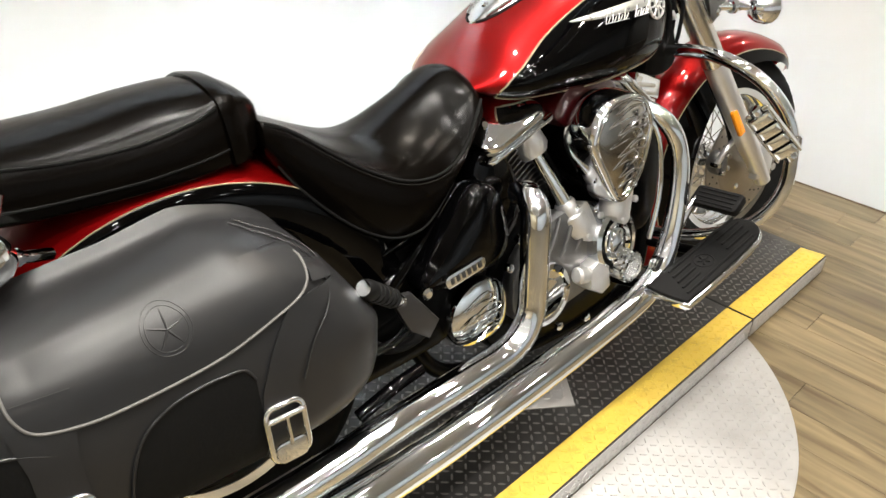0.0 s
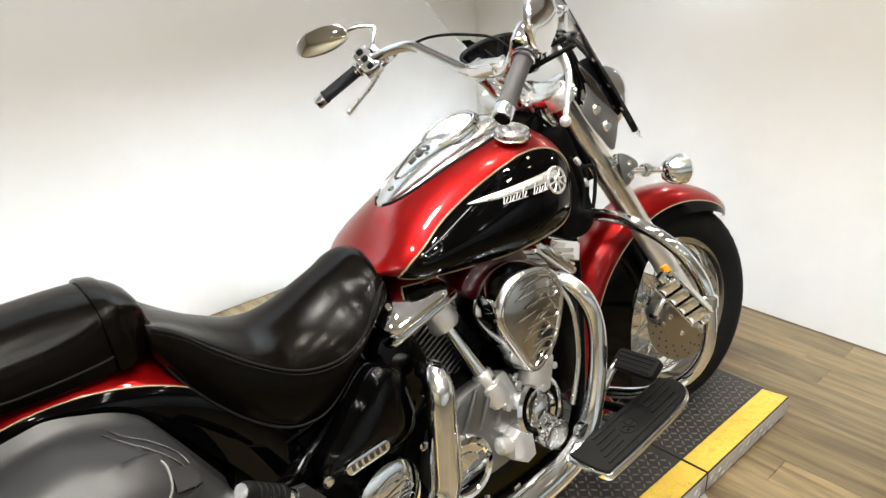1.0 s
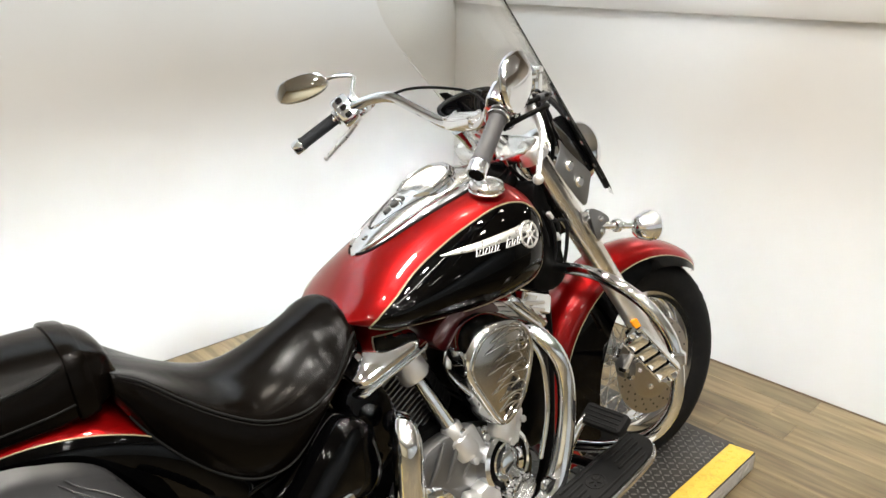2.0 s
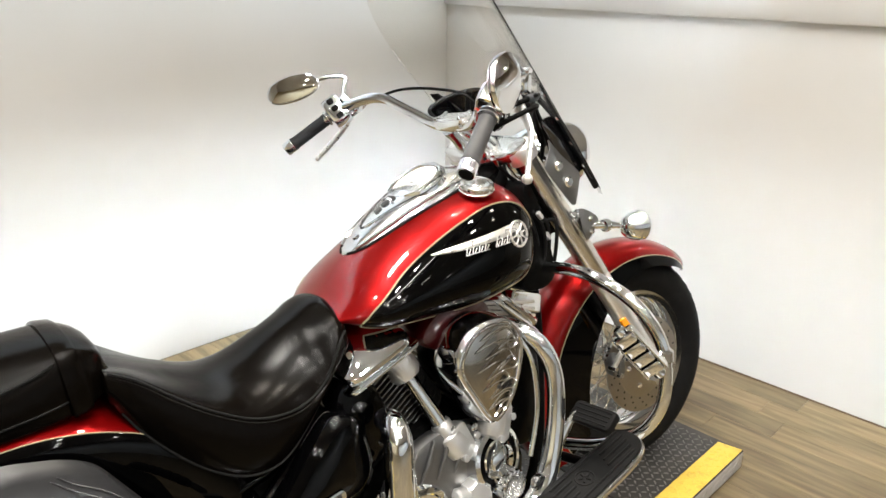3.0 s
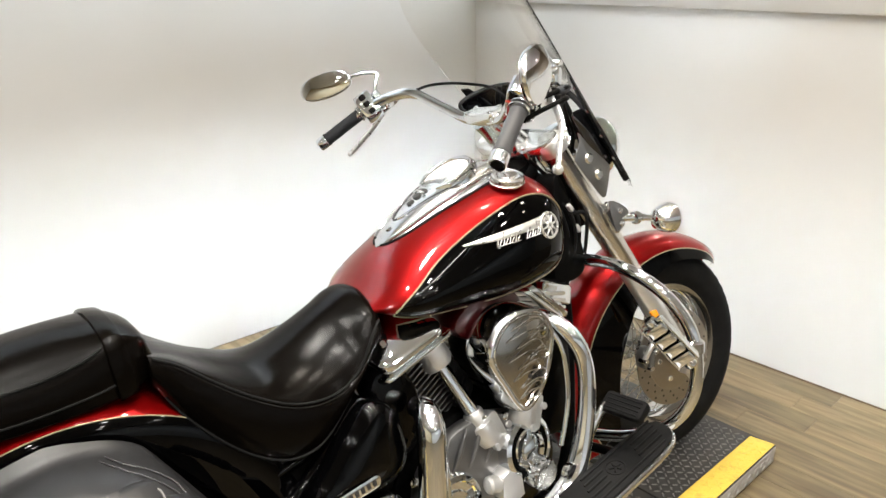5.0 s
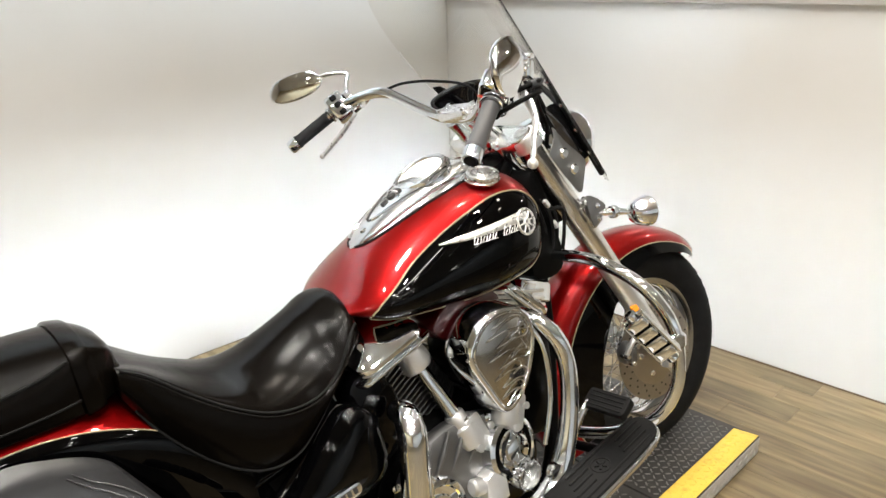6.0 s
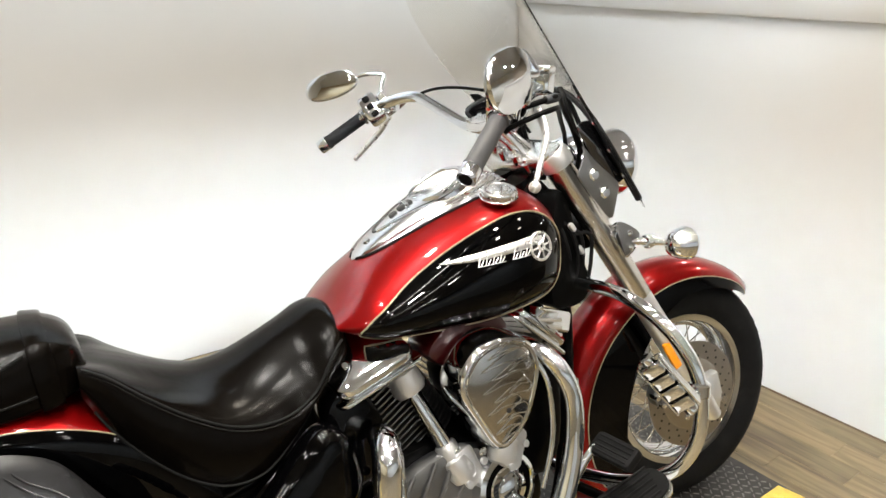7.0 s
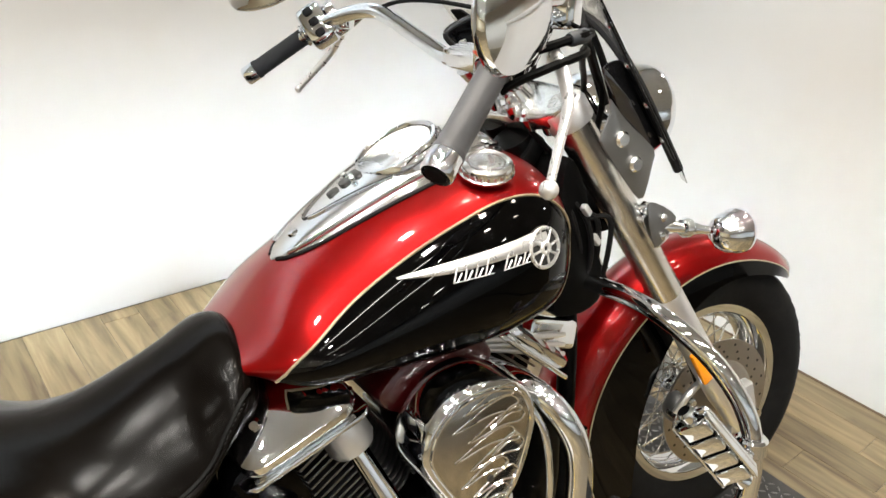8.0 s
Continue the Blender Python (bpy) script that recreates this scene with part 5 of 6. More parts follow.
lathe(bm, [(0.028, -0.02), (0.030, 0.0), (0.030, 0.016), (0.022, 0.022), (0.012, 0.024), (0.010, 0.030), (0.0, 0.030)], (-0.530, -0.015, 0.690), -fd, 24)
fpart("steering_nut", bm, CHROME, fork)
# added plate: keeps the tank's red out of the clamp's metal
bm = B()
slab(bm, rrect(0.20, 0.09, 0.02, 3), 0.03, 0.008, axes((-0.548, -0.012, 0.600), (-0.80, 0, 0.6), (0, 1, 0)))
fpart("added_shroud", bm, PLASTIC, bars, "black plate added behind the steering head, masks red reflections")
for q, r in (((-0.575, -0.075, 0.690), 0.011), ((-0.560, -0.100, 0.672), 0.013), ((-0.585, -0.030, 0.700), 0.010), ((-0.545, -0.130, 0.668), 0.009)):
    bm = B()
    lathe(bm, [(0.0, -0.02), (r * 0.8, -0.02), (r, -0.014), (r, 0.006), (r * 0.6, 0.010), (r * 0.55, 0.016), (0.0, 0.016)], q, (-0.5, -0.15, 0.85), 16)
    fpart("head_bolt", bm, CHROME, fork)
# cables
for pts, r in (([(-0.70, 0.27, 0.832), (-0.655, 0.18, 0.858), (-0.60, 0.08, 0.852), (-0.55, 0.01, 0.825), (-0.50, -0.02, 0.74)], 0.0038),
               ([(-0.805, -0.412, 0.785), (-0.783, -0.404, 0.792), (-0.716, -0.428, 0.813), (-0.680, -0.415, 0.818), (-0.630, -0.345, 0.812), (-0.555, -0.245, 0.790), (-0.490, -0.180, 0.748), (-0.460, -0.160, 0.69), (-0.46, -0.10, 0.52)], 0.0055),
               ([(-0.795, -0.414, 0.760), (-0.785, -0.421, 0.769), (-0.745, -0.436, 0.786), (-0.700, -0.432, 0.797), (-0.640, -0.350, 0.795), (-0.560, -0.240, 0.768), (-0.500, -0.165, 0.725), (-0.475, -0.12, 0.64), (-0.48, -0.07, 0.50)], 0.005),
               ([(-0.56, -0.10, 0.66), (-0.50, -0.13, 0.58), (-0.45, -0.11, 0.48), (-0.38, -0.09, 0.36)], 0.005),
               ([(-0.53, -0.09, 0.62), (-0.50, -0.145, 0.54), (-0.46, -0.13, 0.44), (-0.42, -0.10, 0.34)], 0.006)):
    bm = B()
    tube(bm, spline(pts, 8), r, 8)
    fpart("cable", bm, PLASTIC, bars, "black control cable")
bm = B()
lathe(bm, [(0.0, 0.0), (0.007, 0.0), (0.0085, 0.004), (0.0085, 0.026), (0.006, 0.032), (0.0, 0.032)], (-0.718, -0.428, 0.8125), (0.95, 0.20, 0.14), 16)
fpart("cable_sleeve", bm, SLEEVE, bars, "dark grey-blue rubber cable sleeve")

# ---- frame, engine, exhaust ----
frame_bm = B()
for s in (-1, 1):
    tube(frame_bm, spline([(1.16, s * 0.03, 0.80), (1.20, s * 0.05, 0.68), (1.17, s * 0.08, 0.42), (1.10, s * 0.11, 0.20), (0.95, s * 0.12, 0.15), (0.60, s * 0.12, 0.15), (0.42, s * 0.12, 0.22), (0.36, s * 0.11, 0.45), (0.40, s * 0.08, 0.68)], 8), 0.018, 12)
tube(frame_bm, [(1.20, 0, 0.86), (0.80, 0, 0.76), (0.45, 0, 0.68)], 0.03, 14)
part("frame", frame_bm, FRAME, bike, "black tubular steel frame")
bm = B()
lathe(bm, [(0.036, -0.12), (0.04, -0.1), (0.04, 0.08), (0.036, 0.1)], (1.17, 0, 0.90), (-0.53, 0, 0.85), 24)
part("steering_head", bm, FRAME, bike)
# added block for the dark wiring gap; keeps tank red off the fork
bm = B()
slab(bm, smooth2([(1.125, 0.70), (1.135, 0.80), (1.138, 0.90), (1.145, 0.950), (1.168, 0.955), (1.195, 0.90), (1.225, 0.80), (1.240, 0.71), (1.190, 0.68)], 3), 0.21, 0.012, side(0.105))
part("neck_filler", bm, PLASTIC, bike, "black block added in the dark wiring gap, blocks red reflections")
for k, (y, q) in enumerate(((-0.085, 0.0), (-0.095, 0.020), (-0.088, 0.045), (-0.098, 0.065))):
    bm = B()
    tube(bm, spline([(1.150 + q * 0.6, y, 0.915 - q), (1.165 + q, y - 0.020, 0.850), (1.185 + q * 0.8, y - 0.012, 0.780), (1.170 + q, y + 0.01, 0.700)], 6), 0.0055 - 0.0007 * (k % 2), 8)
    part("wire_loom", bm, RUBBER, bike, "black wire loom")
for q in ((1.178, -0.112, 0.872), (1.205, -0.108, 0.815)):
    bm = B()
    slab(bm, rrect(0.022, 0.012, 0.003, 2), 0.010, 0.002, axes(q, (0.2, -1, 0.2), (0.6, 0, -0.8)))
    part("wire_connector", bm, SILVERCAST, bike, "pale wire connector")
bm = B()
slab(bm, smooth2([(-0.02, 0.27), (0.0, 0.36), (0.25, 0.37), (0.46, 0.42), (0.48, 0.30), (0.25, 0.27)], 3), 0.05, 0.01, side(-0.11))
slab(bm, smooth2([(-0.02, 0.27), (0.0, 0.36), (0.25, 0.37), (0.46, 0.42), (0.48, 0.30), (0.25, 0.27)], 3), 0.05, 0.01, side(0.16))
part("swingarm", bm, FRAME, bike, "black swingarm")
bm = B()
slab(bm, smooth2([(0.24, 0.36), (0.24, 0.52), (0.34, 0.545), (0.46, 0.545), (0.58, 0.60), (0.62, 0.52), (0.58, 0.34), (0.40, 0.30)], 3), 0.26, 0.02, side(0.13))
part("battery_box", bm, PLASTIC, bike, "black under-seat box")
bm = B()
for q in (0.0, 0.045):
    tube(bm, [(0.335 + q, -0.150, 0.44 + q * 0.2), (0.455 + q * 0.8, -0.150, 0.545 + q * 0.1)], 0.013, 14)
part("seat_rail", bm, BLACK, bike, "gloss black rail under the seat")

engine = new("engine", None)
engine.parent = bike
engine["label"] = "air-cooled V-twin engine in chrome and cast alloy"


def epart(name, bm, material, label="", **kw):
    return part(name, bm, material, engine, label, **kw)


bm = B()
slab(bm, smooth2([(0.56, 0.24), (0.58, 0.38), (0.66, 0.46), (0.78, 0.49), (0.92, 0.47), (1.02, 0.38), (1.05, 0.27), (0.98, 0.18), (0.80, 0.15), (0.62, 0.17)], 4), 0.30, 0.02, side(0.16))
epart("crankcase", bm, FRAME, "black crankcase")
# shade around the lower engine is put into this cover's darker alloy
bm = B()
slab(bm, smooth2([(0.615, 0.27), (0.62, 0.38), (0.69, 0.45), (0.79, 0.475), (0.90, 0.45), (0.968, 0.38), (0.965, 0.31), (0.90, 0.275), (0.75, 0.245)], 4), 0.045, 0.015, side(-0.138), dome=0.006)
epart("timing_cover", bm, CASTDARK, "cast alloy side cover, shade put into its grey")

# ribs in the same shade-darkened alloy
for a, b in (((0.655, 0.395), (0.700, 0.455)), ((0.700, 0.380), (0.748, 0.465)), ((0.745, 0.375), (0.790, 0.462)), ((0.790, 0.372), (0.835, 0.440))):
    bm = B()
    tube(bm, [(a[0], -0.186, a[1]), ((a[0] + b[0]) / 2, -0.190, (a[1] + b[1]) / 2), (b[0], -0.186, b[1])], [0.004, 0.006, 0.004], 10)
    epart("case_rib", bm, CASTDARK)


def cylinder(name, foot, head, r):
    foot, head = V(foot), V(head)
    d = (head - foot).normalized()
    L = (head - foot).length
    bm = B()
    lathe(bm, [(r * 0.8, 0.0), (r * 0.8, L)], foot, d, 32)
    epart("barrel", bm, FRAME, "black cylinder barrel")
    n = int(L / 0.0125)
    m = axes(foot, d, (1, 0, 0.2))
    bm = B()
    slab(bm, rrect(2 * r, 2 * r * 1.02, r * 0.55, 6), 0.0042, 0.001, Matrix.Identity(4))
    fin = finish(bm, "cooling_fin", FIN)
    for k in range(n):
        ob = new("cooling_fin", fin)
        ob.parent = engine
        ob.matrix_basis = m @ Matrix.Translation((0, 0, 0.010 + k * 0.0125))
    return d


cylinder("rear", (0.775, -0.02, 0.46), (0.665, -0.02, 0.635), 0.098)
df = cylinder("front", (0.90, 0.02, 0.46), (1.055, 0.02, 0.640), 0.098)


def rocker(centre, d, label):
    """Chrome rocker box of two stacked plates with a ribbed crown."""
    m = axes(centre, d, (1, 0, 0))
    bm = B()
    slab(bm, rrect(0.192, 0.32, 0.020, 5), 0.009, 0.003, m)
    slab(bm, rrect(0.172, 0.165, 0.030, 5), 0.026, 0.011, m @ Matrix.Translation((0, -0.074, 0.030)) @ Matrix.Rotation(radians(18), 4, "X"), dome=0.010)
    epart("rocker_box", bm, CHROME, label)
    # black plate added over the flange, masks its red reflections
    bm = B()
    slab(bm, rrect(0.150, 0.280, 0.024, 5), 0.012, 0.004, m @ Matrix.Translation((0, 0.012, 0.0095)))
    epart("flange_mask", bm, PLASTIC, "black plate added over the flange, masks reflections")
    for k in (-1, 1):
        for q in (-0.11, 0.11):
            bm = B()
            lathe(bm, [(0.007, 0.0), (0.007, 0.008), (0.0, 0.009)], m @ V((k * 0.087, q, 0.013)), d, 10)
            epart("rocker_bolt", bm, CHROME)


rocker((0.655, -0.025, 0.655), V((-0.33, 0, 0.944)), "chrome rocker box of the rear cylinder")
rocker((1.060, 0.02, 0.645), df, "chrome rocker box of the front cylinder")

# pushrod tubes with their collars
for top, foot in (((0.728, -0.112, 0.628), (0.797, -0.170, 0.455)), ((0.985, -0.16, 0.60), (0.915, -0.19, 0.47))):
    top, foot = V(top), V(foot)
    d = (foot - top).normalized()
    L = (foot - top).length
    bm = B()
    lathe(bm, [(0.028, -0.02), (0.036, -0.012), (0.037, 0.022), (0.030, 0.034), (0.019, 0.037)], top, d, 28)
    epart("tube_collar", bm, ALLOY, "pale matt alloy pushrod collar")
    bm = B()
    lathe(bm, [(0.0175, 0.03), (0.0175, L - 0.03), (0.0, L - 0.03)], top, d, 24)
    epart("pushrod_tube", bm, CHROME, "chrome pushrod tube")
    bm = B()
    lathe(bm, [(0.021, L - 0.035), (0.024, L - 0.03), (0.024, L - 0.005), (0.030, L), (0.032, L + 0.035), (0.026, L + 0.05), (0.0, L + 0.05)], top, d, 28)
    slab(bm, rrect(0.085, 0.05, 0.012, 3), 0.035, 0.006, axes(foot + d * 0.02 + V((0.015, 0.012, -0.005)), (0.1, -1, 0.2), d))
    for q in (-0.03, 0.03):
        lathe(bm, [(0.008, 0), (0.008, 0.006), (0.0, 0.007)], foot + d * 0.03 + V((0.02 + q * 0.6, -0.030, q * 0.7)), (0.1, -1, 0.2), 10)
    epart("lifter_block", bm, ALLOY, "cast alloy lifter block")

bm = B()
slab(bm, smooth2([(0.535, 0.46), (0.540, 0.60), (0.570, 0.652), (0.615, 0.648), (0.650, 0.602), (0.668, 0.535), (0.655, 0.470), (0.60, 0.44)], 3), 0.085, 0.014, side(-0.070))
epart("regulator_cover", bm, BLACK, "black cover behind the rear pipe")
# spark plug lead and bracket clutter behind the rear rocker box
bm = B()
tube(bm, spline([(0.625, -0.10, 0.70), (0.61, -0.14, 0.685), (0.62, -0.15, 0.655), (0.65, -0.12, 0.62)], 6), 0.006, 8)
for q in ((0.600, -0.125, 0.690), (0.622, -0.135, 0.676)):
    lathe(bm, [(0.008, 0), (0.010, 0.006), (0.006, 0.014), (0.0, 0.014)], q, (-0.3, -0.8, 0.4), 12)
epart("plug_lead", bm, CHROME)

# air cleaner: chrome shell with a raised flame relief
PLATE_LINE = smooth2([(0.783, 0.632), (0.797, 0.668), (0.826, 0.696), (0.866, 0.708), (0.908, 0.706), (0.950, 0.686), (0.970, 0.640), (0.962, 0.590), (0.936, 0.528), (0.896, 0.488), (0.868, 0.482), (0.846, 0.500), (0.816, 0.552), (0.790, 0.600)], 5)
bm = B()
rings = []
for grow, y in ((0.000, -0.165), (0.008, -0.180), (0.009, -0.188), (0.007, -0.206), (0.004, -0.232), (0.0015, -0.2440), (-0.002, -0.2480), (-0.006, -0.2490), (-0.010, -0.2470)):
    rings.append([V((x, y, z)) for x, z in inset(PLATE_LINE, -grow)])
loft(bm, rings)
air = part("air_cleaner", bm, CHROME, bike, "teardrop chrome air cleaner with flame relief", angle=60)
bm = B()
slab(bm, inset(PLATE_LINE, 0.012), 0.004, 0.001, side(-0.2455))
part("cover_plate", bm, PLATE_METAL, air, "polished flat cover plate")
bm = B()
loop = inset(PLATE_LINE, 0.0105)
tube(bm, [V((x, -0.2492, z)) for x, z in loop + loop[:1]], 0.0022, 6)
part("cover_rim", bm, CHROME, air)
bm = B()
lathe(bm, [(0.006, 0.0), (0.005, 0.002), (0.0, 0.002)], (0.888, -0.2492, 0.560), (0, -1, 0), 14)
part("cover_screw", bm, INK, air)


def flame(bm, x, z, length, h, y, k=1.0):
    """One raised lick of flame: a wavy closed hairpin, its root ahead and its tip behind."""
    n = 22
    up, dn = [], []
    for q in range(n + 1):
        u = q / n
        wave = 0.0050 * k * math.sin(4.6 * u) - 0.009 * k * u * u
        half = h * 0.5 * min(u / 0.14, 1.0) ** 0.5 * max(1 - max(u - 0.14, 0.0) / 0.86, 0.0) ** 0.8
        up.append(V((x + length * (1 - u), y, z + wave + half)))
        dn.append(V((x + length * (1 - u), y, z + wave - half)))
    tube(bm, up + dn[::-1], 0.0017 * k, 6)


for x, z, L, h in ((0.832, 0.690, 0.105, 0.015), (0.812, 0.668, 0.126, 0.020), (0.838, 0.645, 0.112, 0.020), (0.815, 0.622, 0.118, 0.018), (0.842, 0.599, 0.106, 0.021),
                   (0.828, 0.576, 0.092, 0.016), (0.848, 0.554, 0.090, 0.019), (0.846, 0.531, 0.076, 0.015), (0.862, 0.512, 0.056, 0.013), (0.885, 0.655, 0.060, 0.010), (0.885, 0.610, 0.056, 0.010)):
    bm = B()
    flame(bm, x + L * 0.12, z, L * 0.88, h * 1.25, -0.2494)
    part("flame_line", bm, CHROME, air, "raised flame line")
bm = B()
slab(bm, smooth2([(0.81, 0.60), (0.83, 0.69), (0.90, 0.71), (0.95, 0.66), (0.94, 0.57), (0.88, 0.51)], 4), 0.12, 0.01, side(-0.06))
part("backing_plate", bm, FRAME, air, "black intake housing")
# red cover whose colour carries the tank's shade
bm = B()
slab(bm, smooth2([(0.768, 0.675), (0.79, 0.712), (0.85, 0.742), (0.92, 0.738), (0.965, 0.70), (0.93, 0.66), (0.82, 0.64)], 4), 0.10, 0.012, side(-0.055))
part("intake_cover", bm, REDSHADE, air, "red intake cover, darkened for the shade under the tank")

# lower covers
bm = B()
lathe(bm, [(0.075, 0.0), (0.078, 0.006), (0.072, 0.016), (0.060, 0.018), (0.056, 0.014), (0.040, 0.014), (0.038, 0.020), (0.0, 0.022)], (0.692, -0.180, 0.305), (0, -1, 0), 44)
epart("round_cover", bm, CHROME, "round chrome engine cover")
bm = B()
fluted = [((0.0365 + 0.0018 * math.cos(18 * t)) * math.cos(t) + 0.912, (0.0365 + 0.0018 * math.cos(18 * t)) * math.sin(t) + 0.312) for t in (2 * math.pi * k / 108 for k in range(108))]
slab(bm, fluted, 0.055, 0.006, side(-0.195))
oil = epart("oil_filter", bm, CHROME, "fluted chrome oil filter cap")
bm = B()
lathe(bm, [(0.030, 0.0), (0.031, 0.003), (0.026, 0.004), (0.025, 0.001), (0.0, 0.001)], (0.912, -0.2495, 0.312), (0, -1, 0), 32)
part("cap_ring", bm, POLISHED, oil)
bm = B()
slab(bm, [(0.802, 0.285), (0.806, 0.338), (0.828, 0.348), (0.866, 0.326), (0.870, 0.272), (0.842, 0.260)], 0.050, 0.010, side(-0.175))
pump = epart("pump_box", bm, ALLOY, "pale alloy pump housing")
bm = B()
lathe(bm, [(0.020, 0), (0.020, 0.025), (0.014, 0.030)], (0.806, -0.203, 0.318), (-1, 0, 0.2), 20)
part("pump_boss", bm, ALLOY, pump)
bm = B()
lathe(bm, [(0.07, -0.02), (0.075, 0.0), (0.075, 0.035), (0.065, 0.04), (0.06, 0.032), (0.05, 0.032), (0.045, 0.04), (0.0, 0.042)], (0.90, -0.175, 0.365), (0.1, -1, 0.1), 40)
cam_cover = epart("cam_cover", bm, CHROME, "chrome cam cover ring")
bm = B()
lathe(bm, [(0.060, 0.030), (0.060, 0.036), (0.0, 0.037)], (0.90, -0.175, 0.365), (0.1, -1, 0.1), 36, cap=False)
part("cover_recess", bm, FRAME, cam_cover, "black recess in the ring")
bm = B()
lathe(bm, [(0.034, 0.030), (0.035, 0.044), (0.028, 0.048), (0.0, 0.049)], (0.906, -0.175, 0.362), (0.1, -1, 0.1), 32, cap=False)
part("cover_boss", bm, CHROME, cam_cover)
for q in ((0.60, 0.40), (0.63, 0.455), (0.74, 0.205), (0.83, 0.19), (0.86, 0.455), (0.965, 0.37), (0.66, 0.21), (0.80, 0.47)):
    bm = B()
    lathe(bm, [(0.010, -0.004), (0.010, 0.006), (0.006, 0.009), (0.0, 0.009)], (q[0], -0.182, q[1]), (0, -1, 0), 12)
    epart("case_bolt", bm, CHROME)
# head below the tank at the front
bm = B()
slab(bm, rrect(0.12, 0.05, 0.01, 3), 0.10, 0.006, axes((1.10, -0.02, 0.66), (0.15, -1, 0.1), (1, 0, -0.35)))
epart("coil_cover", bm, CHROME, "chrome coil cover")
bm = B()
for k in range(3):
    tube(bm, [(0.93 + 0.02 * k, -0.13 + 0.01 * k, 0.715 - 0.016 * k), (1.13, -0.125, 0.668 - 0.018 * k)], 0.0045, 8)
epart("fuel_rail", bm, ALLOY)

# side cover with a plain badge, and the flame cover below it
COVER = smooth2([(0.365, 0.440), (0.375, 0.475), (0.415, 0.520), (0.470, 0.580), (0.515, 0.612), (0.560, 0.590), (0.580, 0.530), (0.582, 0.475), (0.555, 0.440), (0.505, 0.428), (0.43, 0.425)], 4)
bm = B()
slab(bm, COVER, 0.07, 0.02, side(-0.145), dome=0.012)
cover = part("side_cover", bm, BLACK, bike, "gloss black side cover with a chrome badge", angle=60)
bd = V((0.985, 0, 0.17)).normalized()
bm = B()
slab(bm, rrect(0.098, 0.026, 0.011, 4), 0.004, 0.0015, axes((0.453, -0.224, 0.458), (0, -1, 0.0), bd))
part("badge", bm, CHROME, cover, "chrome badge plate")
bm = B()
for k in range(6):
    m = axes(V((0.453, -0.2285, 0.458)) + bd * (-0.034 + 0.0137 * k), (0, -1, 0), bd)
    slab(bm, rrect(0.008, 0.013, 0.001, 1), 0.001, 0.0003, m)
part("badge_bars", bm, INK, cover, "row of plain dark bars")
bm = B()
lathe(bm, [(0.012, 0), (0.012, 0.008), (0.007, 0.012), (0, 0.012)], (0.372, -0.205, 0.438), (0, -1, 0), 18)
part("cover_bolt", bm, CHROME, cover)
FL = smooth2([(0.425, 0.330), (0.440, 0.380), (0.490, 0.412), (0.545, 0.405), (0.572, 0.365), (0.566, 0.300), (0.520, 0.275), (0.450, 0.283)], 4)
bm = B()
slab(bm, FL, 0.05, 0.012, side(-0.155), dome=0.008)
fc = part("pivot_cover", bm, CHROME, bike, "chrome pivot cover with flame relief")
bm = B()
for x, z, L, h in ((0.455, 0.375, 0.08, 0.018), (0.462, 0.350, 0.085, 0.018), (0.468, 0.325, 0.08, 0.018), (0.475, 0.302, 0.065, 0.014), (0.445, 0.340, 0.05, 0.012)):
    bm = B()
    flame(bm, x, z, L, h, -0.2145, 0.9)
    part("flame_line", bm, CHROME, fc)
# rear frame tubes, the swingarm's link and a drain hose between the side cover and the bag
for pts, r, name, material, label in (
        ([(0.505, -0.125, 0.545), (0.468, -0.135, 0.512), (0.400, -0.140, 0.478), (0.334, -0.138, 0.447), (0.290, -0.130, 0.425)], 0.015, "rear_frame_tube", BLACK, "gloss black rear frame tube"),
        ([(0.440, -0.120, 0.545), (0.402, -0.128, 0.523), (0.350, -0.130, 0.512), (0.300, -0.128, 0.500)], 0.012, "rear_frame_tube", BLACK, "gloss black rear frame tube"),
        ([(0.255, -0.185, 0.372), (0.271, -0.190, 0.357), (0.300, -0.190, 0.343), (0.330, -0.190, 0.340), (0.368, -0.185, 0.345), (0.395, -0.165, 0.350)], 0.010, "drain_hose", RUBBER, "black rubber hose")):
    bm = B()
    tube(bm, spline(pts, 6), r, 12)
    part(name, bm, material, bike, label)
# passenger peg
pa, pc = V((0.190, -0.305, 0.552)), V((0.298, -0.245, 0.462))
pd = (pc - pa).normalized()
bm = B()
prof = [(0.0, -0.002), (0.013, -0.002), (0.016, 0.002)]
for k in range(6):
    h = 0.012 + k * 0.016
    prof += [(0.0175, h), (0.0175, h + 0.011), (0.0155, h + 0.013), (0.0155, h + 0.015)]
prof += [(0.014, 0.112), (0.0, 0.112)]
lathe(bm, prof, pa, pd, 20)
peg = part("passenger_peg", bm, RUBBER, bike, "folding passenger foot peg with ribbed rubber")
bm = B()
lathe(bm, [(0.0, -0.004), (0.013, -0.004), (0.013, 0.0), (0.0, 0.0)], pa, pd, 20)
part("peg_cap", bm, CHROME, peg)
bm = B()
lathe(bm, [(0.011, 0.11), (0.012, 0.115), (0.012, 0.14), (0.009, 0.145)], pa, pd, 18)
part("peg_pivot", bm, CHROME, peg)
bm = B()
slab(bm, [(0.275, 0.475), (0.320, 0.470), (0.375, 0.395), (0.350, 0.365), (0.310, 0.395)], 0.014, 0.003, side(-0.225))
part("peg_bracket", bm, FRAMEGREY, peg, "dark grey peg bracket")
bm = B()
tube(bm, spline([(0.20, -0.20, 0.37), (0.28, -0.205, 0.365), (0.33, -0.20, 0.385), (0.36, -0.19, 0.42)], 6), 0.010, 10)
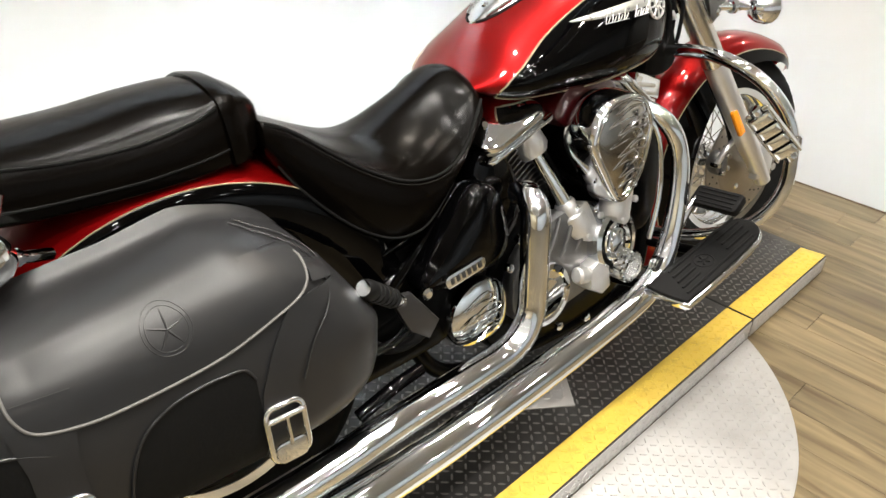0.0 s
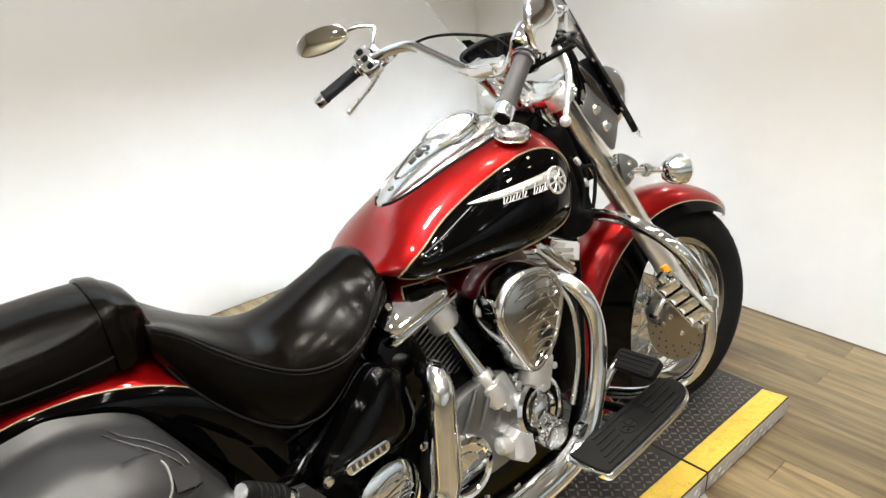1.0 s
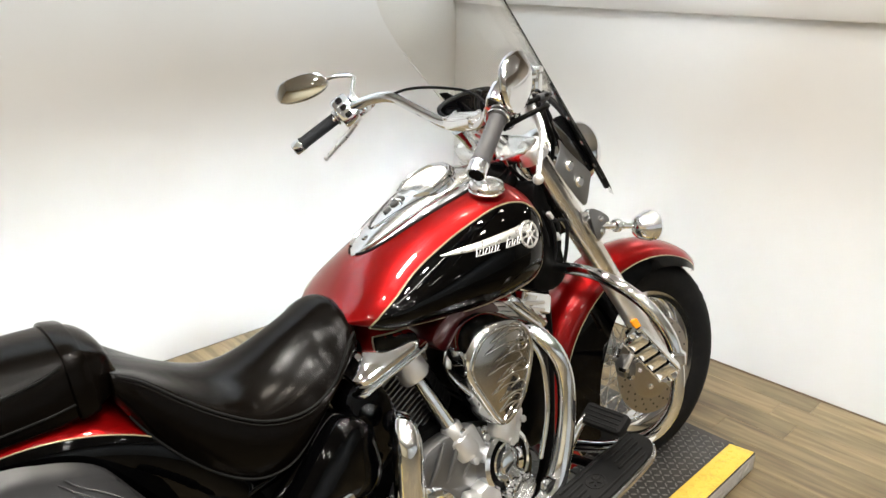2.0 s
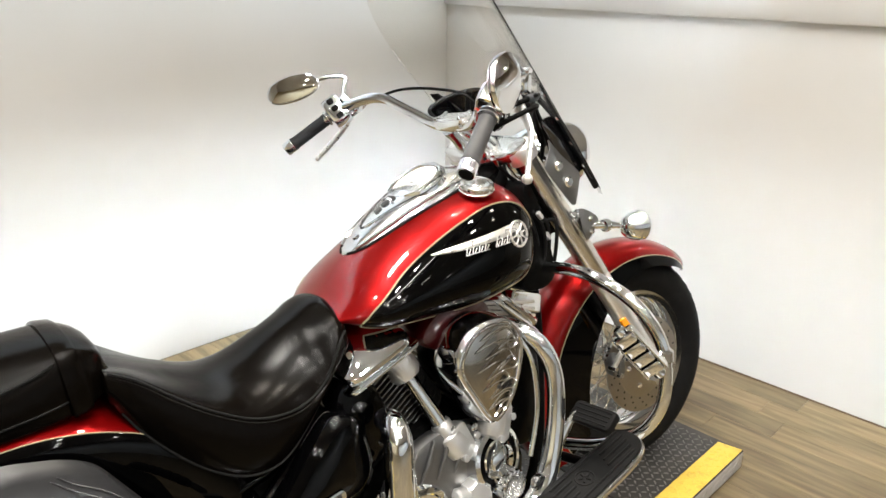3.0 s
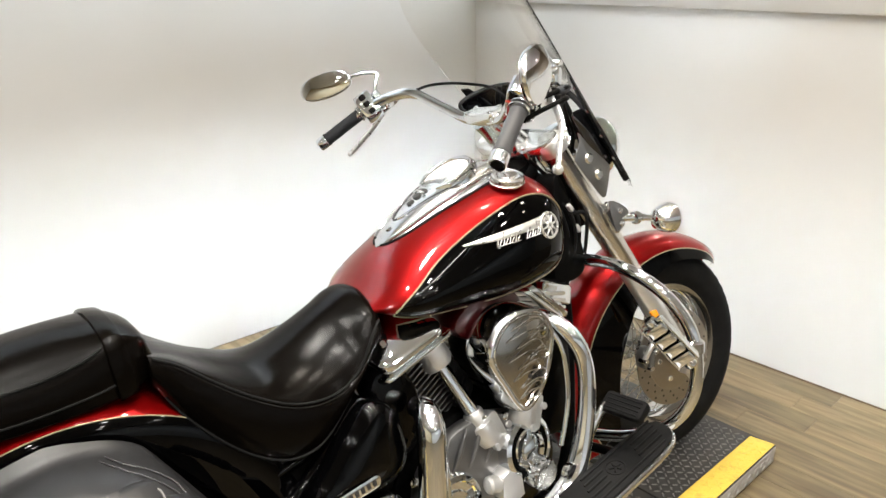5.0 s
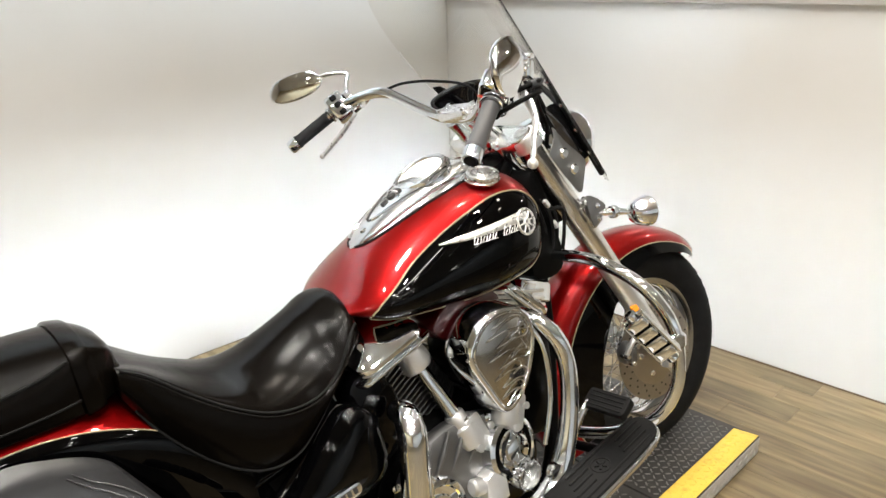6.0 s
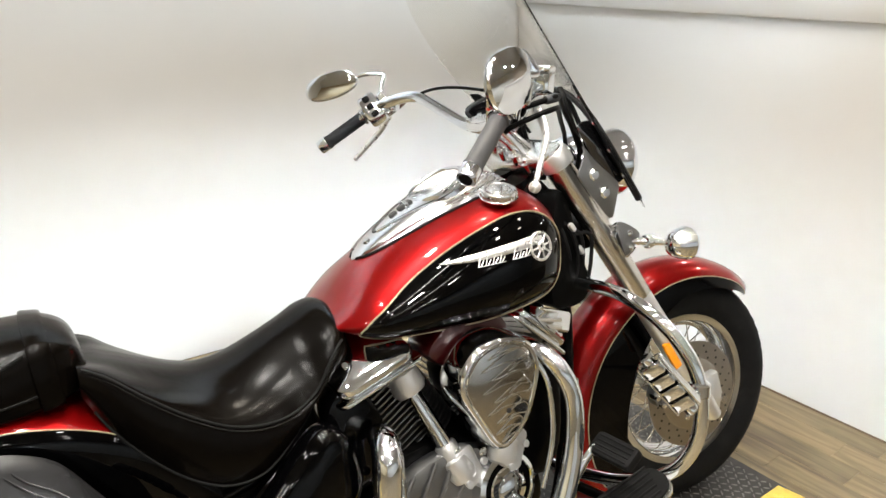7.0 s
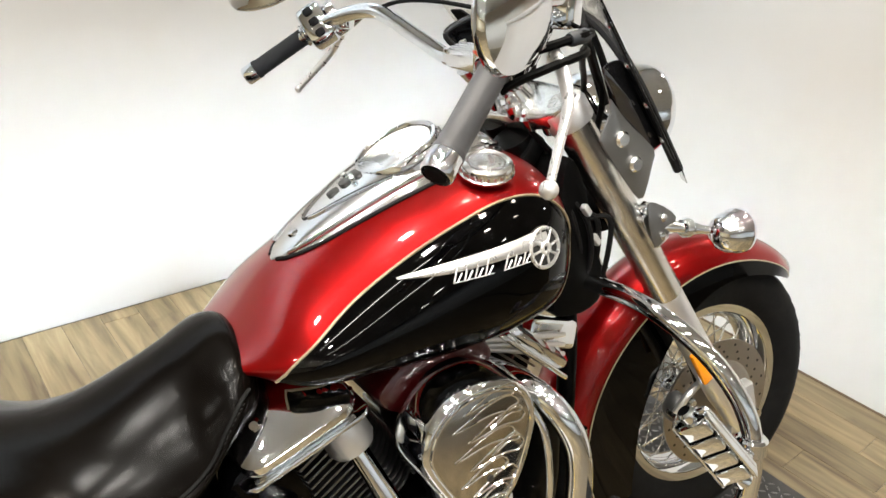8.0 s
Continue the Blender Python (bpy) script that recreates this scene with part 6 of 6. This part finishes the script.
tube(bm, spline([(0.19, -0.22, 0.26), (0.27, -0.22, 0.285), (0.34, -0.21, 0.29)], 6), 0.013, 10)
part("rear_linkage", bm, BLACK, bike, "black rods behind the pipes")

# exhaust
def pipe(name, pts, radii, label):
    p = spline(pts, 8)
    rr = []
    n = len(pts) - 1
    for i in range(len(p)):
        q = i / 8
        k = min(int(q), n - 1)
        rr.append(radii[k] + (radii[k + 1] - radii[k]) * (q - k))
    bm = B()
    tube(bm, p, rr, 24)
    return part(name, bm, CHROME, bike, label, angle=60)


rear_pipe = pipe("exhaust_pipe", [(0.634, -0.180, 0.556), (0.627, -0.215, 0.562), (0.619, -0.241, 0.546), (0.614, -0.250, 0.515), (0.604, -0.250, 0.40), (0.590, -0.250, 0.318), (0.535, -0.252, 0.268), (0.42, -0.255, 0.252), (0.25, -0.255, 0.236), (0.08, -0.255, 0.214), (-0.25, -0.255, 0.19), (-0.62, -0.255, 0.17)],
                 [0.024, 0.027, 0.029, 0.030, 0.030, 0.030, 0.031, 0.032, 0.033, 0.034, 0.036, 0.036], "rear chrome exhaust pipe sweeping back")
front_pipe = pipe("exhaust_pipe", [(0.97, -0.10, 0.652), (0.985, -0.20, 0.658), (1.012, -0.255, 0.622), (1.034, -0.272, 0.550), (1.026, -0.278, 0.450), (0.994, -0.280, 0.345), (0.946, -0.280, 0.276), (0.87, -0.280, 0.243), (0.66, -0.282, 0.205), (0.42, -0.285, 0.172), (0.22, -0.285, 0.152), (-0.2, -0.285, 0.13), (-0.64, -0.285, 0.11)],
                  [0.019, 0.020, 0.020, 0.020, 0.021, 0.024, 0.028, 0.031, 0.034, 0.036, 0.038, 0.040, 0.040], "front chrome exhaust pipe sweeping back")
bm = B()
tube(bm, spline([(0.640, -0.235, 0.56), (0.646, -0.235, 0.40), (0.628, -0.236, 0.30), (0.57, -0.236, 0.238), (0.43, -0.24, 0.220)], 6), 0.011, 12)
part("heat_shield_lip", bm, CHROME, rear_pipe, "folded lip of the heat shield")
bm = B()
tube(bm, spline([(1.054, -0.256, 0.585), (1.052, -0.262, 0.46), (1.018, -0.265, 0.345), (0.970, -0.265, 0.255), (0.89, -0.265, 0.214)], 6), 0.008, 12)
part("heat_shield_lip", bm, CHROME, front_pipe, "folded lip of the heat shield")
# added black panel; fills the dark gap between air cleaner and pipe
bm = B()
slab(bm, smooth2([(0.955, 0.40), (0.955, 0.60), (0.985, 0.645), (1.035, 0.630), (1.065, 0.57), (1.060, 0.42), (1.01, 0.36)], 3), 0.10, 0.015, side(-0.10))
epart("front_gap_filler", bm, FRAME, "black panel added to fill the dark gap behind the front pipe")
bm = B()
tube(bm, spline([(0.955, -0.225, 0.665), (0.985, -0.250, 0.60), (0.992, -0.255, 0.48), (0.960, -0.255, 0.37)], 6), 0.006, 10)
part("inner_tube", bm, CHROME, front_pipe, "thin chrome tube beside the pipe")

# floorboard, pedal, guard
fb = new("floorboard", None)
fb.parent = bike
fb["label"] = "floorboard with ribbed black rubber and chrome rim"
fm = axes((0.862, -0.352, 0.258), (-0.235, -0.10, 0.97), (0.975, 0.0, 0.235))
BOARD = smooth2([(0.030, 0.045), (0.038, -0.045), (0.072, -0.056), (0.20, -0.058), (0.31, -0.052), (0.352, -0.030), (0.362, 0.010), (0.34, 0.040), (0.25, 0.052), (0.12, 0.055), (0.05, 0.054)], 4)
bm = B()
slab(bm, BOARD, 0.018, 0.006, fm)
part("rim", bm, CHROME, fb, "chrome floorboard rim")
bm = B()
slab(bm, inset(BOARD, 0.006), 0.010, 0.003, fm @ Matrix.Translation((0, 0, 0.015)))
part("pad", bm, RUBBER, fb, "black rubber pad")
bm = B()
for k in range(5):
    y = -0.036 + 0.018 * k
    pts = [fm @ V((0.065 + 0.008 * k + 0.245 * q / 12, y, 0.0255)) for q in range(13) if not (k in (1, 2, 3) and 3 < q < 8)]
    if k in (1, 2, 3):
        tube(bm, pts[:4], 0.0032, 8)
        tube(bm, pts[4:], 0.0032, 8)
    else:
        tube(bm, pts, 0.0032, 8)
c = fm @ V((0.175, 0, 0.0255))
up = fm.to_3x3() @ V((0, 0, 1))
tube(bm, [fm @ V((0.175 + 0.022 * math.cos(t), 0.022 * math.sin(t), 0.0255)) for t in (2 * math.pi * k / 30 for k in range(31))], 0.0018, 6)
for k in range(5):
    t = 2 * math.pi * k / 5
    tube(bm, [fm @ V((0.175 + r * math.cos(t), r * math.sin(t), 0.0255)) for r in (0.002, 0.015)], 0.003, 6)
part("pad_ribs", bm, RUBBER, fb)
bm = B()
tube(bm, [(0.98, -0.30, 0.245), (0.98, -0.12, 0.22)], 0.012, 12)
part("board_bracket", bm, FRAME, fb)
bm = B()
tube(bm, [(1.14, -0.31, 0.285), (1.14, -0.10, 0.26)], 0.012, 12)
part("board_bracket", bm, FRAME, fb)
bm = B()
tube(bm, spline([(0.955, -0.285, 0.315), (1.00, -0.292, 0.365), (1.045, -0.296, 0.425), (1.07, -0.298, 0.445)], 6), 0.010, 12, flat=0.6)
lathe(bm, [(0.02, -0.01), (0.022, 0.0), (0.02, 0.01)], (0.955, -0.285, 0.315), (0, -1, 0), 20)
pedal = part("brake_pedal", bm, CHROME, bike, "chrome brake pedal with a rubber pad")
pm = axes((1.085, -0.345, 0.440), (-0.6, 0.0, 0.8), (0, -1, 0))
bm = B()
slab(bm, rrect(0.115, 0.050, 0.010, 3), 0.022, 0.005, pm)
for k in range(4):
    slab(bm, rrect(0.095, 0.004, 0.0015, 1), 0.003, 0.001, pm @ Matrix.Translation((0, -0.016 + 0.0107 * k, 0.021)))
part("pedal_pad", bm, RUBBER, pedal, "ribbed rubber pedal pad")

for s in (-1, 1):
    gp = [(1.205, -0.04, 0.725), (1.205, -0.13, 0.738), (1.213, -0.24, 0.730), (1.236, -0.335, 0.680), (1.262, -0.388, 0.600), (1.272, -0.400, 0.510), (1.262, -0.390, 0.420), (1.235, -0.340, 0.345), (1.195, -0.240, 0.300), (1.16, -0.12, 0.285), (1.14, -0.05, 0.285)]
    bm = B()
    tube(bm, spline([(x, -s * y, z) for x, y, z in gp], 8), 0.0155, 16)
    guard = part("engine_guard", bm, CHROME, bike, "chrome engine guard hoop")
    pg = axes((1.196, s * 0.430, 0.545), (-0.50, -s * 0.38, 0.78), (0.35, s * 0.6, 0.5))
    pg = pg @ Matrix.Rotation(math.pi, 4, "Z")
    bm = B()
    slab(bm, rrect(0.058, 0.130, 0.008, 3), 0.010, 0.003, pg @ Matrix.Translation((0, -0.012, 0.058)) @ Matrix.Rotation(radians(-90), 4, "X"))
    part("highway_peg", bm, CHROME, guard, "chrome highway peg with ribs across")
    bm = B()
    slab(bm, rrect(0.040, 0.112, 0.006, 3), 0.010, 0.003, pg @ Matrix.Translation((0, -0.003, 0.058)) @ Matrix.Rotation(radians(-90), 4, "X"))
    part("peg_core", bm, FRAME, guard, "black core between the ribs")
    for q in (-0.0255, 0.0255):
        bm = B()
        slab(bm, rrect(0.006, 0.126, 0.003, 2), 0.016, 0.002, pg @ Matrix.Translation((q, -0.004, 0.058)) @ Matrix.Rotation(radians(-90), 4, "X"))
        part("peg_rail", bm, CHROME, guard)
    for k in range(4):
        bm = B()
        slab(bm, rrect(0.046, 0.0255, 0.006, 3), 0.013, 0.005, pg @ Matrix.Translation((0, 0.004, 0.013 + 0.030 * k)) @ Matrix.Rotation(radians(-90), 4, "X"), dome=0.002)
        part("peg_rib", bm, CHROME, guard)
    for k in (-1, 1):
        bm = B()
        lathe(bm, [(0.012, -0.004), (0.014, 0.0), (0.014, 0.010), (0.010, 0.014), (0.0, 0.014)], pg @ V((0, 0.0, 0.058 + k * 0.062)), pg.to_3x3() @ V((0, 0, k)), 16)
        part("peg_end", bm, CHROME, guard)
    bm = B()
    lathe(bm, [(0.020, -0.014), (0.024, -0.01), (0.024, 0.012), (0.020, 0.016)], (1.268, s * 0.397, 0.548), (0.05, 0, 1), 24)
    tube(bm, [(1.268, s * 0.397, 0.548), (1.20, s * 0.428, 0.542)], 0.010, 10)
    part("peg_clamp", bm, CHROME, guard)

# ---- saddlebags ----
def saddlebag(s):
    root = new("saddlebag", None)
    root.parent = bike
    root["label"] = "black leather saddlebag with buckled straps"
    # body: rounded box lofted along x, narrower at its ends
    y_in, y_out = 0.165, 0.352

    def sag(x, z):
        """How far the top has sunk towards the rear."""
        return 0.038 * min(max((0.06 - x) / 0.34, 0.0), 1.0) * min(max((z - 0.55) / 0.09, 0.0), 1.0)

    def ring(x, grow=0.0):
        u = (x + 0.42) / 0.632
        e = max(1 - abs(2 * u - 1) ** 4.6, 0.0) ** 0.5
        zb = 0.352 + (1 - e) * 0.06 + 0.02 * (1 - u)
        out = y_in + (y_out - y_in) * (0.62 + 0.38 * e) + grow
        pts = []
        prof = [(y_in, zb + 0.01), (y_in + 0.04, zb - 0.002), (out - 0.05, zb), (out - 0.012, zb + 0.02), (out, zb + 0.07), (out + 0.006, 0.50), (out + 0.001, 0.57), (out - 0.010, 0.632),
                (out - 0.042, 0.672), (out - 0.095, 0.696), (y_in + 0.03, 0.708), (y_in, 0.702)]
        for y, z in prof:
            k = 0.52 + (z - 0.52) * (0.72 + 0.28 * e) + (grow if z > 0.6 else 0)
            pts.append((y, k))
        f = min(max((u - 0.45) / 0.45, 0.0), 1.0)
        return [V((x - 0.62 * f * max(p.y - 0.50, 0.0), s * p.x, p.y - 0.010 * max(p.y - 0.6, 0) * 5 - sag(x, p.y))) for p in spline([(y, z, 0) for y, z in pts], 3, True)]

    def front_slope(u):
        return 0.62 * min(max((u - 0.45) / 0.45, 0.0), 1.0)

    bm = B()
    loft(bm, [ring(-0.42 + 0.632 * (0.5 - 0.5 * math.cos(math.pi * k / 56))) for k in range(57)])
    part("body", bm, BAG, root, "worn black leather bag body", angle=60)

    def skin(x, z):
        """Half width of the bag at x, z."""
        z = z + sag(x, z + 0.02)
        q = x
        for _ in range(4):
            q = x + front_slope((q + 0.42) / 0.632) * max(z - 0.50, 0.0)
        u = min((q + 0.42) / 0.632, 1.0)
        e = max(1 - abs(2 * u - 1) ** 4.6, 0.0) ** 0.5
        out = y_in + (y_out - y_in) * (0.62 + 0.38 * e)
        z = 0.52 + (z - 0.52) / (0.72 + 0.28 * e)
        return curve1([(0.34, out - 0.06), (0.37, out - 0.016), (0.42, out), (0.50, out + 0.006), (0.57, out + 0.001), (0.632, out - 0.010), (0.672, out - 0.042), (0.696, out - 0.095), (0.708, y_in + 0.03)], z)

    def crown(x):
        """Height of the bend at the top of the bag at x."""
        q = x + front_slope((x + 0.52) / 0.632) * 0.16
        u = min((q + 0.42) / 0.632, 1.0)
        return -sag(x, 0.66) + 0.52 + 0.158 * (0.72 + 0.28 * max(1 - abs(2 * u - 1) ** 4.6, 0.0) ** 0.5)

    # lid: a raised panel over the top that ends in a curved lower edge with piping
    LID = [(-0.313, 0.615), (-0.309, 0.585), (-0.292, 0.562), (-0.25, 0.552), (-0.203, 0.550), (-0.12, 0.556), (-0.049, 0.567), (0.025, 0.590), (0.065, 0.603), (0.086, 0.618), (0.092, 0.640)]
    bm = B()
    rows = []
    for i in range(61):
        x = -0.313 + 0.405 * (0.5 - 0.5 * math.cos(math.pi * i / 60))
        z0 = curve1(LID, x)
        row, under = [], []
        for k in range(15):
            z = z0 + (max(crown(x), z0 + 0.004) - z0) * k / 14
            lift = 0.0045 if 0 < i < 60 else 0.001
            row.append(V((x, s * (skin(x, z) + lift), z)))
            under.append(V((x, s * (skin(x, z) - 0.002), z - 0.004)))
        rows.append(row + under[::-1])
    loft(bm, rows)
    part("lid", bm, BAG, root, "leather lid flap", angle=60)
    bm = B()
    line = [(-0.308, 0.650)] + LID + [(0.088, 0.650)]
    edge = [V((p.x, s * (skin(p.x, p.y) + 0.005), p.y)) for p in spline([(x, z, 0) for x, z in line], 8)]
    tube(bm, edge, 0.0021, 8)
    part("piping", bm, PIPING, root, "worn pale piping along the lid")
    bm = B()
    seam = [(0.100, 0.625), (0.120, 0.600), (0.110, 0.570), (0.070, 0.53), (0.045, 0.48)]
    tube(bm, [V((p.x, s * (skin(p.x, p.y) + 0.002), p.y)) for p in spline([(x, z, 0) for x, z in seam], 6)], 0.0015, 6)
    part("front_seam", bm, BAG, root)
    # seam of the front gusset and the pleated corner of the lid
    for off in (0.0, 0.010):
        bm = B()
        line = [(0.030 + off, 0.690), (0.058 + off, 0.676), (0.085 + off, 0.660), (0.110 + off, 0.638), (0.128 + off * 0.4, 0.612)]
        tube(bm, [V((p.x, s * (skin(p.x, p.y) + 0.002), p.y)) for p in spline([(x, z, 0) for x, z in line], 6)], 0.0013, 6)
        part("gusset_seam", bm, BAG, root)
    bm = B()
    rows = []
    for k in range(9):
        u = k / 8
        zt, zl = 0.640 - 0.020 * u, 0.612 - 0.010 * u
        x = 0.092 + 0.046 * u
        top, low = skin(x, zt) + 0.006 + 0.004 * u, skin(x, zl) + 0.006 + 0.004 * u
        rows.append([V((x, s * top, zt)), V((x + 0.002, s * (top + low) / 2 + s * 0.002, (zt + zl) / 2)), V((x, s * low, zl)), V((x, s * (low - 0.006), zl)), V((x, s * (top - 0.006), zt))])
    loft(bm, rows)
    part("lid_corner", bm, BAG, root, "pleated leather corner of the lid")
    # dark recessed fields between the straps
    FIELD = [(-0.218, 0.40), (-0.206, 0.455), (-0.185, 0.498), (-0.15, 0.524), (-0.106, 0.535), (-0.06, 0.537), (-0.036, 0.532), (-0.026, 0.515)]
    FIELD2 = [(-0.40, 0.545), (-0.34, 0.545), (-0.29, 0.530), (-0.268, 0.505), (-0.262, 0.44)]
    for table in (FIELD, FIELD2):
        bm = B()
        rows = []
        x0, x1 = table[0][0], table[-1][0]
        for i in range(31):
            x = x0 + (x1 - x0) * i / 30
            z1 = curve1(table, x)
            rows.append([V((x, s * (skin(x, z) + 0.0022), z)) for z in (0.368 + (z1 - 0.368) * k / 10 for k in range(11))])
        loft(bm, rows, closed=False)
        part("dark_field", bm, BAGDARK, root, "dark suede field")
        bm = B()
        tube(bm, [V((x, s * (skin(x, curve1(table, x)) + 0.003), curve1(table, x))) for x in (x0 + (x1 - x0) * k / 40 for k in range(41))], 0.0022, 6)
        part("field_edge", bm, BAG, root)
    for x0 in (0.004, -0.285):
        bm = B()
        rows = []
        for k in range(17):
            z = 0.60 - 0.235 * k / 16
            w = 0.028 if k > 6 else 0.028 + 0.014 * (6 - k) / 6
            cx = x0 + (0.085 * max((z - 0.47) / 0.13, 0.0) ** 1.6 if x0 > 0 else 0.0)
            row = [V((cx + q * w, s * (skin(cx + q * w, z) + 0.0050), z)) for q in (-1, -0.5, 0, 0.5, 1)]
            row += [V((cx + q * w, s * (skin(cx + q * w, z) + 0.001), z)) for q in (1, 0.5, 0, -0.5, -1)]
            rows.append(row)
        loft(bm, rows)
        part("strap", bm, BAG, root, "leather strap")
        bm = B()
        y = s * (skin(x0, 0.43) + 0.014)
        m = axes((x0 - 0.002, y, 0.416), (0, s, 0.03), (1, 0, 0))
        fr = rrect(0.058, 0.088, 0.014, 5)
        tube(bm, [m @ V((p[0], p[1], 0.004 * math.cos(p[1] * 60))) for p in fr + fr[:1]], 0.0048, 10)
        tube(bm, [m @ V((-0.029, 0.026, 0.0)), m @ V((0.029, 0.026, 0.0))], 0.0052, 10)
        part("buckle", bm, CHROME, root, "chrome buckle")
        bm = B()
        slab(bm, rrect(0.048, 0.034, 0.010, 4), 0.005, 0.0015, m @ Matrix.Translation((0, -0.030, 0.0)))
        tube(bm, [m @ V((0.0, 0.028, 0.004)), m @ V((0.0, -0.02, 0.006))], 0.003, 8)
        part("buckle_tip", bm, CHROME, root, "chrome strap tip")
    bm = B()
    ex, ez = -0.118, 0.623
    for r in (0.031, 0.026):
        tube(bm, [V((ex + r * math.cos(t), s * (skin(ex + r * math.cos(t), ez + r * math.sin(t)) + 0.0046), ez + r * math.sin(t))) for t in (2 * math.pi * k / 40 for k in range(41))], 0.0006, 6)
    for k in range(5):
        t = 2 * math.pi * k / 5 + math.pi / 2
        tube(bm, [V((ex + r * math.cos(t), s * (skin(ex + r * math.cos(t), ez + r * math.sin(t)) + 0.0044), ez + r * math.sin(t))) for r in (0.0, 0.012, 0.024)], [0.0022, 0.0016, 0.0005], 6)
    part("embossing", bm, BAG, root, "embossed star in a ring")
    return root


for s in (-1, 1):
    saddlebag(s)

# ---- floor planks, last ----
rng = random.Random(5)
PLANK_W = 0.118
plank_meshes = {}


def plank_mesh(length):
    length = round(length, 2)
    if length not in plank_meshes:
        bm = B()
        slab(bm, rrect(PLANK_W - 0.0012, length - 0.0012, 0.0012, 1), 0.004, 0.0009, Matrix.Identity(4))
        plank_meshes[length] = finish(bm, "plank", WOOD, smooth=False)
    return plank_meshes[length]


for i in range(31):
    x, y = -0.66 + i * PLANK_W, -1.60
    first = rng.choice((0.3, 0.5, 0.7, 0.9, 1.1))
    while y < 1.959:
        length = first or rng.choice((0.9, 1.2, 1.5))
        first = 0
        length = min(length, round(1.96 - y, 2))
        ob = new("plank", plank_mesh(length))
        ob.parent = floor
        ob.location = (x + PLANK_W / 2, y + length / 2, -0.004)
        y = round(y + length, 2)
bm = B()
for x0, x1, y0, y1 in ((-5.0, -0.66, -7.0, 1.96), (-0.66, 2.998, -7.0, -1.60), (3.1, 6.8, -7.0, 1.96)):
    n = int((x1 - x0) / PLANK_W) + 1
    for k in range(n):
        a, b = x0 + k * PLANK_W, min(x0 + (k + 1) * PLANK_W, x1)
        if b - a > 0.01:
            slab(bm, [(a, y0), (b - 0.001, y0), (b - 0.001, y1), (a, y1)], 0.003, 0.0004, Matrix.Translation((0, 0, -0.004)))
far = new("floor_planks_rest", finish(bm, "floor_planks_rest", WOOD, smooth=False))
far.parent = floor
far["kind"] = "stuff"
